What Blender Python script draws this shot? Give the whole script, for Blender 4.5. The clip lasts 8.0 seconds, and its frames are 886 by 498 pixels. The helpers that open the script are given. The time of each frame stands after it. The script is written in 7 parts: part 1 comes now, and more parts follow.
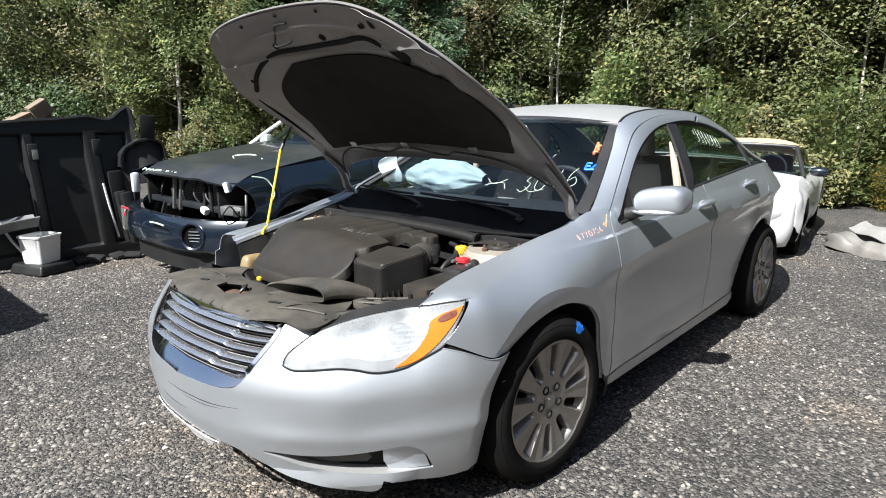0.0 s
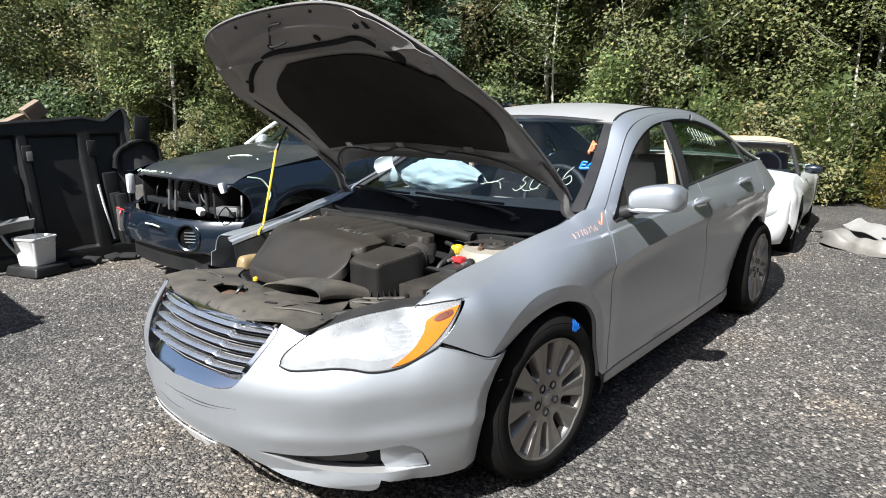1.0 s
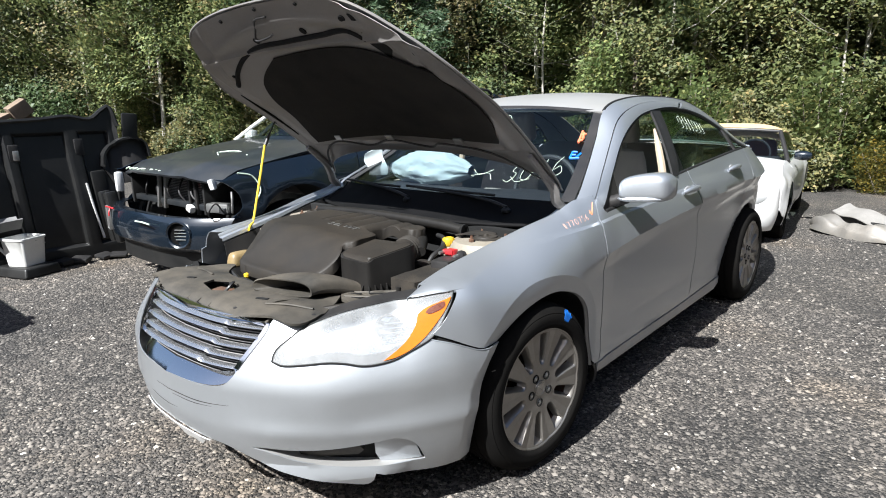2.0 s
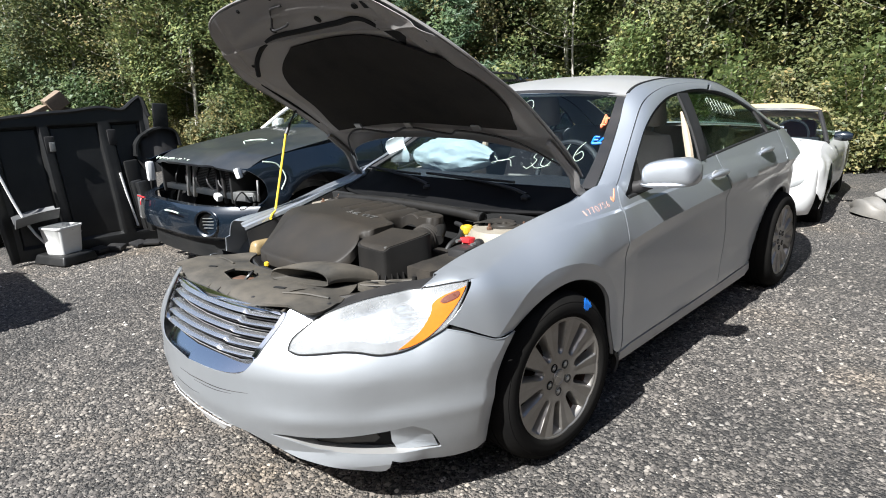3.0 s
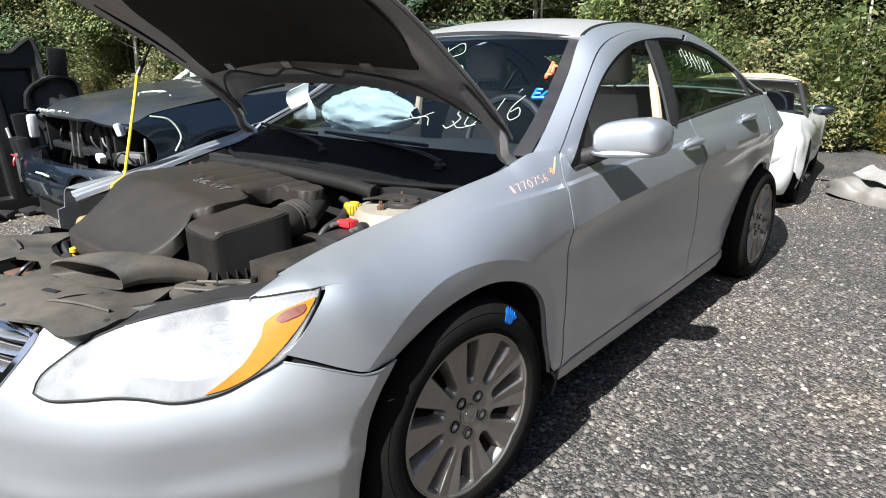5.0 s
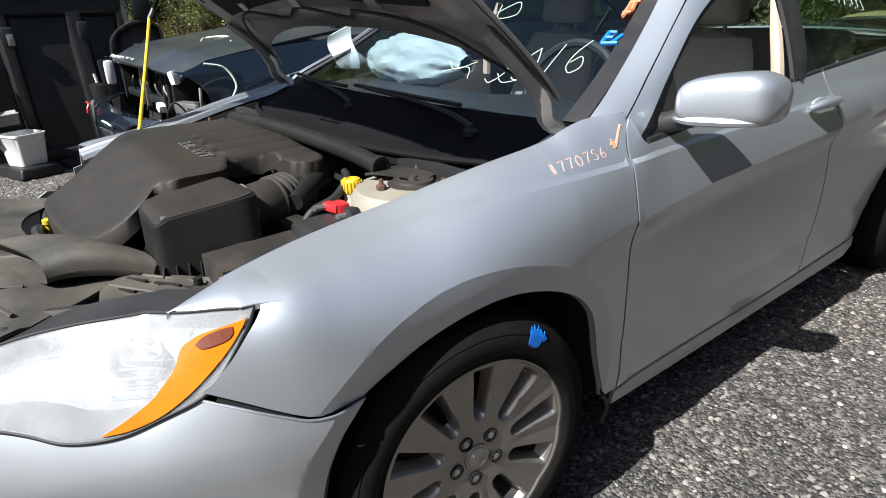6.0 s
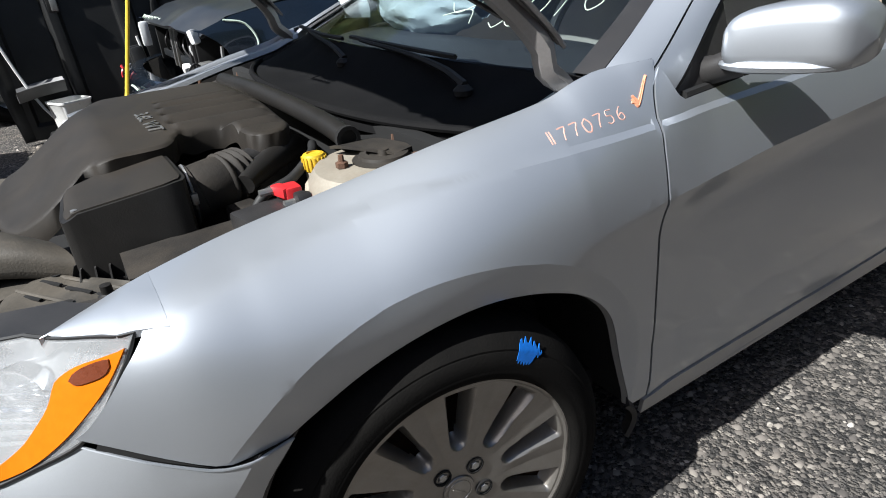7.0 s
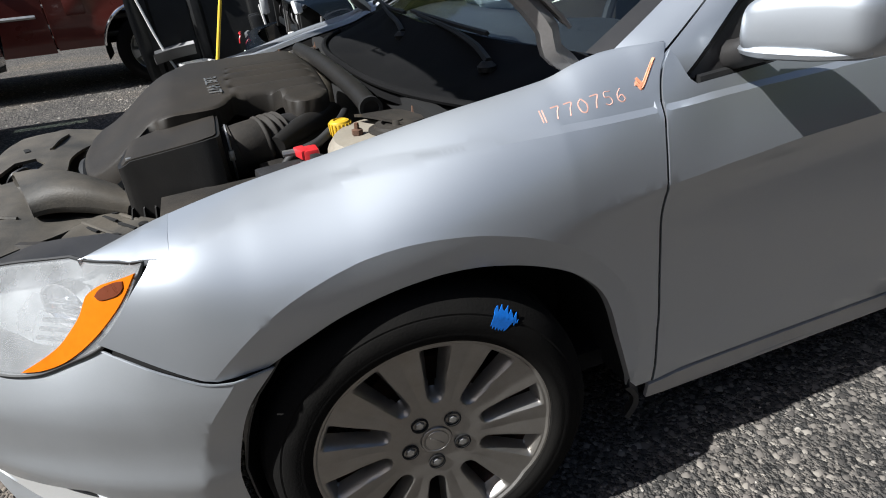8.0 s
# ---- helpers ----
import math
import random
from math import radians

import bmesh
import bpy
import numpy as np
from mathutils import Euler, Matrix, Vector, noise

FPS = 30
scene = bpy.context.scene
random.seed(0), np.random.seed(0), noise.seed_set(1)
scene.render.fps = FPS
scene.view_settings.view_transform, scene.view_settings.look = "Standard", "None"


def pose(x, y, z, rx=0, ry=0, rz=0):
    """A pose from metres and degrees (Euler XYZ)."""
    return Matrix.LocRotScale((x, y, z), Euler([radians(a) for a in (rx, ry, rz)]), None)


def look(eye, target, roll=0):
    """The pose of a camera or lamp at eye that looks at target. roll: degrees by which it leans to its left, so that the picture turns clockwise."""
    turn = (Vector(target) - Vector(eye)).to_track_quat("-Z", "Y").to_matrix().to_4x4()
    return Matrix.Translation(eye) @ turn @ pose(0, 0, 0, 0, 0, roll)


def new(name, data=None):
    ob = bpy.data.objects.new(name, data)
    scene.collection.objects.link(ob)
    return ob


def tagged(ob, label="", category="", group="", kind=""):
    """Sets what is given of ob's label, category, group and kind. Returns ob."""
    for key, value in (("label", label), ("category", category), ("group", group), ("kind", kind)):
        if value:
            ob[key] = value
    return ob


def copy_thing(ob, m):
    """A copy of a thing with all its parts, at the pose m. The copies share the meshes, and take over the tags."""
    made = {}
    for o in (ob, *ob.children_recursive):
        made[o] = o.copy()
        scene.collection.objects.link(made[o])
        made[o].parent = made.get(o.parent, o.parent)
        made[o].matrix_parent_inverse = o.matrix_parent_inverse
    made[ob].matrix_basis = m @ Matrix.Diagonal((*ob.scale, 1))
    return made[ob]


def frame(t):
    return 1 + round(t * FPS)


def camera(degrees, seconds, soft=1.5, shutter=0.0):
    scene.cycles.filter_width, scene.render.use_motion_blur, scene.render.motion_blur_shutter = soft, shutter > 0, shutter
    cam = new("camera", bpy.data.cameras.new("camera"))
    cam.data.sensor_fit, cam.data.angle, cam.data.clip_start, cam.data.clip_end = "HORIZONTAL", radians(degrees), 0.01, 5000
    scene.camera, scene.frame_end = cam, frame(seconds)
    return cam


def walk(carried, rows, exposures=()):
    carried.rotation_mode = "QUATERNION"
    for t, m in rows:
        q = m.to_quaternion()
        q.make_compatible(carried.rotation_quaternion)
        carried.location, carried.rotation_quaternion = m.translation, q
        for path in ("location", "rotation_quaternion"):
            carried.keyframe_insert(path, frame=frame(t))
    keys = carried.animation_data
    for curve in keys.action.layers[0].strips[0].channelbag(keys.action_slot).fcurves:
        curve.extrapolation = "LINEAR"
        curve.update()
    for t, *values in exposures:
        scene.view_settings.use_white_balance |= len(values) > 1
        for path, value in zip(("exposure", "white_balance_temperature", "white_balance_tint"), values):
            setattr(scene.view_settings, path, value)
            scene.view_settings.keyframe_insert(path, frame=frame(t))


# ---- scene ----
cam = camera(72.4, 8.0, soft=1.0)
PATH = [
    (0, (2.052, -1.883, 1.404), (0.734, -0.439, 0.979), -0.0),
    (0.5, (2.055, -1.885, 1.405), (0.74, -0.438, 0.987), -0.2),
    (1, (2.057, -1.885, 1.405), (0.748, -0.434, 0.978), -0.3),
    (2.5, (2.066, -1.863, 1.401), (0.778, -0.407, 0.93), -1.7),
    (3, (2.091, -1.829, 1.41), (0.733, -0.446, 0.915), -2.2),
    (3.5, (2.148, -1.756, 1.406), (0.781, -0.343, 1.039), -1.8),
    (4, (2.11, -1.654, 1.378), (0.834, -0.169, 0.969), -1.9),
    (4.2, (2.029, -1.566, 1.346), (0.812, -0.052, 0.87), 0.5),
    (5.3, (1.805, -1.009, 1.282), (0.46, 0.322, 0.634), -0.8),
    (5.5, (1.781, -0.911, 1.296), (0.364, 0.323, 0.608), -0.7),
    (6, (1.7, -0.72, 1.265), (0.242, 0.428, 0.518), -1.1),
    (6.5, (1.565, -0.53, 1.241), (0.137, 0.561, 0.363), -1.7),
    (7, (1.594, -0.41, 1.227), (0.052, 0.509, 0.345), -4.7),
    (7.5, (1.712, -0.289, 1.248), (0.076, 0.468, 0.383), -1.9),
    (8, (1.76, -0.251, 1.231), (0.085, 0.326, 0.302), -5.2),
]
walk(cam, [(t, look(eye, target, roll)) for t, eye, target, roll in PATH], [(t, e, 6150, 10) for t, e in ((0, 1.36), (2.5, 1.36), (4, 1.48), (5.5, 1.38), (6, 1.23), (6.5, 1.14), (7, 1.05), (7.5, .96), (8, .90))])

# ---- light ----
SUN = Vector((0.04, -0.92, 1.0)).normalized()
world = bpy.data.worlds.new("world")
scene.world = world
world.use_nodes = True
wn, wl = world.node_tree.nodes, world.node_tree.links
sky = wn.new("ShaderNodeTexSky")
sky.sky_type, sky.sun_disc = "NISHITA", False
sky.sun_elevation, sky.sun_rotation = math.asin(SUN.z), math.atan2(SUN.x, SUN.y)
sky.air_density, sky.dust_density, sky.ozone_density = 1.0, 2.2, 1.0
wn["Background"].inputs["Strength"].default_value = 0.052
wl.new(sky.outputs["Color"], wn["Background"].inputs["Color"])
sun = new("sun", bpy.data.lights.new("sun", "SUN"))
sun.data.energy, sun.data.angle, sun.data.color = 5.0, radians(0.53), (0.99, 0.97, 0.92)
sun.matrix_world = look((0, 0, 30), Vector((0, 0, 30)) - SUN)


# ---- materials ----
def nodes(name):
    m = bpy.data.materials.new(name)
    m.use_nodes = True
    return m, m.node_tree.nodes, m.node_tree.links, m.node_tree.nodes["Principled BSDF"]


def noise_tex(n, l, scale, detail=4.0, rough=0.6, coord="Object", stretch=None):
    tc = n.new("ShaderNodeTexCoord")
    t = n.new("ShaderNodeTexNoise")
    t.inputs["Scale"].default_value, t.inputs["Detail"].default_value, t.inputs["Roughness"].default_value = scale, detail, rough
    src = tc.outputs[coord]
    if stretch:
        mp = n.new("ShaderNodeMapping")
        mp.inputs["Scale"].default_value = stretch
        l.new(src, mp.inputs["Vector"])
        src = mp.outputs["Vector"]
    l.new(src, t.inputs["Vector"])
    return t


def ramp(n, l, src, stops):
    r = n.new("ShaderNodeValToRGB")
    e = r.color_ramp.elements
    while len(e) < len(stops):
        e.new(0.5)
    for k, (pos, col) in enumerate(stops):
        e[k].position, e[k].color = pos, (*col, 1) if len(col) == 3 else col
    l.new(src, r.inputs["Fac"])
    return r


def grey(v):
    return (v, v, v)


def mat(name, colour, rough=0.5, metal=0.0, vary=0.15, scale=6.0, fine=120.0, bump=0.0, coat=0.0, spec=0.5, dirt=None, dirt_amount=0.0, rough_vary=0.1, coat_rough=0.06):
    """A surface with colour variation at two scales, uneven gloss, fine relief and, if wanted, dust that lies on it in blotches."""
    m, n, l, b = nodes(name)
    c = np.array(colour, float)
    big, small = noise_tex(n, l, scale), noise_tex(n, l, fine, 3.0)
    mixn = n.new("ShaderNodeMath")
    mixn.operation = "MULTIPLY_ADD"
    mixn.inputs[1].default_value, mixn.inputs[2].default_value = 0.4, 0.0
    l.new(small.outputs["Fac"], mixn.inputs[0])
    add = n.new("ShaderNodeMath")
    add.operation = "MULTIPLY_ADD"
    add.inputs[1].default_value = 0.6
    l.new(big.outputs["Fac"], add.inputs[0])
    l.new(mixn.outputs[0], add.inputs[2])
    r = ramp(n, l, add.outputs[0], [(0.3, tuple(c * (1 - vary))), (0.7, tuple(np.minimum(c * (1 + vary), 1)))])
    out = r.outputs["Color"]
    if dirt is not None:
        dn = noise_tex(n, l, scale * 0.6, 8.0, 0.7)
        dr = ramp(n, l, dn.outputs["Fac"], [(0.35, grey(0.0)), (0.75, grey(dirt_amount))])
        mx = n.new("ShaderNodeMix")
        mx.data_type = "RGBA"
        l.new(dr.outputs["Color"], mx.inputs[0])
        l.new(out, mx.inputs[6])
        mx.inputs[7].default_value = (*dirt, 1)
        out = mx.outputs[2]
    l.new(out, b.inputs["Base Color"])
    rr = n.new("ShaderNodeMapRange")
    rr.inputs[3].default_value, rr.inputs[4].default_value = max(rough - rough_vary, 0.02), min(rough + rough_vary, 1)
    l.new(big.outputs["Fac"], rr.inputs[0])
    l.new(rr.outputs[0], b.inputs["Roughness"])
    b.inputs["Metallic"].default_value = metal
    b.inputs["Specular IOR Level"].default_value = spec
    b.inputs["Coat Weight"].default_value = coat
    b.inputs["Coat Roughness"].default_value = coat_rough
    if bump:
        bp = n.new("ShaderNodeBump")
        bp.inputs["Strength"].default_value, bp.inputs["Distance"].default_value = bump, 0.002
        l.new(small.outputs["Fac"], bp.inputs["Height"])
        l.new(bp.outputs[0], b.inputs["Normal"])
    return m


def pane(name, tint, gloss=0.03, shine=1.0):
    """Thin glass: tinted see-through with a mirror sheen that grows at a slant."""
    m, n, l, b = nodes(name)
    n.remove(b)
    tr, gl, fr, mx = (n.new("ShaderNode" + k) for k in ("BsdfTransparent", "BsdfGlossy", "LayerWeight", "MixShader"))
    pw, sc_ = n.new("ShaderNodeMath"), n.new("ShaderNodeMath")
    pw.operation, sc_.operation = "POWER", "MULTIPLY_ADD"
    pw.inputs[1].default_value, sc_.inputs[1].default_value, sc_.inputs[2].default_value = 5.0, 0.45, 0.025
    tr.inputs["Color"].default_value = (*tint, 1)
    gl.inputs["Roughness"].default_value = gloss
    gl.inputs["Color"].default_value = (shine, shine, shine, 1)
    fr.inputs["Blend"].default_value = 0.5
    l.new(fr.outputs["Facing"], pw.inputs[0])
    l.new(pw.outputs[0], sc_.inputs[0])
    l.new(sc_.outputs[0], mx.inputs[0])
    l.new(tr.outputs[0], mx.inputs[1])
    l.new(gl.outputs[0], mx.inputs[2])
    l.new(mx.outputs[0], n["Material Output"].inputs["Surface"])
    return m


silver = mat("silver_paint", (0.45, 0.478, 0.512), 0.50, 0.80, 0.03, 1.3, 900, 0.0, 0.8, 0.5, (0.42, 0.41, 0.39), 0.08, 0.04, 0.10)
scuffed = mat("scuffed_silver_paint", (0.45, 0.475, 0.50), 0.50, 0.76, 0.04, 2.2, 500, 0.0, 0.7, 0.5, (0.24, 0.23, 0.22), 0.24, 0.05, 0.14)
silver_dusty = mat("dusty_silver_paint", (0.40, 0.405, 0.41), 0.45, 0.45, 0.05, 2.0, 300, 0.05, 0.2, 0.5, (0.40, 0.36, 0.29), 0.45, 0.08)
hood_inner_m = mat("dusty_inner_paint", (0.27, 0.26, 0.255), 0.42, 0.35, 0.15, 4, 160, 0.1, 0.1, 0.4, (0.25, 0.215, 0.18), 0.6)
liner_m = mat("felt_liner", (0.018, 0.017, 0.016), 0.95, 0, 0.4, 9, 300, 0.6, 0, 0.2, (0.06, 0.05, 0.04), 0.25)
plastic = mat("dusty_black_plastic", (0.016, 0.015, 0.0142), 0.55, 0, 0.3, 14, 260, 0.3, 0, 0.35, (0.095, 0.078, 0.058), 0.42)
cover_m = mat("engine_cover_plastic", (0.019, 0.0175, 0.016), 0.55, 0, 0.2, 6, 400, 0.25, 0, 0.25, (0.046, 0.037, 0.027), 0.6)
shield_m = mat("dusty_shield_plastic", (0.038, 0.036, 0.032), 0.6, 0, 0.25, 9, 260, 0.3, 0, 0.3, (0.17, 0.145, 0.112), 0.55)
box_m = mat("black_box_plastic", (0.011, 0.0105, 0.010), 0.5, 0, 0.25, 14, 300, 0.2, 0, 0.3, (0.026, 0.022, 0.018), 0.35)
tower_m = mat("dusty_tower_paint", (0.27, 0.245, 0.20), 0.6, 0.1, 0.15, 14, 160, 0.1, 0, 0.4, (0.16, 0.12, 0.08), 0.5)
hose_m = mat("dusty_hose_rubber", (0.020, 0.018, 0.016), 0.7, 0, 0.3, 20, 200, 0.3, 0, 0.25, (0.07, 0.058, 0.045), 0.45)
black = mat("black_plastic", (0.018, 0.018, 0.019), 0.45, 0, 0.3, 9, 300, 0.15, 0, 0.4, (0.09, 0.08, 0.07), 0.25)
rubber = mat("tyre_rubber", (0.0065, 0.0062, 0.006), 0.9, 0, 0.3, 7, 200, 0.4, 0, 0.08, (0.016, 0.0145, 0.012), 0.4)
seal_m = mat("rubber_seal", (0.012, 0.012, 0.012), 0.6, 0, 0.3, 20, 300)
# near-black for open joints, and for shade put into recesses and cavities
gap_shade_m = mat("gap_shade", (0.003, 0.003, 0.003), 1.0)
alloy = mat("alloy_wheel", (0.31, 0.296, 0.275), 0.36, 0.8, 0.08, 10, 400, 0.05, 0.15, 0.5, (0.15, 0.13, 0.105), 0.5)
iron = mat("rusty_iron", (0.09, 0.06, 0.045), 0.75, 0.3, 0.4, 30, 300, 0.4, 0, 0.4, (0.2, 0.08, 0.035), 0.6)
steel = mat("bare_steel", (0.42, 0.42, 0.41), 0.4, 0.85, 0.15, 20, 300, 0.1)
chrome = mat("chrome", (0.75, 0.77, 0.80), 0.10, 1.0, 0.03, 4, 60, 0, 0, 0.5, (0.5, 0.48, 0.45), 0.2, 0.05)
amber = mat("amber_lens", (0.62, 0.145, 0.004), 0.22, 0, 0.12, 12, 90, 0, 0.8)
amber_dark = mat("amber_reflector", (0.12, 0.030, 0.012), 0.3, 0, 0.2, 60, 300, 0.3, 0.5)
lamp_m = mat("hazed_lens", (0.80, 0.82, 0.83), 0.22, 0.15, 0.06, 5, 60, 0, 0.9, 0.5, (0.66, 0.64, 0.58), 0.3)
yellow_m = mat("yellow_plastic", (0.55, 0.36, 0.02), 0.5, 0, 0.12, 30, 200, 0.1)
strap_m = mat("yellow_cord", (0.80, 0.56, 0.04), 0.6, 0, 0.12, 40, 300, 0.3)
red_m = mat("red_plastic", (0.55, 0.025, 0.03), 0.4, 0, 0.15, 30, 200)
bottle_m = mat("aged_bottle_plastic", (0.36, 0.33, 0.27), 0.5, 0, 0.12, 14, 120, 0.1, 0, 0.5, (0.36, 0.29, 0.2), 0.5)
tank_m = mat("amber_tank_plastic", (0.24, 0.175, 0.085), 0.45, 0, 0.2, 14, 120)
leather = mat("grey_beige_leather", (0.33, 0.30, 0.26), 0.6, 0, 0.1, 10, 300, 0.3)
trim_beige = mat("beige_trim", (0.48, 0.40, 0.30), 0.65, 0, 0.08, 10, 200, 0.1)
bag_m = mat("airbag_cloth", (0.50, 0.57, 0.58), 0.85, 0, 0.10, 8, 500, 0.3)
cowl_m = mat("cowl_plastic", (0.005, 0.005, 0.0055), 0.75, 0, 0.3, 9, 300, 0.15, 0, 0.12, (0.014, 0.013, 0.012), 0.3)
dash_m = mat("dashboard_vinyl", (0.035, 0.034, 0.034), 0.6, 0, 0.2, 8, 300, 0.3)
navy = mat("dark_blue_paint", (0.005, 0.011, 0.020), 0.25, 0.2, 0.2, 3, 300, 0, 0.9, 0.5, (0.05, 0.05, 0.048), 0.14)
navy_dusty = mat("dusty_dark_paint", (0.016, 0.020, 0.025), 0.42, 0.2, 0.25, 4, 300, 0, 0.4, 0.5, (0.10, 0.093, 0.08), 0.4)
white_paint = mat("white_paint", (0.80, 0.80, 0.79), 0.35, 0, 0.03, 2, 200, 0, 0.7, 0.5, (0.60, 0.57, 0.52), 0.15)
tan_cloth = mat("tan_canvas", (0.58, 0.42, 0.22), 0.9, 0, 0.12, 8, 500, 0.4)
maroon = mat("maroon_paint", (0.10, 0.014, 0.010), 0.3, 0.1, 0.2, 3, 200, 0, 0.7, 0.5, (0.14, 0.08, 0.06), 0.2)
liner_plastic = mat("ribbed_black_plastic", (0.009, 0.0095, 0.010), 0.42, 0, 0.3, 5, 160, 0.3, 0, 0.4, (0.035, 0.033, 0.03), 0.4)
bucket_m = mat("white_bucket_plastic", (0.72, 0.72, 0.70), 0.5, 0, 0.06, 10, 90, 0.1, 0, 0.5, (0.5, 0.47, 0.42), 0.35)
wood_m = mat("weathered_wood", (0.20, 0.15, 0.105), 0.85, 0, 0.3, 6, 60, 0.6)
bumper_m = mat("torn_bumper_plastic", (0.15, 0.145, 0.135), 0.5, 0.1, 0.1, 5, 120, 0.1, 0.2, 0.5, (0.35, 0.31, 0.26), 0.5)
orange_ink = mat("orange_paint_pen", (0.78, 0.20, 0.09), 0.7, 0, 0.15, 60, 400)
faded_ink = mat("faded_orange_pen", (0.53, 0.30, 0.24), 0.6, 0.0, 0.3, 90, 400)
tick_ink = mat("smudged_orange_pen", (0.66, 0.27, 0.15), 0.6, 0.0, 0.3, 90, 400)
white_ink = mat("white_paint_pen", (0.50, 0.60, 0.50), 0.8, 0, 0.1, 60, 300)
blue_ink = mat("blue_paint_pen", (0.01, 0.16, 0.62), 0.5, 0, 0.2, 60, 300)
shield = pane("windscreen_glass", (0.80, 0.84, 0.855))
tinted = pane("tinted_side_glass", (0.66, 0.74, 0.69))


# ---- building ----
def spl(pts, n=None, at=None):
    """A smooth curve through points: n even samples, or samples at fractions of its length."""
    p = np.array(pts, float)
    c = np.r_[0, np.cumsum(np.linalg.norm(np.diff(p, axis=0), axis=1) + 1e-9)]
    m = np.zeros_like(p)
    m[1:-1] = (p[2:] - p[:-2]) / (c[2:] - c[:-2])[:, None]
    m[0], m[-1] = (p[1] - p[0]) / c[1], (p[-1] - p[-2]) / (c[-1] - c[-2])
    u = np.linspace(0, 1, n) * c[-1] if at is None else np.asarray(at, float) * c[-1]
    k = np.clip(np.searchsorted(c, u, side="right") - 1, 0, len(c) - 2)
    h = c[k + 1] - c[k]
    s = ((u - c[k]) / h)[:, None]
    h = h[:, None]
    return (p[k] * (2 * s**3 - 3 * s**2 + 1) + m[k] * h * (s**3 - 2 * s**2 + s)
            + p[k + 1] * (3 * s**2 - 2 * s**3) + m[k + 1] * h * (s**3 - s**2))


def tab(rows):
    d = spl(np.array(rows, float), 200)
    return lambda v: np.interp(v, d[:, 0], d[:, 1])


def mesh_of(name, v, f, smooth=True, angle=38):
    me = bpy.data.meshes.new(name)
    me.from_pydata([tuple(map(float, p)) for p in v], [], [tuple(map(int, q)) for q in f])
    if smooth:
        me.polygons.foreach_set("use_smooth", np.ones(len(me.polygons), bool))
        me.set_sharp_from_angle(angle=radians(angle))
    me.update()
    return me


def part(name, data, material, parent=None, label="", smooth=True):
    """Links a mesh, or a bmesh, as one object under a thing or a part."""
    if isinstance(data, bmesh.types.BMesh):
        me = bpy.data.meshes.new(name)
        bmesh.ops.recalc_face_normals(data, faces=data.faces)
        data.to_mesh(me)
        data.free()
        if smooth:
            me.polygons.foreach_set("use_smooth", np.ones(len(me.polygons), bool))
            me.set_sharp_from_angle(angle=radians(38))
    else:
        me = data
    me.materials.clear()
    me.materials.append(material)
    ob = new(name, me)
    if parent is not None:
        ob.parent = parent
    if label:
        ob["label"] = label
    return ob


def thing(name, label, category, at=None, group=""):
    e = new(name)
    e.empty_display_size = 0.1
    if at is not None:
        e.matrix_world = at
    return tagged(e, label, category, group)


def inside(poly, p):
    """Which of the points p lie in the polygon."""
    x, y = p[:, 0], p[:, 1]
    r = np.zeros(len(p), bool)
    a, b = poly, np.roll(poly, -1, 0)
    for (x0, y0), (x1, y1) in zip(a, b):
        c = (y0 > y) != (y1 > y)
        r ^= c & (x < (x1 - x0) * (y - y0) / (y1 - y0 + 1e-12) + x0)
    return r


def vert_normals(v, f):
    t = np.array([q[:3] for q in f])
    fn = np.cross(v[t[:, 1]] - v[t[:, 0]], v[t[:, 2]] - v[t[:, 0]])
    n = np.zeros_like(v)
    for k in range(3):
        np.add.at(n, t[:, k], fn)
    return n / (np.linalg.norm(n, axis=1, keepdims=True) + 1e-12)


def thicken(v, f, t):
    """Gives an open skin a depth t against its normals, with closed rims."""
    n, m = vert_normals(v, f), len(v)
    back = [tuple(m + k for k in reversed(q)) for q in f]
    seen = {}
    for q in f:
        for a, b in zip(q, (*q[1:], q[0])):
            seen[(a, b)] = 1
    rim = [(b, a, a + m, b + m) for a, b in seen if (b, a) not in seen]
    return np.vstack([v, v - n * t]), [*f, *back, *rim]


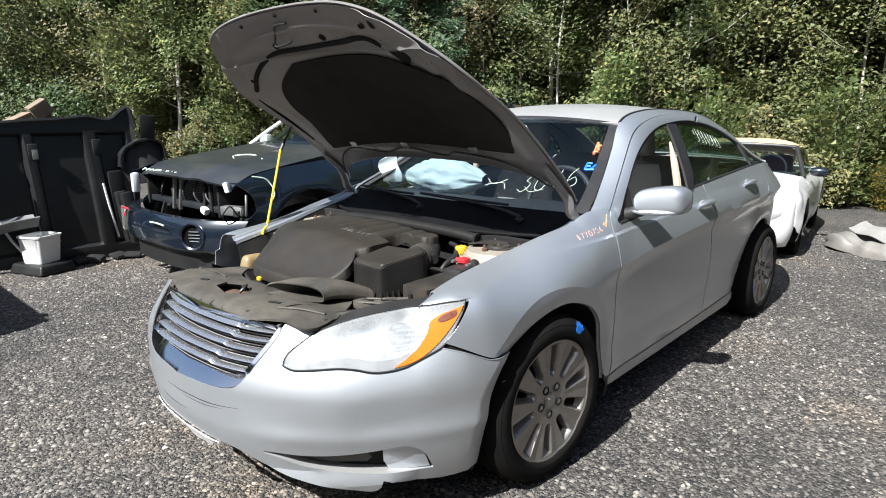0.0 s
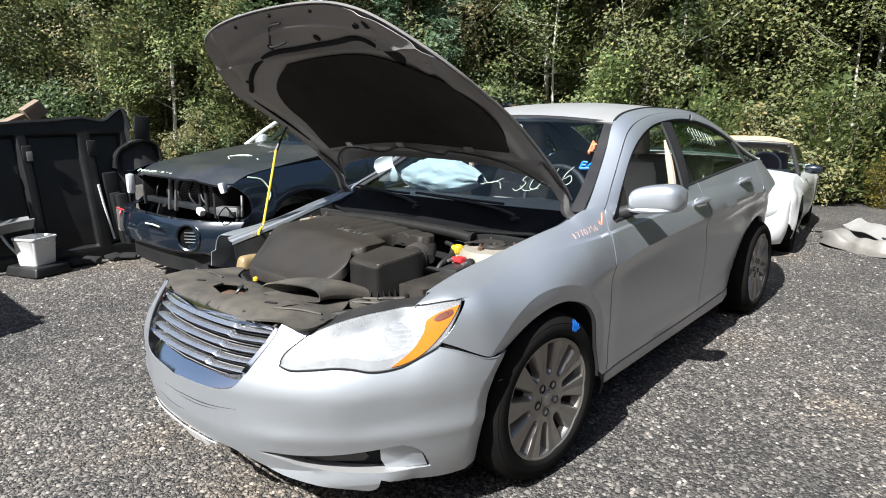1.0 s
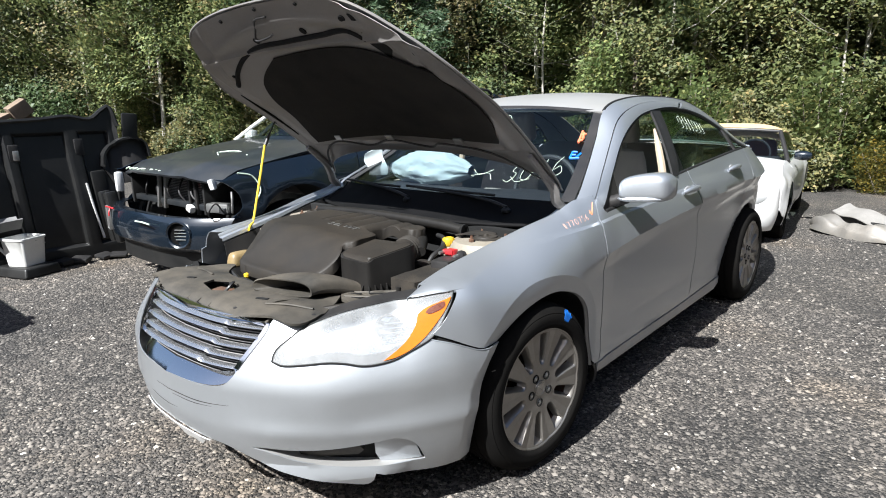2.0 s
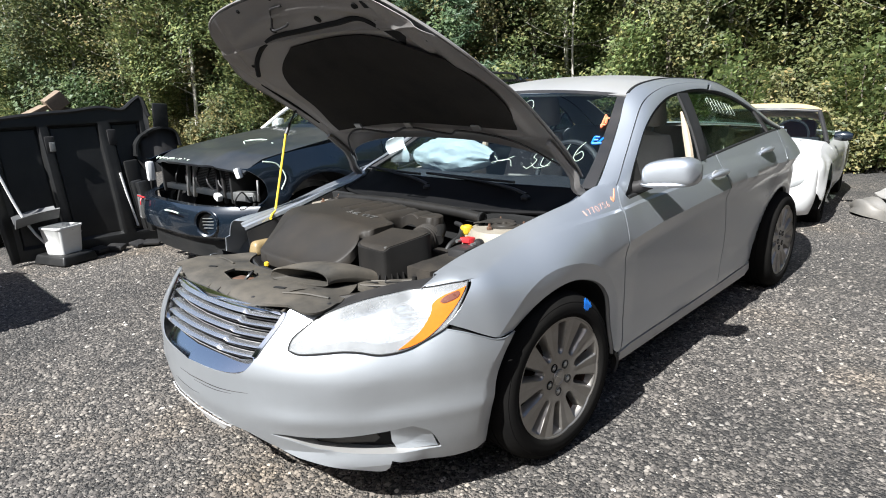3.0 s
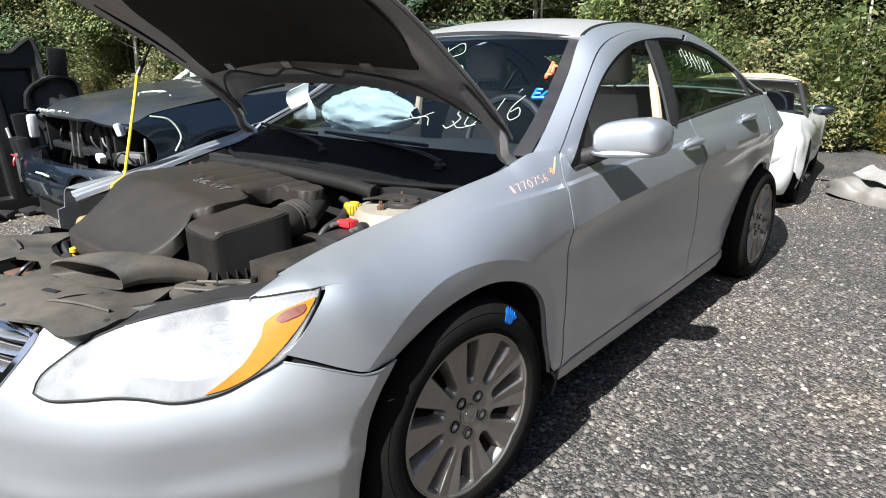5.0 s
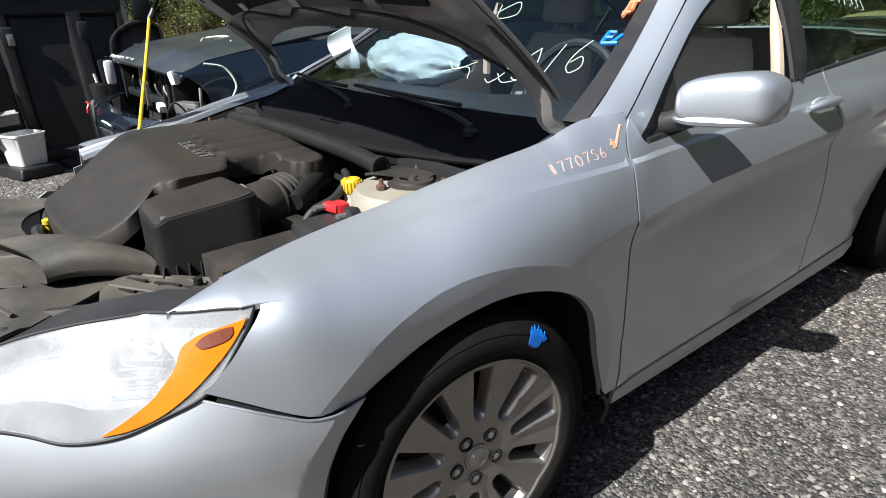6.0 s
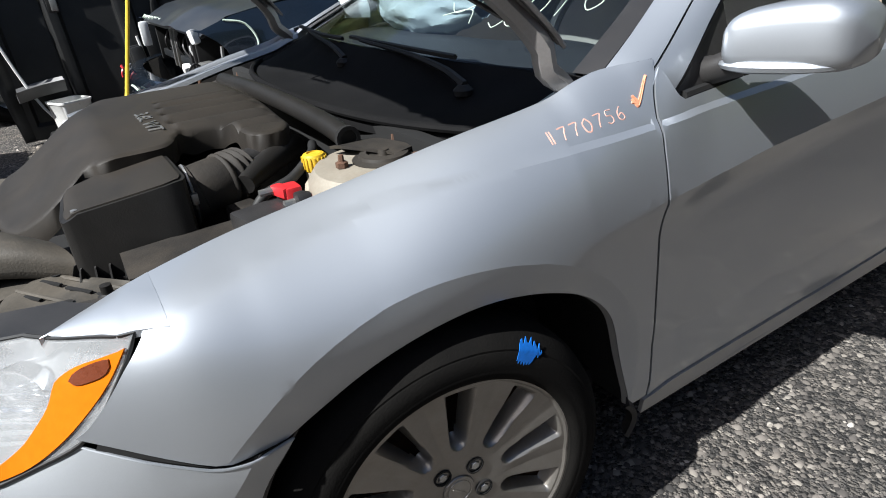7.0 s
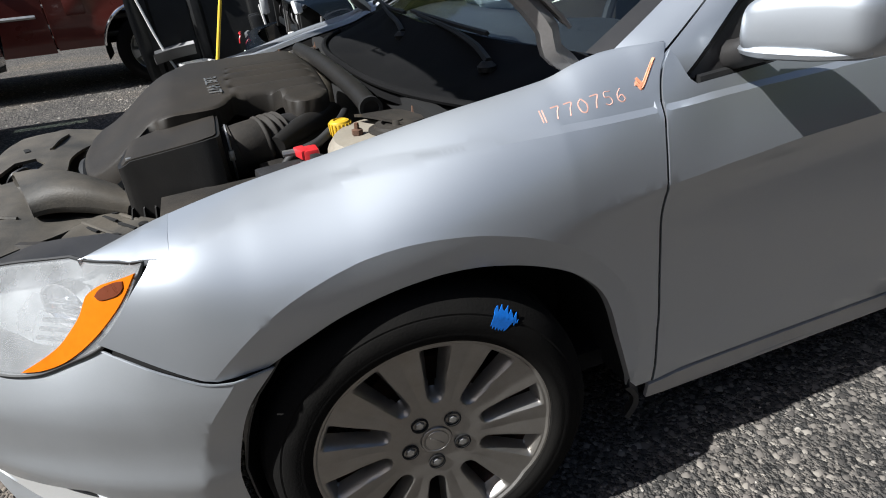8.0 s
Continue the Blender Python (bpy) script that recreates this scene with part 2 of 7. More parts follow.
def panel(name, outline, fn, step=0.02, thick=0.004, holes=(), mirror=False, flip=False, creases=(), angle=38):
    """A skin over the flat outline (and its holes), laid on the surface fn(u, v); edges run along the creases."""
    loops = [np.array(outline, float), *[np.array(h, float) for h in holes]]
    lo, hi = loops[0].min(0), loops[0].max(0)
    gx, gy = np.meshgrid(np.arange(lo[0] + step * .37, hi[0], step), np.arange(lo[1] + step * .41, hi[1], step))
    g = np.c_[gx.ravel(), gy.ravel()]
    ok = inside(loops[0], g)
    for h in loops[1:]:
        ok &= ~inside(h, g)
    g = g[ok]
    runs = []
    for c in creases:
        c = np.array(c, float)
        ok = inside(loops[0], c)
        ok &= np.min(((c[:, None] - loops[0][None]) ** 2).sum(-1), axis=1) > (.3 * step) ** 2
        k = 0
        while k < len(c):
            if not ok[k]:
                k += 1
                continue
            e = k
            while e < len(c) and ok[e]:
                e += 1
            if e - k > 1:
                runs.append(c[k:e])
            k = e
    rim = np.vstack([*loops, *runs])
    if len(g):
        near = np.min(((g[:, None] - rim[None]) ** 2).sum(-1), axis=1)
        g = g[near > (0.45 * step) ** 2]
    pts = np.vstack([rim, g])
    edges, base = [], 0
    for lp in loops:
        k = len(lp)
        edges += [(base + i, base + (i + 1) % k) for i in range(k)]
        base += k
    for lp in runs:
        edges += [(base + i, base + i + 1) for i in range(len(lp) - 1)]
        base += len(lp)
    from mathutils import geometry
    vo, _, fo, *_ = geometry.delaunay_2d_cdt([Vector(p) for p in pts], edges, [], 0, 1e-6)
    q = np.array([tuple(p) for p in vo])
    tri = np.array([t for t in fo if len(t) == 3])
    c = q[tri].mean(1)
    ok = inside(loops[0], c)
    for h in loops[1:]:
        ok &= ~inside(h, c)
    tri = tri[ok]
    v = np.asarray(fn(q[:, 0], q[:, 1]), float)
    if mirror:
        v = v * (-1, 1, 1)
    if flip != mirror:
        tri = tri[:, ::-1]
    f = [tuple(t) for t in tri]
    if thick:
        v, f = thicken(v, f, thick)
    return mesh_of(name, v, f, angle=angle)


def sheet(name, grid, thick=0.0, close_u=False, flip=False):
    """A skin over a grid of points (rows, columns, 3)."""
    g = np.array(grid, float)
    r, c = g.shape[:2]
    v = g.reshape(-1, 3)
    f = []
    for i in range(r if close_u else r - 1):
        for j in range(c - 1):
            a, b = i * c + j, ((i + 1) % r) * c + j
            f.append((a, b, b + 1, a + 1) if not flip else (a, a + 1, b + 1, b))
    if thick:
        v, f = thicken(v, f, thick)
    return mesh_of(name, v, f)


def loft(name, curves, n, m, thick=0.0, flip=False, mirror=False):
    """A skin through several curves, each a list of points: n samples along, m across."""
    rows = np.array([spl(c, n) for c in curves])
    g = np.array([spl(rows[:, k], m) for k in range(n)])
    if mirror:
        g = g * (-1, 1, 1)
        flip = not flip
    return sheet(name, g, thick, flip=flip)


def tube(name, pts, r, n=8, samples=0, closed=False):
    """A round rod along points; r may be a list of radii."""
    p = spl(pts, samples) if samples else np.array(pts, float)
    k = len(p)
    rad = np.interp(np.linspace(0, 1, k), np.linspace(0, 1, len(r)), r) if np.ndim(r) else np.full(k, r)
    t = np.gradient(p, axis=0)
    t /= np.linalg.norm(t, axis=1, keepdims=True) + 1e-12
    up = np.array((0, 0, 1.0)) if abs(t[0, 2]) < 0.9 else np.array((1.0, 0, 0))
    v = []
    for i in range(k):
        a = np.cross(t[i], up)
        a /= np.linalg.norm(a) + 1e-12
        up = np.cross(a, t[i])
        w = np.linspace(0, 2 * np.pi, n, endpoint=False)
        v.append(p[i] + rad[i] * (np.cos(w)[:, None] * a + np.sin(w)[:, None] * up))
    v = np.array(v).reshape(-1, 3)
    f = [(i * n + j, i * n + (j + 1) % n, (i + 1) * n + (j + 1) % n, (i + 1) * n + j) for i in range(k - 1) for j in range(n)]
    f += [tuple(range(n))[::-1], tuple((k - 1) * n + j for j in range(n))]
    return mesh_of(name, v, f)


def lathe(name, prof, n=32, axis="z", at=(0, 0, 0), caps=True):
    """A turned body: prof is (radius, height) pairs from bottom to top; without caps it is a ring."""
    p = np.array(prof, float)
    w = np.linspace(0, 2 * np.pi, n, endpoint=False)
    v = np.stack([p[:, None, 0] * np.cos(w), p[:, None, 0] * np.sin(w), np.repeat(p[:, None, 1], n, 1)], -1)
    if axis == "x":
        v = v[..., [2, 0, 1]]
    if axis == "y":
        v = v[..., [1, 2, 0]]
    k = len(p)
    f = [(i * n + j, i * n + (j + 1) % n, (i + 1) * n + (j + 1) % n, (i + 1) * n + j) for i in range(k - 1) for j in range(n)]
    if caps:
        f += [tuple(range(n))[::-1], tuple((k - 1) * n + j for j in range(n))]
    return mesh_of(name, v.reshape(-1, 3) + np.array(at), f, angle=40)


def block(size, at=(0, 0, 0), bevel=0.006, taper=(1, 1), seg=2, turn=(0, 0, 0)):
    """A bevelled box; taper narrows its top."""
    bm = bmesh.new()
    bmesh.ops.create_cube(bm, size=1)
    for v in bm.verts:
        k = taper if v.co.z > 0 else (1, 1)
        v.co = Vector((v.co.x * size[0] * k[0], v.co.y * size[1] * k[1], v.co.z * size[2]))
    if bevel:
        bmesh.ops.bevel(bm, geom=bm.edges[:], offset=bevel, segments=seg, profile=0.6, affect="EDGES")
    bm.transform(pose(*at, *turn))
    return bm


def solid(name, outline, fn_top, depth, step=0.03):
    """A moulded body: an outline in plan with a top surface fn_top(x, y) and walls down by depth."""
    lo = np.array(outline, float)
    me = panel(name, lo, lambda x, y: np.stack([x, y, fn_top(x, y)], -1), step, 0)
    v = np.array([tuple(p.co) for p in me.vertices])
    f = [tuple(p.vertices) for p in me.polygons]
    seen = {(a, b) for q in f for a, b in zip(q, (*q[1:], q[0]))}
    m = len(v)
    w = v.copy()
    w[:, 2] -= depth
    rim = [(b, a, a + m, b + m) for a, b in seen if (b, a) not in seen]
    return mesh_of(name, np.vstack([v, w]), [*f, *rim, *[tuple(k + m for k in reversed(q)) for q in f]], angle=50)


def flat_text(name, body, size, material, parent, m, label="", extrude=0.0008):
    cu = bpy.data.curves.new(name, "FONT")
    cu.body, cu.size, cu.extrude, cu.align_x = body, size, extrude, "CENTER"
    tmp = bpy.data.objects.new(name, cu)
    scene.collection.objects.link(tmp)
    me = bpy.data.meshes.new_from_object(tmp)
    bpy.data.objects.remove(tmp)
    ob = part(name, me, material, parent, label)
    ob.matrix_basis = m
    return ob


# ---- the silver sedan: front axle at the origin, nose towards -y ----
side_w = tab([(-.6, .775), (-.52, .815), (-.45, .853), (-.36, .893), (-.27, .913), (-.15, .925), (0, .93), (.5, .914), (1.5, .922), (2.4, .918), (2.77, .926), (3.0, .898), (3.2, .858), (3.6, .74), (3.9, .60)])
side_zs = tab([(-.6, .60), (-.3, .64), (0, .69), (.3, .725), (.5, .768), (.85, .800), (1.27, .832), (2.5, .89), (3.9, .89)])
side_zt = tab([(-.62, .765), (-.55, .786), (-.425, .824), (-.27, .858), (-.1, .89), (.12, .936), (.32, .971), (.37, .989), (.42, 1.003), (.47, 1.010), (.515, 1.013), (.55, 1.014), (.62, .999), (.80, .986), (1.0, .986), (1.43, 1.023), (2.4, 1.080), (2.8, 1.09), (3.3, 1.07), (3.9, 1.0)])
side_xt = tab([(-.62, .68), (-.55, .695), (-.425, .695), (-.27, .692), (-.1, .708), (.12, .742), (.32, .768), (.42, .777), (.47, .789), (.515, .806), (.62, .824), (.80, .838), (1.0, .848), (1.43, .845), (2.4, .83), (2.8, .81), (3.3, .70), (3.9, .52)])
side_k = tab([(-.62, .38), (-.42, .40), (-.36, .50), (-.25, 1.0), (-.1, 1.55), (0, 1.65), (.25, 1.6), (.5, 1.4), (1, 1.3), (3.9, 1.0)])


arch_r = tab([(-.40, .483), (-.34, .478), (-.26, .471), (-.14, .456), (0, .448), (.13, .449), (.225, .455), (.33, .462), (.395, .468), (.45, .474)])


def waist(y):
    return .776 + np.interp(y, (.3, .5, .82, 1.27, 2.5), (-.02, 0, .033, .062, .12))


def shoulder(y):
    return np.interp(y, (-.4, -.24, 0, .15, .31, .5, 1.5, 2.8), (.822, .852, .888, .899, .906, .913, .955, 1.0))


def side(y, v, off=0.0):
    """The body's left side: v is the height up to the shoulder, above that it runs round to the top edge."""
    y, v = np.asarray(y, float), np.asarray(v, float)
    w, zs, zt, xt = side_w(y), side_zs(y), side_zt(y), side_xt(y)
    a = np.clip((v - zs) / (zt - zs), 0, 1) * np.pi / 2
    z = np.where(v > zs, zs + (zt - zs) * np.sin(a) + np.maximum(v - zt, 0), v)
    dn = np.clip((zs - v) / .5, 0, 1.2)
    flat = np.clip((y - .30) / .35, 0, 1)
    fall = np.cos(a) ** side_k(y) * (1 - flat) + (1 - np.sin(a) ** 1.12) * flat
    x = xt + (w - xt) * fall - .035 * dn**2
    below = np.clip((waist(y) - z) / .095, 0, 1)
    ck = 2.1 * (1 - (1 - below) ** 1.7) * np.clip((y - .24) / .40, 0, 1)
    lip = 2.2 * np.clip((.40 - z) / .10, 0, 1) * np.clip((y - .45) / .1, 0, 1) * np.clip((2.35 - y) / .1, 0, 1)
    zl = shoulder(y)
    sh = np.clip((zl - z) / .009, 0, 1) * np.clip((z - zl + .13) / .12, 0, 1) * np.clip((2.9 - y) / .5, 0, 1) * np.clip((y + .45) / .2, 0, 1)
    r1, r2 = np.hypot(y - .02, z - .33), np.hypot(y - 2.765, z - .30)
    ra = arch_r(y)
    tuck = np.clip((ra - r1) / .064, 0, 1.3) * (y < 1) + np.clip((.432 - r2) / .04, 0, 1.2)
    tuck = np.where(y < 1, tuck, np.minimum(tuck, 1) ** 2 * (3 - 2 * np.minimum(tuck, 1)) + np.maximum(tuck - 1, 0))
    return np.stack([x - .016 * ck + .006 * lip + .0080 * sh - .028 * tuck + off * np.cos(a), y, z + off * np.sin(a)], -1)


def yv(pts):
    """Outline points given as (y, height) in the terms of side()."""
    p = np.array(pts, float)
    zs, zt = side_zs(p[:, 0]), side_zt(p[:, 0])
    t = np.clip((p[:, 1] - zs) / (zt - zs), 0, 1)
    v = np.where(p[:, 1] > zs, zs + (zt - zs) * np.arcsin(t) * 2 / np.pi, p[:, 1])
    return np.c_[p[:, 0], v]


def belt_v(y):
    """The lower edge of the side windows, in the terms of side()."""
    z = float(np.interp(y, (.52, .57, .586, .661, .774, 1.0), (.985, .957, .938, .942, .951, float(side_zt(1.0))))) if y < 1 else float(side_zt(y))
    return float(yv([(y, z)])[0, 1])


def chain(*runs):
    """One outline out of runs of (points, samples), smoothed each for itself."""
    return np.vstack([spl(p, n)[:-1] if n else np.array(p, float)[:-1] for p, n in runs])


PLAN = spl([(0, -1.035), (.2, -1.022), (.35, -.985), (.5, -.915), (.65, -.80), (.78, -.64), (.86, -.50), (.90, -.39), (.922, -.27)], 300)
PU = np.r_[0, np.cumsum(np.linalg.norm(np.diff(PLAN, axis=0), axis=1))]
PT = np.gradient(PLAN, PU, axis=0)


def nose(u, z, off=0.0):
    """The front's rounded face: u runs round it from the middle, off lifts it outwards."""
    u, z = np.asarray(u, float), np.asarray(z, float)
    a = np.abs(u)
    x, y = np.interp(a, PU, PLAN[:, 0]), np.interp(a, PU, PLAN[:, 1])
    tx, ty = np.interp(a, PU, PT[:, 0]), np.interp(a, PU, PT[:, 1])
    f = 1 - .55 * np.clip((a - .93) / .19, 0, 1)
    d = -1.3 * np.maximum(0, z - .53) ** 1.6 * f - .6 * np.maximum(0, .40 - z) ** 1.5 + off
    fold = np.interp(a, (.55, .725, .815, .95, 1.085, 1.3), (.49, .52, .55, .575, .585, .59))
    d = d - .10 * np.clip(fold - z, 0, .11) * np.clip((a - .5) / .25, 0, 1)
    d = d + .006 * np.exp(-((z - .40) / .03) ** 2) * np.clip((a - .3) / .2, 0, 1)
    d = d + .028 * np.clip((.275 - z) / .05, 0, 1) * np.clip((a - .34) / .08, 0, 1) * np.clip((.95 - a) / .1, 0, 1)
    arch = np.interp(z, (.195, .28, .39, .47, .545, .612), (1.215, 1.205, 1.21, 1.23, 1.262, 1.317))
    d = d - .34 * np.clip(a - arch + .060, 0, .075) * (u > 0)
    d = d + .022 * np.clip((-u - .36) / .22, 0, 1)
    return np.stack([(x + d * ty) * np.sign(u + 1e-12), y - d * tx, z], -1)


def both(p):
    """A half outline from the middle to the left end, with its mirror half put before it."""
    p = np.array(p, float)
    q = p[::-1] * (-1, 1)
    return np.vstack([q[:-1] if abs(p[0, 0]) < 1e-6 else q, p])


car = thing("sedan", "silver four-door sedan, hood raised, torn front bumper, on gravel", "car")

LAMP = chain(([(.500, .634), (.505, .662), (.546, .696), (.597, .728), (.685, .756), (.787, .774), (.89, .785), (1.0, .796), (1.094, .811), (1.142, .816)], 40),
             ([(1.142, .816), (1.129, .791), (1.087, .732), (1.060, .698)], 10),
             ([(1.060, .698), (1.03, .676), (.967, .650), (.91, .629), (.855, .620), (.80, .619), (.744, .629), (.685, .633), (.614, .628), (.538, .624), (.500, .634)], 40))
GRILLE_HALF = spl([(0, .520), (.206, .527), (.300, .538), (.345, .562), (.407, .644), (.455, .712), (.462, .735)], 40)
top_half = np.vstack([GRILLE_HALF[:-1], [(.462, .735), (.47, .745), (.55, .745), (.605, .735)],
                      LAMP[:12][::-1][3:], spl([(.500, .634), (.538, .624), (.614, .628), (.685, .633), (.744, .629), (.80, .619), (.855, .620), (.91, .629), (.967, .650), (1.028, .675)], 40)[1:],
                      spl([(1.028, .675), (1.105, .655), (1.165, .631), (1.207, .614), (1.249, .609), (1.315, .609)], 16)[1:]])
low_half = np.vstack([spl([(1.317, .612), (1.262, .545), (1.23, .47), (1.21, .39), (1.205, .28), (1.215, .195)], 24)[1:],
                      spl([(1.215, .195), (1.05, .190), (.90, .212), (.826, .233)], 14)[1:], spl([(.818, .206), (.795, .190), (.72, .205), (.647, .219), (.50, .252), (.41, .279), (.35, .302), (.29, .320), (.18, .324), (0, .330)], 44)])
low_half = low_half[::-1]
FOG = chain(([(.405, .334), (.465, .340), (.57, .337), (.735, .344), (.90, .362)], 24), ([(.90, .362), (.960, .330), (1.004, .250)], 10), ([(1.004, .250), (.85, .256), (.67, .272), (.56, .291), (.49, .316), (.405, .334)], 26))
zz_ = np.linspace(.20, .605, 40)
bumper = part("front_bumper", panel("front_bumper", np.vstack([both(low_half)[:-1], both(top_half)[::-1]]), nose, .013, .004,
              [FOG, FOG * (-1, 1)], flip=False, creases=[np.c_[np.interp(zz_, (.195, .28, .39, .47, .545, .612), (1.215, 1.205, 1.21, 1.23, 1.262, 1.317)) - .060, zz_]], angle=21), scuffed, car, "scuffed silver plastic bumper cover torn along its lower edge")


def fog_recess(s):
    m = s < 0
    # black backing: the empty hole's shade is in its colour
    part("fog_pocket", panel("fog_pocket", FOG, lambda u, z: nose(u, z, -.055), .03, .004, mirror=m), gap_shade_m, bumper)
    wall = np.array([[nose(a, b, o) for o in (.0, -.02, -.056)] for a, b in np.vstack([FOG, FOG[:1]])]) * ((-1 if m else 1), 1, 1)
    part("fog_rim", sheet("fog_rim", wall, flip=m), silver_dusty, bumper)
    bez = [(.826, .348), (.90, .366), (.962, .335), (.992, .256), (.85, .252), (.830, .285)]
    part("fog_bezel", panel("fog_bezel", bez, lambda u, z: nose(u, z, -.034 + .026 * (u - .83) / .15), .02, .006, mirror=m), silver, bumper, "dull silver blank beside the empty fog lamp hole")
    part("fog_bracket", panel("fog_bracket", [(.55, .31), (.77, .325), (.79, .30), (.77, .282), (.62, .284), (.56, .292)], lambda u, z: nose(u, z, -.042), .03, .012, mirror=m), plastic, bumper, "bare bracket inside the empty fog lamp hole")


for s in (1, -1):
    fog_recess(s)
tear = np.array([[nose(u, .320 - (.046 + .008 * math.sin(23 * u) + .005 * math.sin(61 * u)) * k * min(1, (.225 - u) / .09), .004 - .012 * k) for k in (0, .5, 1)] for u in np.linspace(-.30, .22, 40)])
for pts, r in (([(-.10, .452), (.05, .456), (.20, .463), (.34, .476)], .0016), ([(.02, .443), (.14, .447), (.26, .458)], .0011), ([(-.16, .400), (-.06, .392), (.05, .397)], .0010)):
    part("scuff_mark", tube("scuff_mark", [nose(u, z, .0004) for u, z in spl(pts, 24)], [r * .3, r, r, r * .3], 5), plastic, bumper, "dark scrape across the bumper")
part("torn_strip", sheet("torn_strip", tear, .003), white_paint, bumper, "white torn plastic edge hanging from the bumper")
# grille
mesh_m = mat("dusty_grey_mesh", (.15, .15, .155), .6, .2, .3, 30, 200, .2, 0, .4, (.22, .19, .15), .4)
blade_m = mat("bright_blade", (.68, .69, .71), .22, .9, .06, 9, 90, 0, .3, .5, (.35, .33, .30), .3)
squeeze = lambda p: np.c_[np.where(p[:, 0] < 0, p[:, 0] * np.interp(p[:, 1], (.52, .60, .68, .735), (.84, .76, .84, .93)), p[:, 0]), p[:, 1]]
inset = np.c_[GRILLE_HALF[:, 0] * .962, GRILLE_HALF[:, 1] + .042 - .038 * np.clip((GRILLE_HALF[:, 1] - .52) / .06, 0, 1)]
inset[-3:, 1] = np.minimum(inset[-3:, 1], .728)
gout = squeeze(both(GRILLE_HALF))
gin = squeeze(both(inset))
gin[:, 0] = np.where(gin[:, 0] < 0, gin[:, 0] * .95, gin[:, 0])
# near-black backing puts the shade behind the blades into colour
grille = part("grille", panel("grille", gout, lambda u, z: nose(u, z, -.055), .03, .004), gap_shade_m, car, "horizontal bright blades in a chrome surround")
part("grille_surround", panel("grille_surround", gout, lambda u, z: nose(u, z, .005 - .050 * np.clip((.60 - z) / .02, 0, 1) * np.clip((z - .515) / .055, 0, 1)), .010, .012, [gin]), chrome, grille, "polished chrome surround")
for z0, ub in ((.722, .286), (.692, .272), (.661, .254), (.630, .236), (.601, .212)):
    top = z0 > .71
    half = float(np.interp(z0, inset[:, 1], inset[:, 0])) - .002
    rows = []
    for u in np.linspace(-half * float(np.interp(z0, (.60, .68, .735), (.74, .80, .88))), half, 120):
        k = 1 / (1 + math.exp(-(abs(u + .012) - ub) * 420))
        zc = z0 + .009 * (1 - k) - .004 * top
        th = .0030 + (.0022 + .004 * top) * (1 - k)
        fw = -.002 + .007 * (1 - k)
        rows.append([nose(u, zc - th, fw - .010), nose(u, zc - th * .7, fw), nose(u, zc + th * .5, fw - .003), nose(u, zc + th, fw - .010), nose(u, zc + th * .7, fw - .026), nose(u, zc - th * .6, fw - .026), nose(u, zc - th, fw - .010)])
    part("grille_blade", sheet("grille_blade", np.array(rows)), blade_m, grille, "bright silver blade")
for k in range(24):
    z0 = .552 + .0075 * k
    half = float(np.interp(z0, inset[:, 1], inset[:, 0]))
    part("grille_mesh", tube("grille_mesh", [nose(u, z0, -.042) for u in np.linspace(-half * .74, half * .98, 24)], .0021, 4), mesh_m, grille)
# head lamps
lamp_back = mat("silvered_housing", (.42, .44, .45), .28, .8, .08, 14, 60, .1)
hz, hn, hl, hb = nodes("oxidised_lens")
hb.inputs["Base Color"].default_value = (0.72, 0.74, 0.75, 1)
hb.inputs["Roughness"].default_value = 0.25
hb.inputs["Coat Weight"].default_value = 0.8
hmx, htr, hns = hn.new("ShaderNodeMixShader"), hn.new("ShaderNodeBsdfTransparent"), noise_tex(hn, hl, 9, 6, 0.7)
hr = ramp(hn, hl, hns.outputs["Fac"], [(0.3, grey(0.11)), (0.7, grey(0.25))])
hl.new(hr.outputs["Color"], hmx.inputs[0])
hl.new(htr.outputs[0], hmx.inputs[1])
hl.new(hb.outputs[0], hmx.inputs[2])
hl.new(hmx.outputs[0], hn["Material Output"].inputs["Surface"])
AMB_IN = [(1.126, .802), (1.086, .788), (1.042, .773), (1.018, .761), (1.003, .750), (.996, .732), (.988, .718), (.972, .700), (.950, .678), (.916, .656), (.868, .630)]
amb = chain((AMB_IN, 30), ([(.868, .630), (.914, .637), (.962, .654), (1.010, .683), (1.050, .716), (1.094, .760), (1.122, .796), (1.126, .802)], 24))
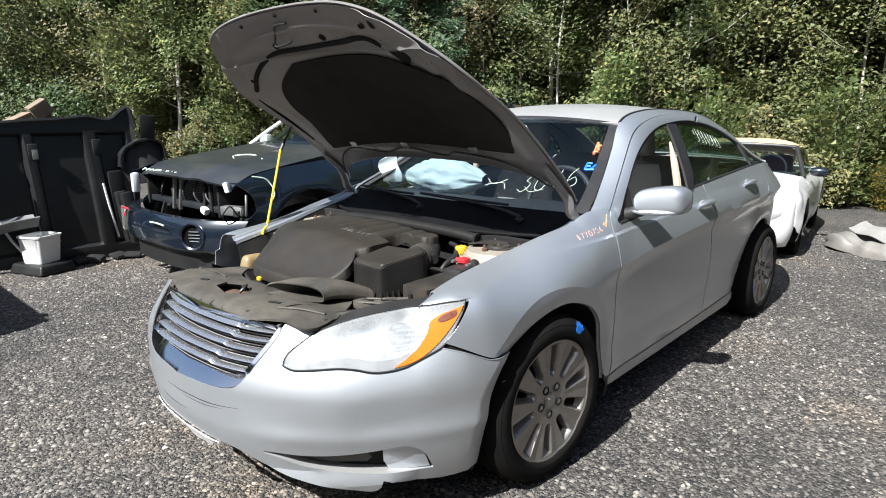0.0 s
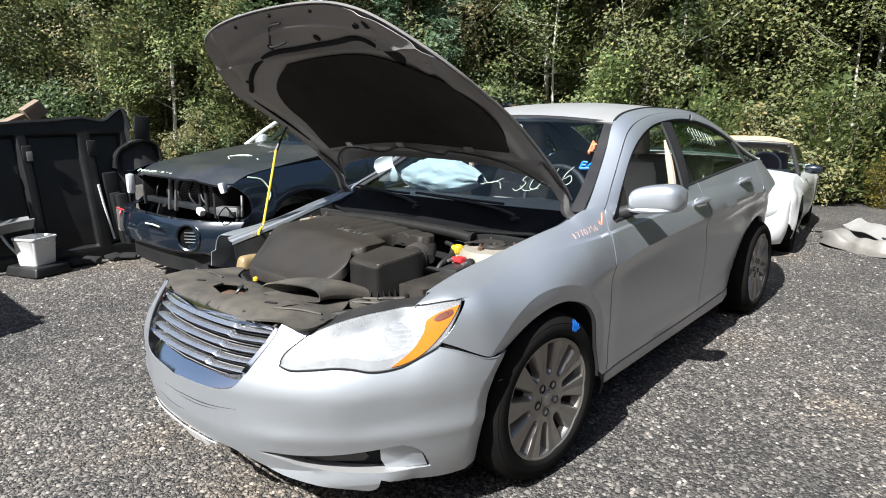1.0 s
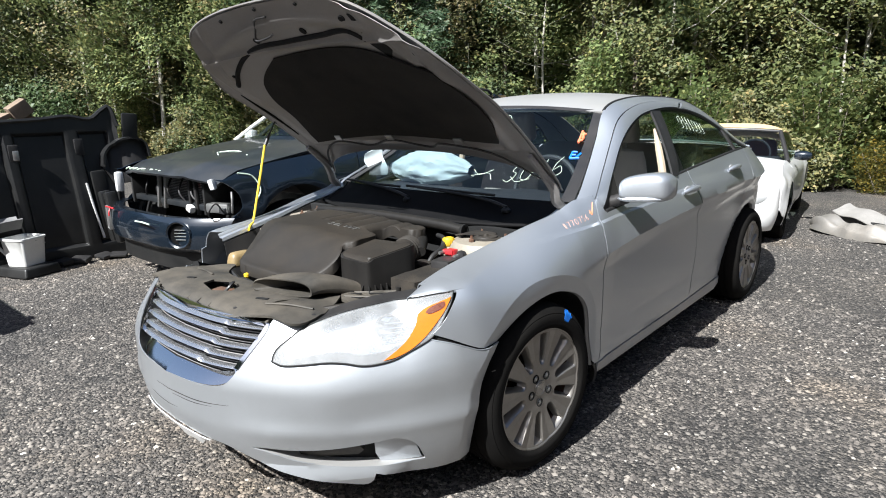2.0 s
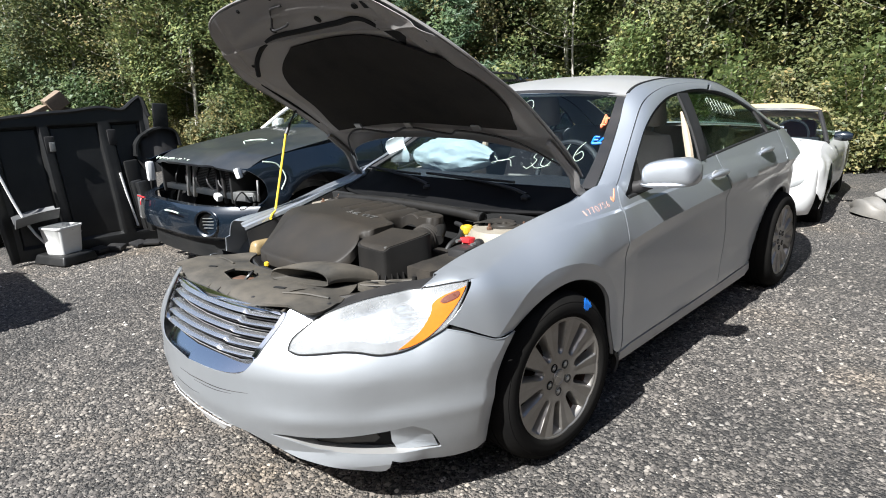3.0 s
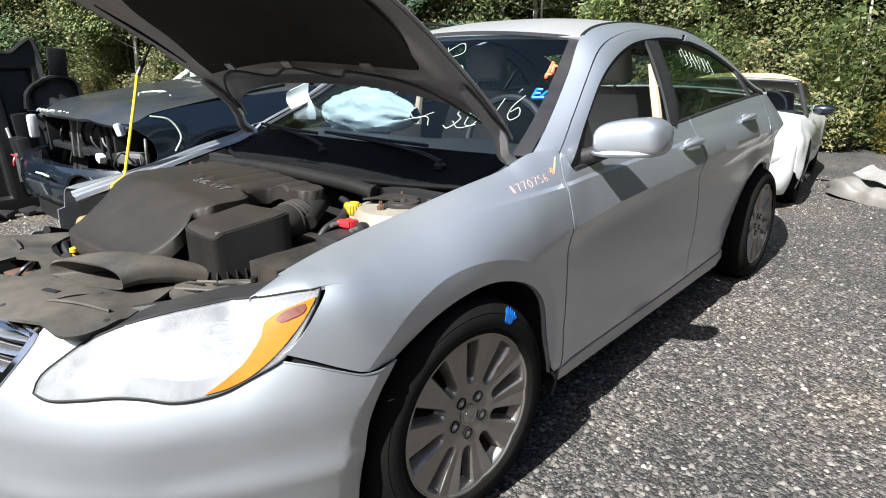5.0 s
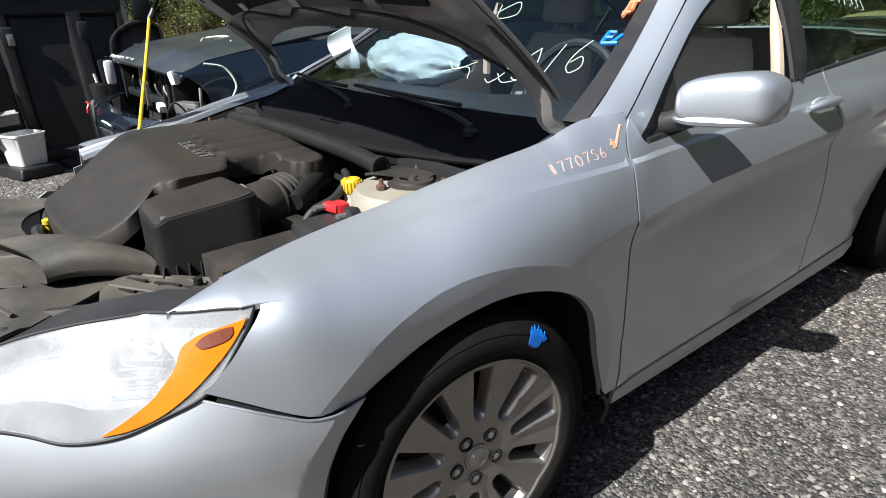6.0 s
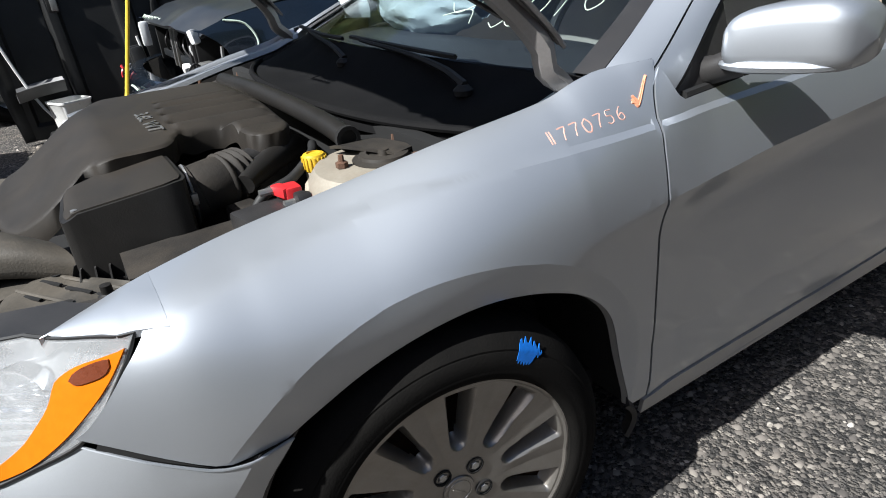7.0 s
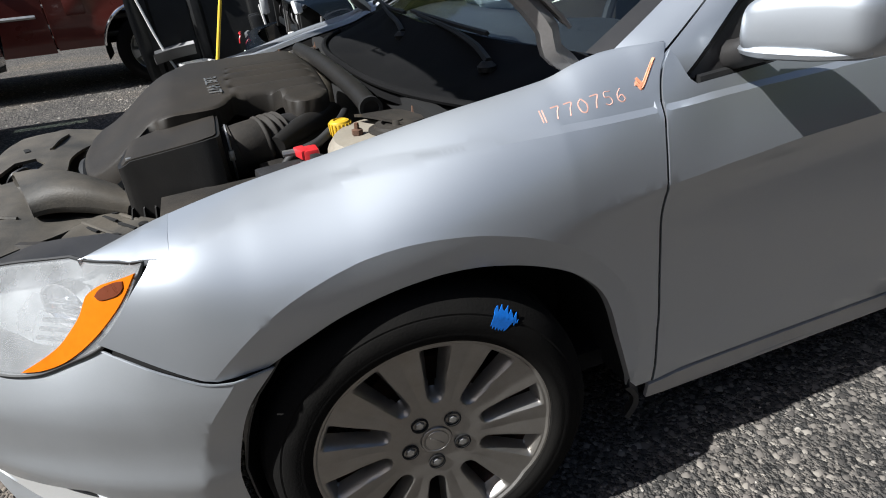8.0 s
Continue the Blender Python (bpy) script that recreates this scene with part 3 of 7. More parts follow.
for m in (False,):  # the right-hand lamp is gone
    small = LAMP.mean(0) + (LAMP - LAMP.mean(0)) * .985
    lamp = part("headlamp", panel("headlamp", small, lambda u, z: nose(u, z, -.050 - .03 * np.sin(np.clip((u - .55) / .5, 0, 1) * np.pi)), .03, .003, mirror=m), lamp_back, car, "hazed clear headlamp with an amber corner")
    case = np.array([[nose(a, b, o) for o in (-.003, -.02, -.06, -.09)] for a, b in np.vstack([LAMP, LAMP[:1]])]) * ((-1 if m else 1), 1, 1)
    part("lamp_case", sheet("lamp_case", case, .003), black, lamp, "black lamp case")
    part("lens", panel("lens", LAMP, lambda u, z: nose(u, z, .005), .025, .003, mirror=m), hz, lamp, "cloudy clear plastic lens")
    part("turn_signal", panel("turn_signal", amb, lambda u, z: nose(u, z, .009), .02, .004, mirror=m), amber, lamp, "bright amber corner lens")
    refl = spl([(1.030, .757), (1.038, .766), (1.062, .778), (1.098, .789), (1.101, .783), (1.090, .770), (1.064, .759), (1.040, .753), (1.030, .757)], 18)[:-1]
    part("side_reflector", panel("side_reflector", refl, lambda u, z: nose(u, z, .012), .012, .003, mirror=m), amber_dark, lamp)
    for k in range(5):
        zr = .668 + .013 * k
        part("lamp_rib", tube("lamp_rib", np.array([nose(u, zr + .02 * (u - .9), -.020) for u in np.linspace(.870 + .004 * k, .940 + .010 * k, 6)]) * ((-1 if m else 1), 1, 1), .0042, 6), chrome, lamp)
    brow = spl([(1.112, .8045), (1.062, .7975), (.982, .7855), (.872, .7735), (.770, .763), (.69, .746)], 40)
    part("lamp_brow", sheet("lamp_brow", np.array([[nose(a, b + .004 - .007 * q, -.006 - .01 * q) for q in (0, .5, 1)] for a, b in brow]) * ((-1 if m else 1), 1, 1), .002), lamp_back, lamp, "grey inner edge of the lamp")
    part("lamp_seal", tube("lamp_seal", np.array([nose(a, b, .003) for a, b in np.vstack([LAMP, LAMP[:2]])]) * ((-1 if m else 1), 1, 1), .0035, 5), seal_m, lamp)
    c0 = nose(.90, .705, -.045)
    nd = nose(.885, .71, .03) - nose(.885, .71, -.02)
    nd /= np.linalg.norm(nd)
    bowl = lathe("projector", [(.012, -.03), (.036, -.03), (.044, .0), (.046, .006), (.041, .006), (.036, -.004), (.020, .006), (.0, .010)], 28)
    pj = part("projector", bowl, chrome, lamp, "round chrome projector")
    q = Vector(tuple(nd)).to_track_quat("Z", "Y").to_matrix().to_4x4()
    pj.matrix_basis = (Matrix.Scale(-1, 4, (1, 0, 0)) if m else Matrix()) @ Matrix.Translation(tuple(c0)) @ q

# fenders, doors, quarter panels
ARCH = [(-.290, .59), (-.27, .611), (-.21, .645), (-.15, .672), (-.08, .692), (-.01, .704), (.06, .707), (.135, .698), (.245, .664), (.33, .614), (.395, .540), (.45, .40), (.483, .29), (.49, .25)]
ARCH2 = [(y * .93 + 2.768, .30 + (z - .30) * .95) for y, z in [(-.47, .25), (-.44, .33), (-.40, .46), (-.33, .58), (-.22, .675), (-.08, .722), (.08, .722), (.22, .675), (.33, .58), (.40, .46), (.44, .33), (.46, .26)]]
SEAM = [(.545, .252), (.538, .42), (.517, .56), (.498, .72), (.494, .775), (.4965, .86), (.500, .891), (.502, .912), (.506, .935), (.514, .962), (.526, .984), (.541, 1.001)]
SEAM2 = [(1.72, .262), (1.735, .45), (1.71, .62), (1.655, .80), (1.620, .90), (1.600, .97), (1.585, 1.032)]
FEN = np.vstack([yv(chain(([(-.404, .822), (-.407, .812), (-.417, .801), (-.442, .775), (-.473, .738), (-.503, .706), (-.520, .694)], 24), ([(-.520, .694), (-.467, .668), (-.413, .639), (-.365, .618), (-.315, .614), (-.276, .613)], 14),
                 ([(-.276, .613)] + ARCH[2:], 60), ([(.49, .25), (.545, .252)], 6), (SEAM, 60))),
                 [(y, float(side_zt(y))) for y in np.linspace(.543, -.404, 72)]])
DOOR1 = np.vstack([yv(chain(([(y + .0055, z) for y, z in SEAM], 60), ([(.5465, 1.001), (.556, .988), (.564, .970), (.572, .954), (.582, .941)], 10))), [(y, belt_v(y)) for y in np.linspace(.590, 1.578, 58)],
                   yv(chain(([(y - .004, z) for y, z in SEAM2[::-1]], 40), ([(1.716, .262), (1.1, .258), (.551, .252)], 30)))])
DOOR2 = np.vstack([yv(chain(([(y + .004, z) for y, z in SEAM2], 40))), [(y, float(side_zt(y))) for y in np.linspace(1.594, 2.70, 50)],
                   yv(chain(([(2.71, 1.08), (2.66, .95), (2.58, .80), (2.535, .742)], 16), ([(2.535, .742), (2.44, .655), (2.37, .565), (2.325, .45), (2.30, .33), (2.285, .275)], 24), ([(2.285, .275), (1.724, .262)], 14)))])
QUART = np.vstack([yv(chain(([(2.291, .275), (2.306, .33), (2.331, .45), (2.376, .565), (2.446, .655), (2.541, .742)], 20), ([(2.541, .742), (2.586, .80), (2.666, .95), (2.716, 1.08)], 14))),
                   [(y, float(side_zt(y))) for y in np.linspace(2.73, 3.78, 40)], yv(chain(([(3.80, .95), (3.80, .60), (3.74, .30)], 14), ([(3.74, .30), (3.4, .27), (3.228, .26)], 8), (ARCH2[::-1], 50)))])
ys_ = np.linspace(-.40, .488, 90)
CREASES = [yv(np.c_[ys_, shoulder(ys_)]), yv(np.c_[ys_, shoulder(ys_) - .009])]
ys_ = np.linspace(.30, 1.75, 110)
WAIST = yv(np.c_[ys_, waist(ys_)])
yd_ = np.linspace(.515, 1.60, 90)
DOOR_LINE = [yv(np.c_[yd_, shoulder(yd_)]), yv(np.c_[yd_, shoulder(yd_) - .009])]
ya_ = np.linspace(-.36, .44, 80)
CREASES.append(yv(np.c_[ya_, .33 + np.sqrt(np.maximum(arch_r(ya_) ** 2 - (ya_ - .02) ** 2, 1e-4))]))
ROCK = yv(chain(([(.535, .247), (.535, .205), (.6, .195), (2.2, .205), (2.30, .225), (2.30, .268)], 0), ([(2.30, .268), (1.7, .257), (1.1, .253), (.535, .247)], 40)))
for m in (False, True):
    sg = -1 if m else 1
    fo_ = FEN if not m else np.c_[np.maximum(FEN[:, 0], -.40 - .03 * (FEN[:, 1] < .7)), FEN[:, 1]]
    fe = part("fender", panel("fender", fo_, side, .0105, .004, mirror=m, flip=True, creases=[*CREASES, WAIST], angle=19), silver, car, "dusty silver front fender")
    if not m:
        # narrow tip of the fender between the lamp and the bay
        tip = []
        for s in np.linspace(0, 1, 14):
            u = .985 + .157 * s
            lo = nose(u, float(np.interp(u, (.985, 1.04, 1.094, 1.142), (.797, .805, .8145, .8185))), .004)
            hi = np.array((.708 - .012 * s, -.528 + .113 * s, .796 + .0325 * s))
            tip.append([hi - (.004, 0, .03), hi, *[hi * (1 - q) + lo * q + np.array((0, 0, .008 * s)) * 4 * q * (1 - q) for q in (.15, .35, .6, .85)], lo, lo - (0, 0, .01)])
        ys, vs = -.375, np.linspace(float(side_zt(-.375)), float(side_zt(-.375)) - .060, 6)
        end = [side(ys, v, .0025) for v in vs]
        tip.append([end[0] - (.004, 0, .03), *end, end[-1] - (0, 0, .004)])
        part("fender_tip", sheet("fender_tip", np.array(tip), .002), silver, fe)
    d1 = part("front_door", panel("front_door", DOOR1, side, .013, .005, mirror=m, flip=True, creases=[WAIST, *DOOR_LINE], angle=19), silver, car, "closed silver front door with the window wound down")
    d2 = part("rear_door", panel("rear_door", DOOR2, side, .024, .005, mirror=m, flip=True), silver, car, "closed silver rear door with tinted glass")
    part("quarter_panel", panel("quarter_panel", QUART, side, .025, .004, mirror=m, flip=True), silver, car)
    part("rocker", panel("rocker", ROCK, side, .03, .01, mirror=m, flip=True), silver_dusty, car)
    # black bead added behind the seam for its shade, and to stop sun leaks
    back = [side(*p, -.022) for p in yv(spl([(-.495, .680), (-.46, .660), (-.41, .633), (-.365, .613), (-.315, .609), (-.288, .607)], 20))]
    part("seam_backing", tube("seam_backing", np.array(back) * (sg, 1, 1), .019, 6), gap_shade_m, car)
    if not m:
        edge = [nose(u, z, .0005) for u, z in spl([(1.034, .674), (1.105, .655), (1.165, .631), (1.207, .614), (1.249, .609), (1.312, .609)], 24)]
        part("bumper_edge", tube("bumper_edge", edge, .0022, 6), silver, bumper)
    for nm, seam, r in (("door_gap", SEAM, .0035), ("door_gap", SEAM2, .0035)):
        pts = [side(*p, -.004) for p in yv(spl(seam, 40))]
        part(nm, tube(nm, np.array(pts) * (sg, 1, 1), r, 5), gap_shade_m, car)
    part("pillar_joint", tube("pillar_joint", np.array([side(y, float(side_zt(y)), .001) for y in np.linspace(.49, .543, 8)]) * (sg, 1, 1), .0022, 6), seal_m, car)
    # wheel arch lips and dark liners
    for arch, yc in ((ARCH, 0.0), (ARCH2, 2.765)):
        a = spl(arch, 60)
        o = np.array([side(*p) for p in yv(a)])
        full = o
        if yc == 0.0:
            o = o[9:]
        lip = np.stack([o, o - (.012, 0, .0), o - (.03, 0, 0)], 1)
        c = np.array((0, yc, .335))
        lip[:, 1] += (c - lip[:, 1]) * (0, .012, .012)
        lip[:, 2] += (c - lip[:, 2]) * (0, -.02, -.02)
        part("arch_lip", sheet("arch_lip", lip * (sg, 1, 1), flip=m), silver_dusty, car)
        deep = np.stack([full - (.02, 0, 0), full - (.12, 0, 0), full - (.32, 0, 0)], 1)
        for q in (0, 1, 2):
            deep[:, q, 1:] = c[1:] + (deep[:, q, 1:] - c[1:]) * 1.01
        part("wheel_liner", sheet("wheel_liner", deep * (sg, 1, 1), .004), black, car, "black plastic wheel-arch liner")
        # black sheet that puts the wheel well's shade into colour
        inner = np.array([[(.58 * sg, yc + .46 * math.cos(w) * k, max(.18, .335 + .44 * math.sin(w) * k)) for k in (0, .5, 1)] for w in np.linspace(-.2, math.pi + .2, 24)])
        part("inner_wall", sheet("inner_wall", inner, .004), gap_shade_m, car)
    flap = np.array([[(.885 * sg - .03 * sg * k, .47 + .03 * math.sin(3 * j) + .02 * k, .275 - .10 * j) for k in (0, 1)] for j in np.linspace(0, 1, 6)])
    part("splash_flap", sheet("splash_flap", flap, .012), black, car)
    front_edge = [nose(float(np.interp(z, (.195, .28, .39, .47, .545, .612), (1.215, 1.205, 1.21, 1.23, 1.262, 1.317))), z) for z in np.linspace(.615, .14, 16)]
    part("splash_shield", sheet("splash_shield", np.array([[(sg * (p[0] - d), p[1] + .012 + .05 * d, p[2]) for d in (.012, .15, .30, .42)] for p in front_edge]), .004), black, car, "black plastic splash shield")
    # handles
    for d, y0, z0, seam in ((d1, 1.50, .935, 0), (d2, 2.31, .985, 0)):
        y_ = np.linspace(-.105, .105, 13)
        zz = float(yv([(y0, z0)])[0, 1])
        hand = [side(y0 + q, zz + .10 * q * .3, .030 * (1 - (abs(q) / .112) ** 4) + .004) for q in y_]
        part("handle", tube("handle", np.array(hand) * (sg, 1, 1), [.010, .014, .016, .016, .014, .010], 10), silver, d, "silver pull handle")
        cup = lathe("handle_cup", [(.0, .002), (.03, .003), (.038, .0), (.040, -.006)], 20, "x")
        cp = part("handle_cup", cup, silver_dusty, d)
        cc = side(y0 - .01, zz, .0)
        cp.matrix_basis = Matrix.Translation((cc[0] * sg, cc[1], cc[2])) @ Matrix.Diagonal((sg, 1.5, .75, 1))
    # belt trims
    for d, ya, yb in ((d1, .60, 1.575), (d2, 1.60, 2.70)):
        bt = [side(y, belt_v(y) + .004) - np.array((.006, 0, 0)) for y in np.linspace(ya, yb, 24)]
        part("belt_trim", tube("belt_trim", np.array(bt) * (sg, 1, 1), .010, 8), seal_m, d, "black rubber belt seal")

# greenhouse
E_ = [(.775, .45, .995), (.715, .66, 1.10), (.645, .88, 1.235), (.575, 1.09, 1.378), (.548, 1.40, 1.432), (.54, 1.80, 1.440), (.555, 2.25, 1.412), (.58, 2.65, 1.31), (.61, 3.0, 1.175), (.64, 3.25, 1.085)]
W_ = [(.838, .575, .945), (.800, .735, 1.075), (.738, .965, 1.222), (.676, 1.27, 1.326), (.650, 1.52, 1.362), (.645, 1.85, 1.372), (.665, 2.22, 1.325), (.715, 2.50, 1.232), (.775, 2.70, 1.13), (.812, 2.80, 1.092)]


def between(a, b, k):
    a, b = spl(a, 60), spl(b, 60)
    bow = np.array((.012, 0, .010)) * 4 * k * (1 - k)
    return a * (1 - k) + b * k + bow


E_LOW, W_LOW = [(.752, .38, .945), *E_], [(.808, .515, .885), *W_]
for m in (False, True):
    sg = np.array((-1 if m else 1, 1, 1))
    rail = np.stack([between(E_LOW, W_LOW, k) for k in np.linspace(0, .50, 8)], 1)
    part("pillar_rail", sheet("pillar_rail", rail * sg, .01, flip=m), silver, car)
    part("frame_gap", tube("frame_gap", (between(E_LOW, W_LOW, .515) - (.004, 0, .003)) * sg, .004, 5), gap_shade_m, car)
    frm = np.stack([between(E_LOW, W_LOW, k) for k in np.linspace(.53, .93, 7)], 1)
    n1 = 37
    part("door_frame", sheet("door_frame", frm[0:n1] * sg, .012, flip=m), silver, car, "silver window frame")
    part("door_frame", sheet("door_frame", frm[n1:] * sg, .012, flip=m), silver, car, "silver window frame")
    sl = between(E_LOW, W_LOW, .965)
    part("window_seal", tube("window_seal", sl * sg, .008, 6), seal_m, car)
    # side glass, sloping in towards the roof
    wl_ = spl(W_, 60)
    top = wl_ * (1, 1, 1) - (.006, 0, .002)
    bot = np.array([side(y, belt_v(y)) - np.array((.018, 0, -.002)) for y in top[:, 1]])
    i0 = int(np.argmin(abs(top[:, 1] - 1.50)))
    i1 = int(np.argmin(abs(top[:, 1] - 2.50)))
    for nm, a, b, mt in (("rear_window", i0 + 2, i1, tinted), ("quarter_window", i1, 60, tinted)):
        g = np.stack([bot[a:b] * (1 - k) + top[a:b] * k + np.array((.010, 0, 0)) * 4 * k * (1 - k) for k in np.linspace(0, 1, 8)], 1)
        part(nm, sheet(nm, g * sg, .004, flip=not m), mt, car, "tinted side glass")
    # mirror triangle and black pillars
    g = np.stack([bot[0:7] * (1 - k) + top[0:7] * k for k in np.linspace(0, 1, 4)], 1) + (.004, 0, 0)
    part("mirror_sail", sheet("mirror_sail", g * sg, .006, flip=not m), black, car)
    g = np.array([[side(1.37 + .09 * q, float(side_zt(1.37))) * (1 - k) + np.array((.655, 1.485 + .11 * q, 1.362)) * k + np.array((-.004 + .012 * 4 * k * (1 - k) + .006 * (q > .4), 0, 0)) for k in np.linspace(0, 1, 8)] for q in (0, .35, .5, 1)])
    part("window_pillar", sheet("window_pillar", g * sg, .012, flip=not m), seal_m, car, "black pillar cover between the doors")
    for yb, wd in ((2.50, .018),):
        i = int(np.argmin(abs(top[:, 1] - yb)))
        g = np.array([[bot[i] * (1 - k) + top[i] * k + np.array((.014, dy, 0)) for k in np.linspace(0, 1, 8)] for dy in (-wd, 0, wd)])
        part("window_pillar", sheet("window_pillar", g * sg, .012, flip=not m), black, car, "gloss black pillar cover")

rf = []
eL = spl(E_, 80)
i0, i1 = int(np.argmin(abs(eL[:, 1] - 1.085))), int(np.argmin(abs(eL[:, 1] - 2.62)))
for i in range(i0, i1 + 1):
    x, y, z = eL[i]
    crown = .045 - .030 * max(0, (1.35 - y) / .27) + .0
    bow = -.035 * max(0, (1.4 - y) / .3)
    rf.append([(x * k, y + bow * (1 - k * k), z + crown * (1 - abs(k) ** 2.4)) for k in np.linspace(-1, 1, 25)])
part("roof", sheet("roof", np.array(rf), .012, flip=True), silver_dusty, car, "dusty silver roof")
for s in (-1, 1):
    part("roof_moulding", tube("roof_moulding", (eL[i0:i1] + (.002, 0, .007)) * (s, 1, 1), .008, 6), seal_m, car)
# windscreen and rear glass
ws = []
for k in np.linspace(0, 1, 16):
    xs, ys, zs_ = spl(E_[:4], at=[k])[0]
    bow = .10 - .04 * k
    ws.append([((xs - .012) * j, ys + .012 - bow * (1 - j * j), zs_ - .004 + .03 * (1 - j * j) * (k + .2)) for j in np.linspace(-1, 1, 25)])
ws = np.array(ws)
part("windscreen", sheet("windscreen", ws, .005, flip=True), shield, car, "dusty laminated windscreen with paint-pen marks")
for s in (0, -1):
    band = np.array([[r[s] * (1 - q) + r[s - 2 if s else 2] * q + (0, -.004, .004) for q in np.linspace(0, .45, 3)] for r in ws])
    part("glass_border", sheet("glass_border", band, .002), black, car)
part("glass_border", sheet("glass_border", np.array([ws[-1], ws[-1] * .5 + ws[-2] * .5]) + (0, -.004, .004), .002), black, car)
rg = []
for k in np.linspace(0, 1, 8):
    xs, ys, zs_ = spl(E_[6:], at=[.27 + .73 * k])[0]
    rg.append([((xs - .02) * j, ys + .10 * (1 - j * j), zs_ + .03 * (1 - j * j)) for j in np.linspace(-1, 1, 15)])
part("rear_glass", sheet("rear_glass", np.array(rg), .004), tinted, car)
dk = []
for k in np.linspace(0, 1, 8):
    y = 3.22 + .60 * k
    zt = 1.085 - .05 * k
    dk.append([((float(side_xt(y)) + .01) * j, y + .10 * (1 - j * j) * (1 - k), zt + .03 * (1 - j * j)) for j in np.linspace(-1, 1, 15)])
part("trunk_lid", sheet("trunk_lid", np.array(dk), .01, flip=True), silver, car)
tail = np.array([[(.54 * j if abs(j) < .9 else .58 * j, 3.86 - .10 * j * j * j * j, z) for j in np.linspace(-1.06, 1.06, 15)] for z in (.30, .5, .75, 1.03)])
part("rear_fascia", sheet("rear_fascia", tail, .01), silver, car)
for s in (-1, 1):
    part("tail_lamp", block((.10, .14, .16), (s * .54, 3.72, .93), .03), red_m, car)
part("floor_pan", block((1.50, 3.5, .06), (0, 1.75, .26), .02), gap_shade_m, car)
# unseen blocks added to stop sun leaking between floor and sills
for s in (-1, 1):
    part("sill_blocker", block((.10, 1.70, .05), (s * .785, 1.42, .275), .01), gap_shade_m, car)

# wheels: alloy with ten slots
def wheel_meshes():
    n = 160
    tyre = lathe("tyre", [(.236, -.10), (.246, -.112), (.266, -.118), (.300, -.112), (.326, -.094), (.336, -.06), (.3365, -.046), (.330, -.044), (.330, -.038), (.337, -.036), (.337, -.006), (.331, -.004), (.331, .004), (.337, .006), (.337, .036), (.330, .038), (.330, .044), (.3365, .046),
                  (.336, .06), (.328, .088), (.325, .091), (.322, .096), (.304, .1125), (.300, .1125), (.298, .1145), (.272, .1185), (.268, .1175), (.264, .1185), (.252, .116), (.249, .1125), (.2445, .110), (.242, .100)], n, "x", caps=False)
    N, R0 = 360, .242
    rr = np.array([.030, .045, .062, .078, .090, .096, .100, .104, .108, .113, .120, .130, .142, .156, .170, .185, .200, .210, .216, .219, .222, .225, .228, .231, .235, .239, .242, .243])
    cut = []
    v = []
    for r in rr:
        hw = .0185 + .0115 * np.clip((r - .105) / .115, 0, 1)
        for j in range(N):
            w = 2 * np.pi * j / N
            ph = ((w / (2 * np.pi) * 10) % 1) - .5
            lat = ph * 2 * np.pi / 10 * r
            d = math.hypot(r - .1155, lat) - .0185 if r < .1155 else max(abs(lat) - hw, r - .230)
            k = min(max(-d / .0125, 0), 1)
            slot = k ** 1.4
            dome = .094 + .010 * (r / R0) ** 1.6 - .003 * math.exp(-(r / .05) ** 2)
            if r > .236:
                dome += .004
            crown = .006 * (abs(ph) * 2) ** 2 * min(max((r - .09) / .05, 0), 1)
            v.append((dome - .034 * slot - crown * (1 - slot) * .8, r * np.cos(w), r * np.sin(w)))
            cut.append(slot > .93)
    f = [(i * N + j, i * N + (j + 1) % N, (i + 1) * N + (j + 1) % N, (i + 1) * N + j) for i in range(len(rr) - 1) for j in range(N)]
    f = [q for q in f if not all(cut[k] for k in q)]
    f.append(tuple(range(N))[::-1])
    rim = mesh_of("rim", v, f, angle=34)
    barrel = lathe("barrel", [(.21, -.09), (.236, -.09), (.238, .085), (.222, .05), (.208, .02), (.20, -.06)], 48, "x", caps=False)
    disc = lathe("brake_disc", [(.05, -.02), (.14, -.02), (.14, .005), (.07, .006), (.06, .012), (.0, .012)], 40, "x")
    cap = lathe("centre_cap", [(.033, .080), (.033, .0935), (.031, .096), (.027, .0965), (.026, .095), (.024, .095), (.023, .0965), (.0, .0975)], 32, "x")
    well = lathe("lug_well", [(.0175, .080), (.0175, .0955), (.0145, .096), (.014, .084), (.0, .084)], 18, "x")
    nut = lathe("lug_nut", [(.0105, .082), (.0105, .092), (.008, .0955), (.0, .096)], 6, "x")
    return tyre, rim, barrel, disc, cap, well, nut


WM = wheel_meshes()
caliper_m = mat("painted_caliper", (0.30, 0.06, 0.03), 0.6, 0.2, 0.3, 30, 200)


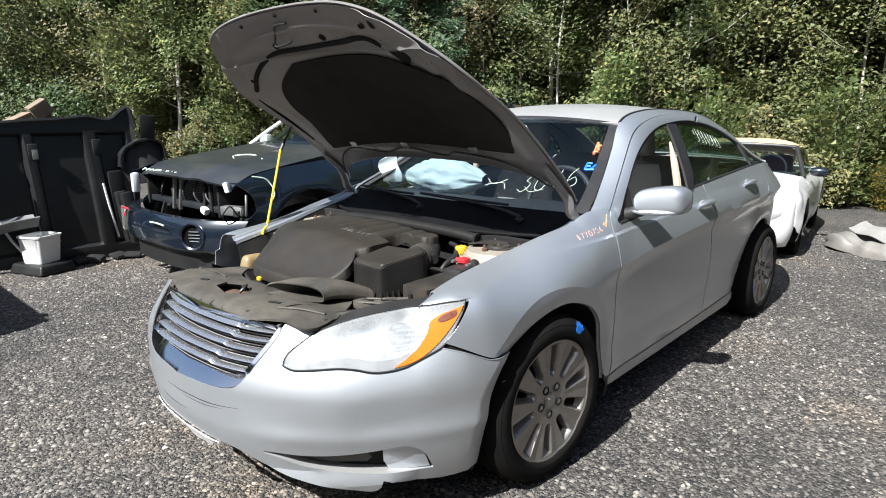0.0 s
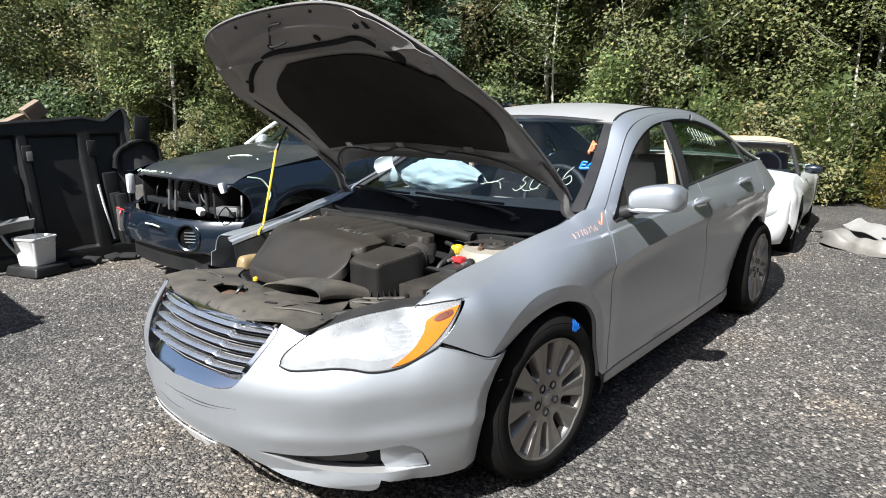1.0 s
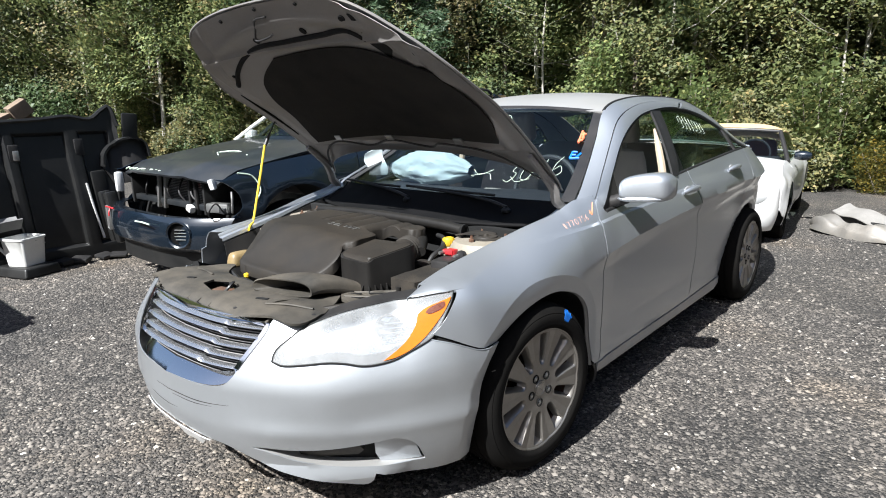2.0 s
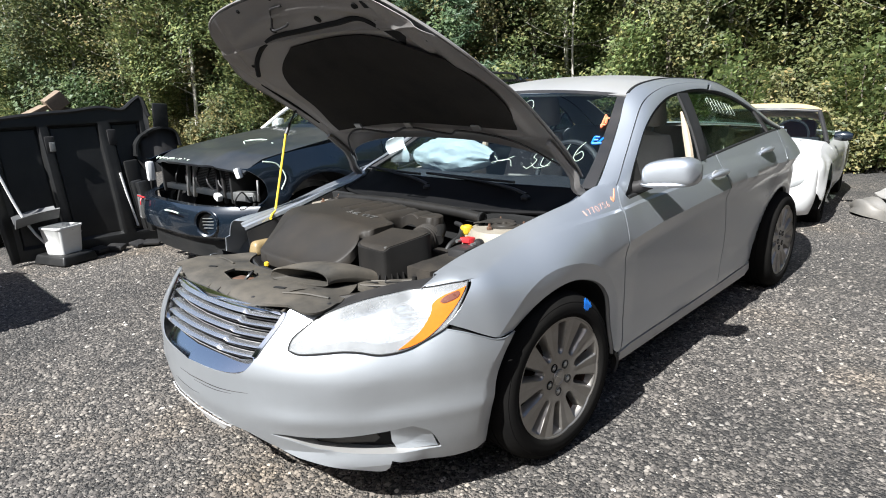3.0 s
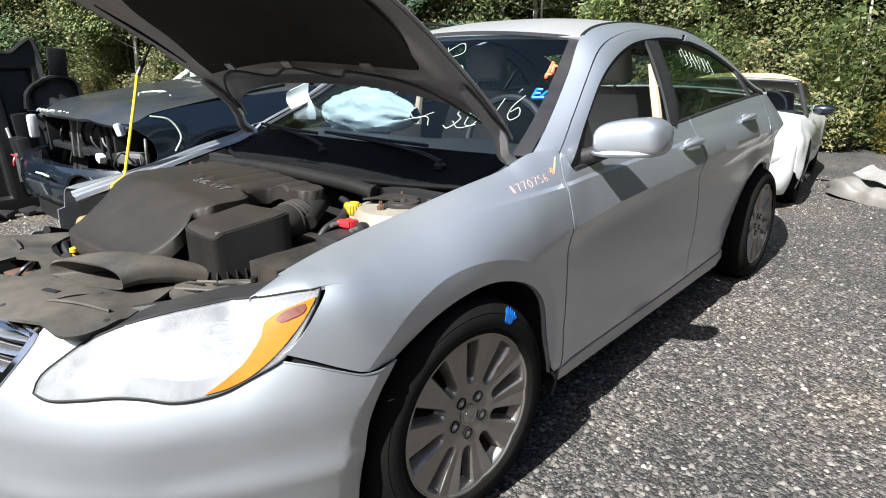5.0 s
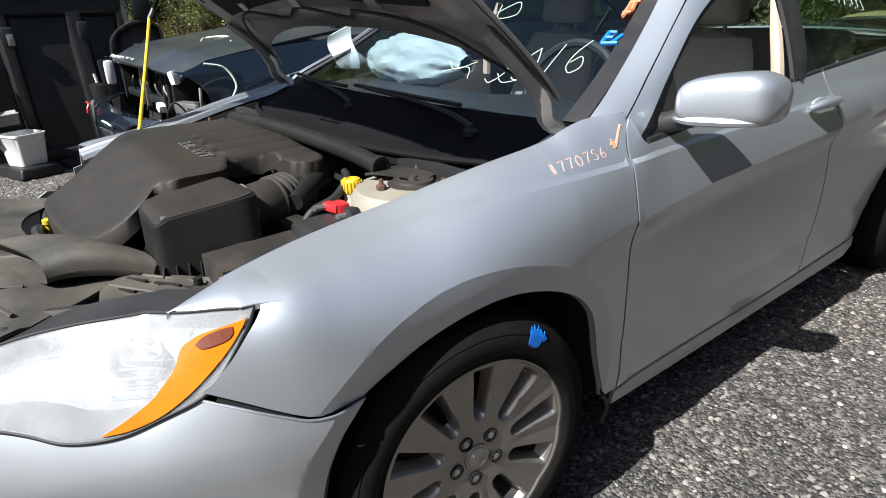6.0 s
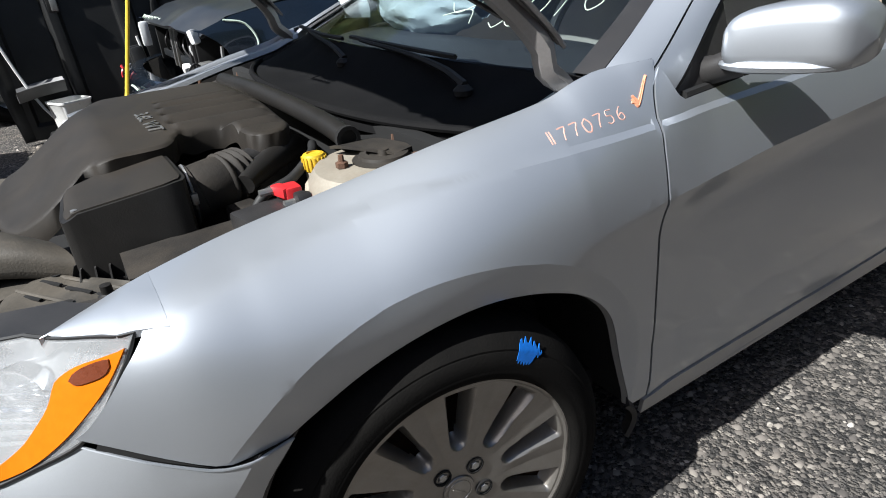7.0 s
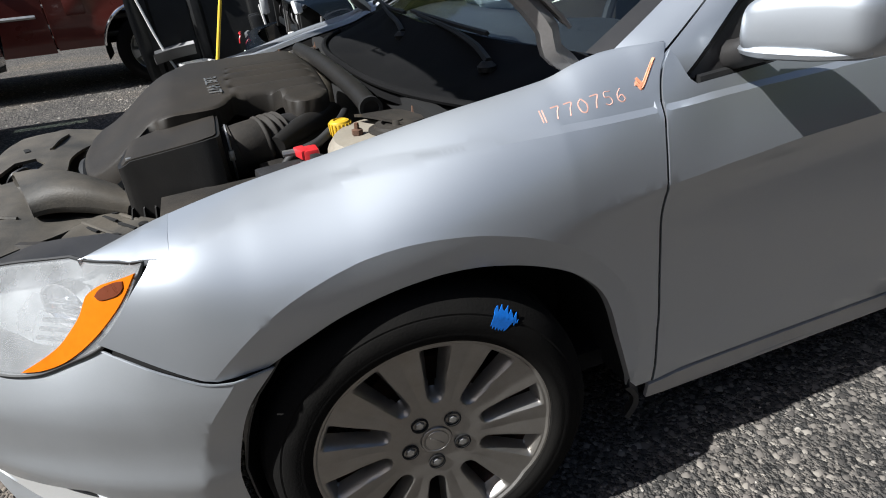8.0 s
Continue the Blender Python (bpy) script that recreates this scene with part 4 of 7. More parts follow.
def wheel(s, y, spin, deep=0.0, steer=0.0):
    w = part("wheel", WM[0], rubber, car, "alloy wheel with ten slots and a worn tyre")
    w.matrix_basis = pose(s * (.805 - deep), y, .335, 0, 0, steer) @ (Matrix() if s > 0 else pose(0, 0, 0, 0, 0, 180)) @ pose(0, 0, 0, spin)
    part("rim", WM[1], alloy, w, "brake-dusted silver alloy rim")
    part("barrel", WM[2], iron, w)
    part("brake_disc", WM[3], iron, w)
    part("centre_cap", WM[4], alloy, w)
    part("cap_badge", block((.002, .034, .004), (.098, 0, 0), .0008), alloy, w)
    part("brake_caliper", block((.05, .06, .15), (.015, .135, .03), .012), caliper_m, w, "rusty red brake caliper behind the spokes")
    for k in range(5):
        a = 2 * math.pi * (k + .25) / 5
        for nm, me, mt in (("lug_well", WM[5], gap_shade_m), ("lug_nut", WM[6], steel)):
            o = part(nm, me, mt, w)
            o.location = (.002, .057 * math.cos(a), .057 * math.sin(a))
    return w


wl1 = wheel(1, .004, -40, 0, -5)
wheel(-1, 0, 40, 0, -5)
wheel(1, 2.765, 20)
wheel(-1, 2.765, 60)
mk_ = []
for q in np.linspace(0, 1, 22):
    lo, hi = .280 + .004 * math.sin(47 * q) + .010 * abs(q - .4) + .014 * (q > .74), .318 + .005 * math.sin(31 * q) + .003 * math.sin(83 * q) - .020 * max(0, q - .5) - .012 * max(0, .15 - q)
    mk_.append([(.1150 - .0125 * max(0, (r - .304) / .022) + .0022 * (.304 - min(r, .304)) / .02, r * math.sin(.43 + .17 * q), r * math.cos(.43 + .17 * q)) for r in np.linspace(lo, hi, 8)])
mk_ = np.array(mk_)
mo_ = part("paint_dab", sheet("paint_dab", mk_, .0015), blue_ink, wl1, "blue paint dab on the tyre wall")
mo_.matrix_basis = pose(0, 0, 0, 40)

# door mirror; the right-hand one is gone
for s in (1,):
    mp = []
    for k in np.linspace(0, 1, 25):
        e = 1 - abs(2 * min(max(k, .00001), .99999) - 1) ** 7
        r = e ** .45
        hh = .047 + .017 * math.sin(math.pi * min(.08 + .62 * k, 1)) - .006 * max(0, k - .75) / .25
        mp.append([(s * (.868 + .214 * k), .715 + .085 * k + .070 * math.copysign(abs(math.cos(w)) ** .66, math.cos(w)) * r, 1.062 + .006 * k - .8 * (.064 - hh) + hh * math.copysign(abs(math.sin(w)) ** .54, math.sin(w)) * r) for w in np.linspace(0, 2 * math.pi, 37)])
    MIRROR_SHIFT = (0, -.012, -.020)
    mr = part("door_mirror", sheet("door_mirror", np.array(mp), flip=s < 0), silver, car, "silver door mirror housing with a bright lower strip")
    mr.location = MIRROR_SHIFT
    st = [(s * (.860 + .214 * k), .652 + .085 * k + .045 * abs(2 * k - 1) ** 4, 1.014 + .004 * k + .012 * max(0, k - .8)) for k in np.linspace(0, .95, 17)]
    part("mirror_strip", tube("mirror_strip", st, [.007, .013, .012, .007], 8), silver, mr, "bright lower strip")
    part("mirror_foot", tube("mirror_foot", [(s * .80, .70, .985), (s * .85, .70, 1.0), (s * .90, .71, 1.02)], [.035, .028, .03], 10), black, mr)
    gl = np.array([[(s * (.890 + .17 * k), .772 + .068 * k, 1.050 + .004 * k + .036 * j) for j in np.linspace(-1, 1, 3)] for k in np.linspace(0, 1, 5)])
    part("mirror_glass", sheet("mirror_glass", gl, .003), chrome, mr)

# ---- hood ----
hood_ze = tab([(-1.0, .70), (-.9, .722), (-.75, .748), (-.55, .782), (-.27, .852), (-.1, .888), (.12, .934), (.32, .968), (.45, .99)])
hood_arch = tab([(-1.0, 0), (-.7, 0), (-.5, .012), (-.3, .035), (-.1, .046), (.1, .046), (.25, .036), (.38, .010), (.45, 0)])
hood_xe = tab([(-1.0, .70), (-.55, .735), (-.27, .748), (.12, .757), (.45, .77)])


def hood_at(x, y, off=0.0):
    x, y = np.asarray(x, float), np.asarray(y, float)
    k = x / hood_xe(y)
    z = hood_ze(y) - .030 + .075 * (1 - np.abs(k) ** 2.2) + off + hood_arch(y) * np.minimum(np.abs(k), 1) ** 3
    z = z + .010 * np.exp(-((np.abs(x) - .30 - .12 * (y + .5)) / .035) ** 2) * (off > -.001)
    c, s = math.cos(HOOD_OPEN), math.sin(HOOD_OPEN)
    dy, dz = y - .40, z - .97
    return np.stack([x, .47 + dy * c + dz * s, .97 - dy * s + dz * c], -1)


HOOD_OPEN = radians(48.5)
HOOD_HALF = chain(([(0, .065), (.3, .072), (.55, .12), (.70, .19), (.755, .275)], 26), ([(.755, .275), (.757, .0), (.757, -.28), (.750, -.46)], 26),
                  ([(.750, -.46), (.735, -.545), (.690, -.635), (.610, -.725)], 14), ([(.610, -.725), (.545, -.785), (.46, -.838), (.331, -.876), (.16, -.891), (0, -.895)], 30))
HOOD_HALF = np.vstack([HOOD_HALF, [(0, -.895)]])


HOOD_FAR = chain(([(0, .065), (.3, .072), (.55, .12), (.70, .19), (.755, .275)], 26), ([(.755, .275), (.765, .0), (.770, -.25), (.762, -.42)], 26),
                 ([(.762, -.42), (.745, -.52), (.695, -.62), (.640, -.72)], 14), ([(.640, -.72), (.600, -.79), (.545, -.838), (.457, -.868), (.331, -.886), (.16, -.894), (0, -.895)], 30))
HOOD_FAR = np.vstack([HOOD_FAR, [(0, -.895)]])


def ring(k=1.0):
    """The hood's outline, drawn in towards its middle by k."""
    c = np.array((0, -.25))
    h, g = c + (HOOD_HALF - c) * k, c + (HOOD_FAR - c) * k
    return np.vstack([h, (g[1:-1] * (-1, 1))[::-1]])[::-1]


def inner_rib(x, y):
    """Pressed ridges of the inner panel: one round the liner, one along the nose, and spokes to the corners."""
    rho = np.maximum(np.abs(x) / .66, np.abs(y + .345) / .345)
    ridge = .012 * np.exp(-((rho - .98) / .035) ** 2) + .009 * np.exp(-((y + .80 - .30 * x * x) / .022) ** 2) * (np.abs(x) < .5)
    for s in (-1, 1):
        ridge = ridge + .010 * np.exp(-((s * x - .56 - .45 * (y + .62)) / .02) ** 2) * (y < -.55)
    return ridge


hood = part("hood", panel("hood", ring(), lambda x, y: hood_at(x, y), .03, .003), silver, car, "raised silver hood with a dusty underside")
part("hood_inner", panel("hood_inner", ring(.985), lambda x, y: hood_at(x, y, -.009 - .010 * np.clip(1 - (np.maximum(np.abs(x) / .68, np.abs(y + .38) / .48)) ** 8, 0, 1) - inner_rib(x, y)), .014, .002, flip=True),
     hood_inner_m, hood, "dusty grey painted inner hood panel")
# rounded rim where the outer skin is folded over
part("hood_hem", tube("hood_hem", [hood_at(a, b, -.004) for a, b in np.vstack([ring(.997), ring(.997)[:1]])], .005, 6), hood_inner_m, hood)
LINER = chain(([(-.58, -.025), (-.3, -.06), (0, -.085), (.3, -.075), (.62, -.06)], 24), ([(.62, -.06), (.675, -.22), (.67, -.40), (.63, -.52)], 14), ([(.63, -.52), (.50, -.595), (.33, -.645), (.10, -.652), (-.20, -.635)], 20), ([(-.20, -.635), (-.33, -.57), (-.42, -.50), (-.49, -.38), (-.51, -.24), (-.58, -.025)], 20))[::-1]
part("hood_liner", panel("hood_liner", LINER, lambda x, y: hood_at(x, y, -.026 - .010 * np.clip(1 - (np.maximum(np.abs(x) / .63, np.abs(y + .34) / .29)) ** 8, 0, 1)), .02, .006, flip=True), liner_m, hood, "black felt sound liner")
# pressed grooves drawn as black beads, their shade in the colour
for pts, r in (([(-.60, -.52), (-.50, -.60), (-.37, -.665), (-.24, -.70), (-.04, -.705), (.21, -.715), (.36, -.725), (.43, -.68)], .012), ([(-.665, -.1), (-.68, -.3), (-.66, -.46)], .007)):
    part("stiffener_groove", tube("stiffener_groove", [hood_at(a, b, -.018) for a, b in spl(pts, 40)], r, 6), gap_shade_m, hood)
for x in (-.36, 0.0, .42):
    bm = block((.045, .03, .012), (0, 0, 0), .003)
    o = part("liner_clip", bm, steel, hood, "small metal liner clip")
    p = hood_at(x, -.075, -.036)
    o.matrix_basis = Matrix.Translation(tuple(p)) @ pose(0, 0, 0, -48)
for x, y, r in ((.395, -.775, .016), (.12, -.742, .015), (-.20, -.732, .015), (-.46, -.825, .010), (-.555, -.58, .010), (.57, -.635, .009), (.62, -.61, .009), (-.30, -.85, .008), (-.05, -.865, .007), (.20, -.855, .007), (.70, .12, .010)):
    o = part("drain_hole", lathe("drain_hole", [(r, -.002), (r, .003), (r * .8, .004), (0, .004)], 18), gap_shade_m, hood)
    o.matrix_basis = Matrix.Translation(tuple(hood_at(x, y, -.019 if abs(x) < .56 and y > -.80 else -.012))) @ pose(0, 0, 0, 180 - 48.5 + 12)
# black wedge-shaped patch laid on the inner panel
part("brace_slot", panel("brace_slot", [(.44, -.795), (.50, -.785), (.54, -.70), (.525, -.63), (.48, -.585), (.43, -.66)], lambda x, y: hood_at(x, y, -.020), .03, .004, flip=True), gap_shade_m, hood)
latch = [(.02, -.83), (-.06, -.825), (-.10, -.79), (-.12, -.75), (-.02, -.755), (.01, -.765)]
part("hood_striker", tube("hood_striker", [hood_at(a - .03, b, -.022 - .025 * (b > -.79)) for a, b in latch], .0045, 6, 24), black, hood, "black wire latch striker")
part("washer_hose", tube("washer_hose", [hood_at(a, b, o) for a, b, o in ((.70, .18, -.03), (.55, .02, -.03), (.30, -.05, -.042), (.20, .0, -.03), (0, -.06, -.042), (-.2, .0, -.03), (-.38, -.05, -.042), (-.55, .03, -.04), (-.70, .2, -.03))], .005, 6, 60), black, hood, "thin black washer hose")
for s in (1, -1):
    arm = [(s * .750, .41, .95), (s * .748, .385, .985), (s * .742, .345, 1.02), (s * .742, .335, 1.06), tuple(hood_at(s * .725, .16, -.025)), tuple(hood_at(s * .725, .02, -.025))]
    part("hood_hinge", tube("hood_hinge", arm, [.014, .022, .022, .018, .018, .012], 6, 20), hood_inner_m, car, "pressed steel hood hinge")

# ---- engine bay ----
# floor and firewall in near-black: the bay's deep shade is in their colour
part("engine_bay", block((1.34, .95, .05), (0, -.28, .45), .01), gap_shade_m, car)
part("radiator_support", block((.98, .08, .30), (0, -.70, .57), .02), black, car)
part("firewall", block((1.40, .04, .5), (0, .16, .66), .01), gap_shade_m, car)
for s in (1, -1):
    ys = np.linspace(-.42, .42, 30)
    fl = np.array([[(s * (float(side_xt(y)) + dx), y, float(side_zt(y)) + dz) for dx, dz in ((0, 0), (-.006, -.004), (-.012, -.014), (-.035, -.016), (-.04, -.03))] for y in ys])
    part("fender_flange", sheet("fender_flange", fl, .003, flip=s > 0), silver, car)
    ap = np.array([[(s * (float(side_xt(y)) - .05 - .06 * k), y, float(side_zt(y)) - .035 - .25 * k) for k in (0, .4, 1)] for y in ys])
    part("inner_apron", sheet("inner_apron", ap, .004), black, car)
    part("strut_tower", lathe("strut_tower", [(.17, -.2), (.15, -.02), (.135, .0), (.07, .004), (.0, .004)], 32, at=(s * .57, .085, .872)), tower_m, car, "dusty painted strut tower")
    part("strut_mount", lathe("strut_mount", [(.062, .872), (.062, .879), (.050, .882), (.048, .888), (.034, .891), (.030, .884), (.012, .884), (.010, .895), (0, .895)], 28, at=(s * .57, .085, .0)), plastic, car)
    for a in (.3, 2.4, 4.6):
        part("mount_nut", lathe("mount_nut", [(.012, 0), (.012, .010), (.006, .012), (.005, .024), (0, .024)], 6, at=(s * .57 + .085 * math.cos(a), .085 + .085 * math.sin(a), .876)), iron, car, "rusty mount nut")
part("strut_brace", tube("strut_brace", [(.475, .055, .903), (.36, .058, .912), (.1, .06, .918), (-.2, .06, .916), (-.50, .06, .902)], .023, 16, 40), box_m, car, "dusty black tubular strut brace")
part("brace_end", lathe("brace_end", [(.020, -.002), (.026, 0), (.026, .012), (.018, .012), (.018, -.01), (0, -.01)], 20, "x", (.47, .055, .903)), gap_shade_m, car)
for s in (1, -1):
    part("brace_bracket", loft("brace_bracket", [[(s * .46, .02, .885), (s * .47, .09, .885)], [(s * .50, .03, .892), (s * .505, .11, .892)], [(s * .60, .10, .885), (s * .58, .15, .885)]], 6, 10, .006), plastic, car)


COVER = spl([(-.40, -.08), (-.405, -.25), (-.37, -.40), (-.30, -.52), (-.22, -.585), (-.08, -.600), (.08, -.595), (.19, -.570), (.252, -.52), (.274, -.465), (.264, -.432), (.248, -.412), (.250, -.395), (.276, -.384), (.280, -.33), (.274, -.262), (.245, -.238), (.190, -.217), (.174, -.188), (.174, -.125), (.197, -.104), (.25, -.102), (.315, -.098), (.342, -.075), (.335, -.03), (.27, .005), (.06, .025), (-.15, .03), (-.34, .0), (-.40, -.08)], 220)[:-1]
RIM = np.vstack([COVER + (np.roll(COVER, -1, 0) - COVER) * k / 4 for k in range(4)])


def cover_top(x, y):
    def soft(t):
        t = np.clip(t, 0, 1)
        return t * t * (3 - 2 * t)

    z = .930 - .135 * soft((-.345 - y) / .26) - .05 * np.clip((np.abs(x + .02) - .30 - .06 * (x > 0)) / .12, 0, 1) ** 2 - .03 * np.clip((y + .03) / .08, 0, 1) ** 2
    z = z - .05 * soft((-.22 - x) / .16) * soft((-.30 - y) / .15) - .014 * soft((x + .02) / .24)
    gap = np.min(np.hypot(np.asarray(x)[..., None] - RIM[:, 0], np.asarray(y)[..., None] - RIM[:, 1]), -1)
    z = z - .005 * (1 - np.clip(gap / .012, 0, 1)) ** 2
    rib = soft((x + .150) / .012) * soft((.262 - x) / .012) * soft((y + .222 - .06 * np.abs(x - .05)) / .014) * soft((.005 - y) / .014)
    ridge = np.abs(np.sin((x + .140) / .0784 * np.pi)) ** .55
    return z + rib * (.021 * ridge - .016)


ec = part("engine_cover", solid("engine_cover", COVER, cover_top, .042, .0062), cover_m, car, "dusty dark plastic engine cover with raised ribs")
flat_text("engine_lettering", "3.6L VVT", .046, steel, ec, pose(.066, -.268, .9275, 0, 3.2, 2), "raised silver lettering")
# engine block coloured black for the shade under the cover
part("engine_block", block((.56, .42, .34), (-.06, -.24, .66), .04), gap_shade_m, car)
part("dipstick", lathe("dipstick", [(.008, 0), (.008, .05), (.013, .055), (.013, .066), (.004, .07), (0, .07)], 14, at=(-.15, -.60, .69)), yellow_m, car, "yellow dipstick handle")
part("oil_cap", lathe("oil_cap", [(.03, 0), (.034, .012), (.026, .02), (.012, .022), (0, .022)], 18, at=(-.30, -.22, .905)), black, car)

# air box, hose and snorkel
BOX = chain(([(.205, -.28), (.215, -.315), (.275, -.435)], 6), ([(.275, -.435), (.287, -.455), (.31, -.463)], 5), ([(.31, -.463), (.42, -.470)], 6), ([(.42, -.470), (.448, -.465), (.458, -.44)], 5), ([(.458, -.44), (.500, -.30)], 8), ([(.500, -.30), (.498, -.27), (.47, -.262)], 5), ([(.47, -.262), (.23, -.262), (.205, -.28)], 10))


def box_top(x, y):
    return .872 + (.020 + .012 * (x - .21) / .29) * np.clip((y + .46) / .18, 0, 1) - .012 * np.clip((.225 - x) / .02, 0, 1) - .010 * np.clip((-.445 - y) / .015, 0, 1)


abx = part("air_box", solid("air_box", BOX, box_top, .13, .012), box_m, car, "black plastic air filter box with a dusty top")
part("dusty_lid", solid("dusty_lid", BOX.mean(0) + (BOX - BOX.mean(0)) * .93, lambda x, y: box_top(x, y) + .003, .006, .012), cover_m, abx, "brown dusty lid")
part("lid_clip", lathe("lid_clip", [(.006, 0), (.006, .006), (0, .007)], 10, at=(.437, -.444, .872)), steel, abx)
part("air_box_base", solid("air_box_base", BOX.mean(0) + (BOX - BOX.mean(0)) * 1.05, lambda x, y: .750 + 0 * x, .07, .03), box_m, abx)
# upright fins round the foot of the box
loop = np.vstack([BOX, BOX[:1]])
run = np.concatenate([[0], np.cumsum(np.hypot(*np.diff(loop, axis=0).T))])
for d in np.arange(.03, .62, .0235):
    p, q = (np.array([np.interp(d + e, run, loop[:, i]) for i in (0, 1)]) for e in (-.004, .004))
    c = (p + q) / 2
    n = np.array((q[1] - p[1], p[0] - q[0]))
    n = n / np.linalg.norm(n)
    if n @ (c - BOX.mean(0)) < 0:
        n = -n
    t = np.array((-n[1], n[0])) * .0015
    fv = [(*(c + n * a + t * w), z) for w in (1, -1) for a, z in ((-.004, .742), (.015, .742), (.015, .752), (.005, .776), (-.004, .780))]
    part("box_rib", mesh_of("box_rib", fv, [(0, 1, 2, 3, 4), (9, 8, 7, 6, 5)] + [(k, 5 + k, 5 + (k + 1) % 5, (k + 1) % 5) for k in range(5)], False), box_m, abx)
hs = []
for k in np.linspace(0, 1, 130):
    c = spl([(.37, -.268, .828), (.37, -.225, .838), (.362, -.18, .842), (.338, -.135, .840)], at=[k])[0]
    hs.append(c)
rad = [.054 + (.0045 * math.sin((k - 78) * .44) if 78 < k < 128 else .0) + (.004 if 8 < k < 34 else 0) for k in range(130)]
part("intake_hose", tube("intake_hose", hs, rad, 22), hose_m, car, "ribbed black intake hose")
part("hose_clamp", tube("hose_clamp", [(.37 + .0595 * math.cos(a), -.249, .833 + .0595 * math.sin(a)) for a in np.linspace(0, 6.3, 30)], .0028, 5), steel, car)
part("clamp_screw", block((.010, .012, .022), (.428, -.249, .842), .002), steel, car, "bright clamp screw")
part("throttle_duct", tube("throttle_duct", [(.345, -.145, .838), (.31, -.10, .83), (.26, -.06, .815)], [.050, .052, .050], 18, 12), black, car, "black throttle duct")
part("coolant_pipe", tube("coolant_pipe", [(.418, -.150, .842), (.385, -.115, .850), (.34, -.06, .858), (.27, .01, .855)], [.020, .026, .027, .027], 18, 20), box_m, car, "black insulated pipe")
part("heater_hose", tube("heater_hose", [(.455, -.165, .78), (.462, -.13, .825), (.455, -.065, .845), (.415, -.005, .872), (.36, .02, .875)], .010, 10, 30), seal_m, car)
part("battery_cover", solid("battery_cover", [(.50, -.40), (.62, -.40), (.64, -.30), (.645, -.16), (.58, -.13), (.50, -.17), (.495, -.3)], lambda x, y: .805 + .02 * (y + .4), .08, .03), plastic, car, "dusty black fuse box lid")
part("fuse_box", block((.08, .10, .05), (.56, -.16, .812), .008, turn=(0, 0, 10)), black, car)
for k in range(4):
    part("box_latch", block((.02, .012, .02), (.52 + .02 * k, -.125 - .008 * k, .82), .003), black, car)
part("terminal_tray", block((.075, .055, .035), (.452, -.165, .795), .006, turn=(0, 0, 12)), plastic, car)
part("terminal_tray", block((.085, .060, .030), (.518, -.130, .800), .006, turn=(0, 0, 12)), plastic, car)
part("jump_post", block((.042, .032, .062), (.538, -.098, .830), .006), red_m, car, "red jump-start terminal cover")
part("jump_post_cap", block((.044, .022, .020), (.534, -.114, .852), .005, turn=(0, 0, 15)), red_m, car)
part("terminal_stud", lathe("terminal_stud", [(.007, 0), (.007, .03), (.010, .03), (.010, .04), (0, .04)], 8, "y", (.520, -.152, .852)), steel, car)
part("ground_bolt", lathe("ground_bolt", [(.008, 0), (.008, .03), (.013, .03), (.013, .045), (0, .045)], 8, "y", (.572, -.125, .838)), steel, car)
part("ground_cap", lathe("ground_cap", [(.018, .0), (.019, .012), (.014, .026), (0, .028)], 14, "y", (.585, -.105, .842)), black, car)
part("bottle_neck", lathe("bottle_neck", [(.021, .80), (.021, .846), (0, .846)], 18, at=(.448, -.012, 0)), bottle_m, car)
tank = part("coolant_bottle", block((.13, .12, .12), (.525, .0, .788), .03, (.9, .9), 3), bottle_m, car, "yellowed coolant bottle")
part("bottle_cap", lathe("bottle_cap", [(.022, .848), (.023, .852), (.024, .876), (.021, .881), (.014, .883), (.014, .880), (0, .880)], 24, at=(.448, -.012, 0)), yellow_m, tank, "yellow screw cap")
for k in range(18):
    a = 2 * math.pi * k / 18
    part("cap_grip", block((.003, .004, .024), (.448 + .0243 * math.cos(a), -.012 + .0243 * math.sin(a), .865), .0008, turn=(0, 0, math.degrees(a))), yellow_m, tank)
part("power_steering_bottle", block((.10, .14, .12), (-.50, -.22, .80), .03), bottle_m, car, "yellowed plastic reservoir")
part("reservoir_cap", lathe("reservoir_cap", [(.035, 0), (.036, .02), (.030, .026), (0, .026)], 20, at=(-.50, -.20, .862)), black, car)
part("washer_tank", block((.08, .13, .07), (-.50, -.42, .735), .025, (.7, .8), 3), tank_m, car, "amber plastic washer tank")

# snorkel: a flat duct with an open mouth
sn = []
for k in np.linspace(0, 1, 14):
    c = spl([(.248, -.700, .782), (.275, -.64, .786), (.310, -.57, .776), (.345, -.49, .75)], at=[k])[0]
    ax = np.array((.95, .30, 0)) if k < .5 else np.array((.95, .32, 0))
    wd, hg = .130 - .055 * k ** .7, .036 + .008 * math.sin(3 * k)
    sn.append([c + ax * wd * math.copysign(abs(math.cos(w)) ** .6, math.cos(w)) + np.array((0, 0, 1)) * hg * ((1.15 * abs(math.sin(w)) ** .75) if math.sin(w) > 0 else -.5 * abs(math.sin(w)) ** .5) for w in np.linspace(0, 2 * math.pi, 33)])
part("intake_snorkel", sheet("intake_snorkel", np.array(sn), .005), shield_m, car, "dusty black air intake snorkel")

# sight shield behind the grille
SH = chain(([(0, -.925), (.2, -.905), (.36, -.868), (.43, -.84)], 18), ([(.43, -.848), (.495, -.838), (.518, -.80), (.505, -.71)], 14), ([(.505, -.71), (.45, -.63), (.385, -.545), (.345, -.535), (.31, -.575), (.24, -.63), (.12, -.66), (0, -.655)], 26))
SH = np.vstack([SH, [(0, -.655)]])
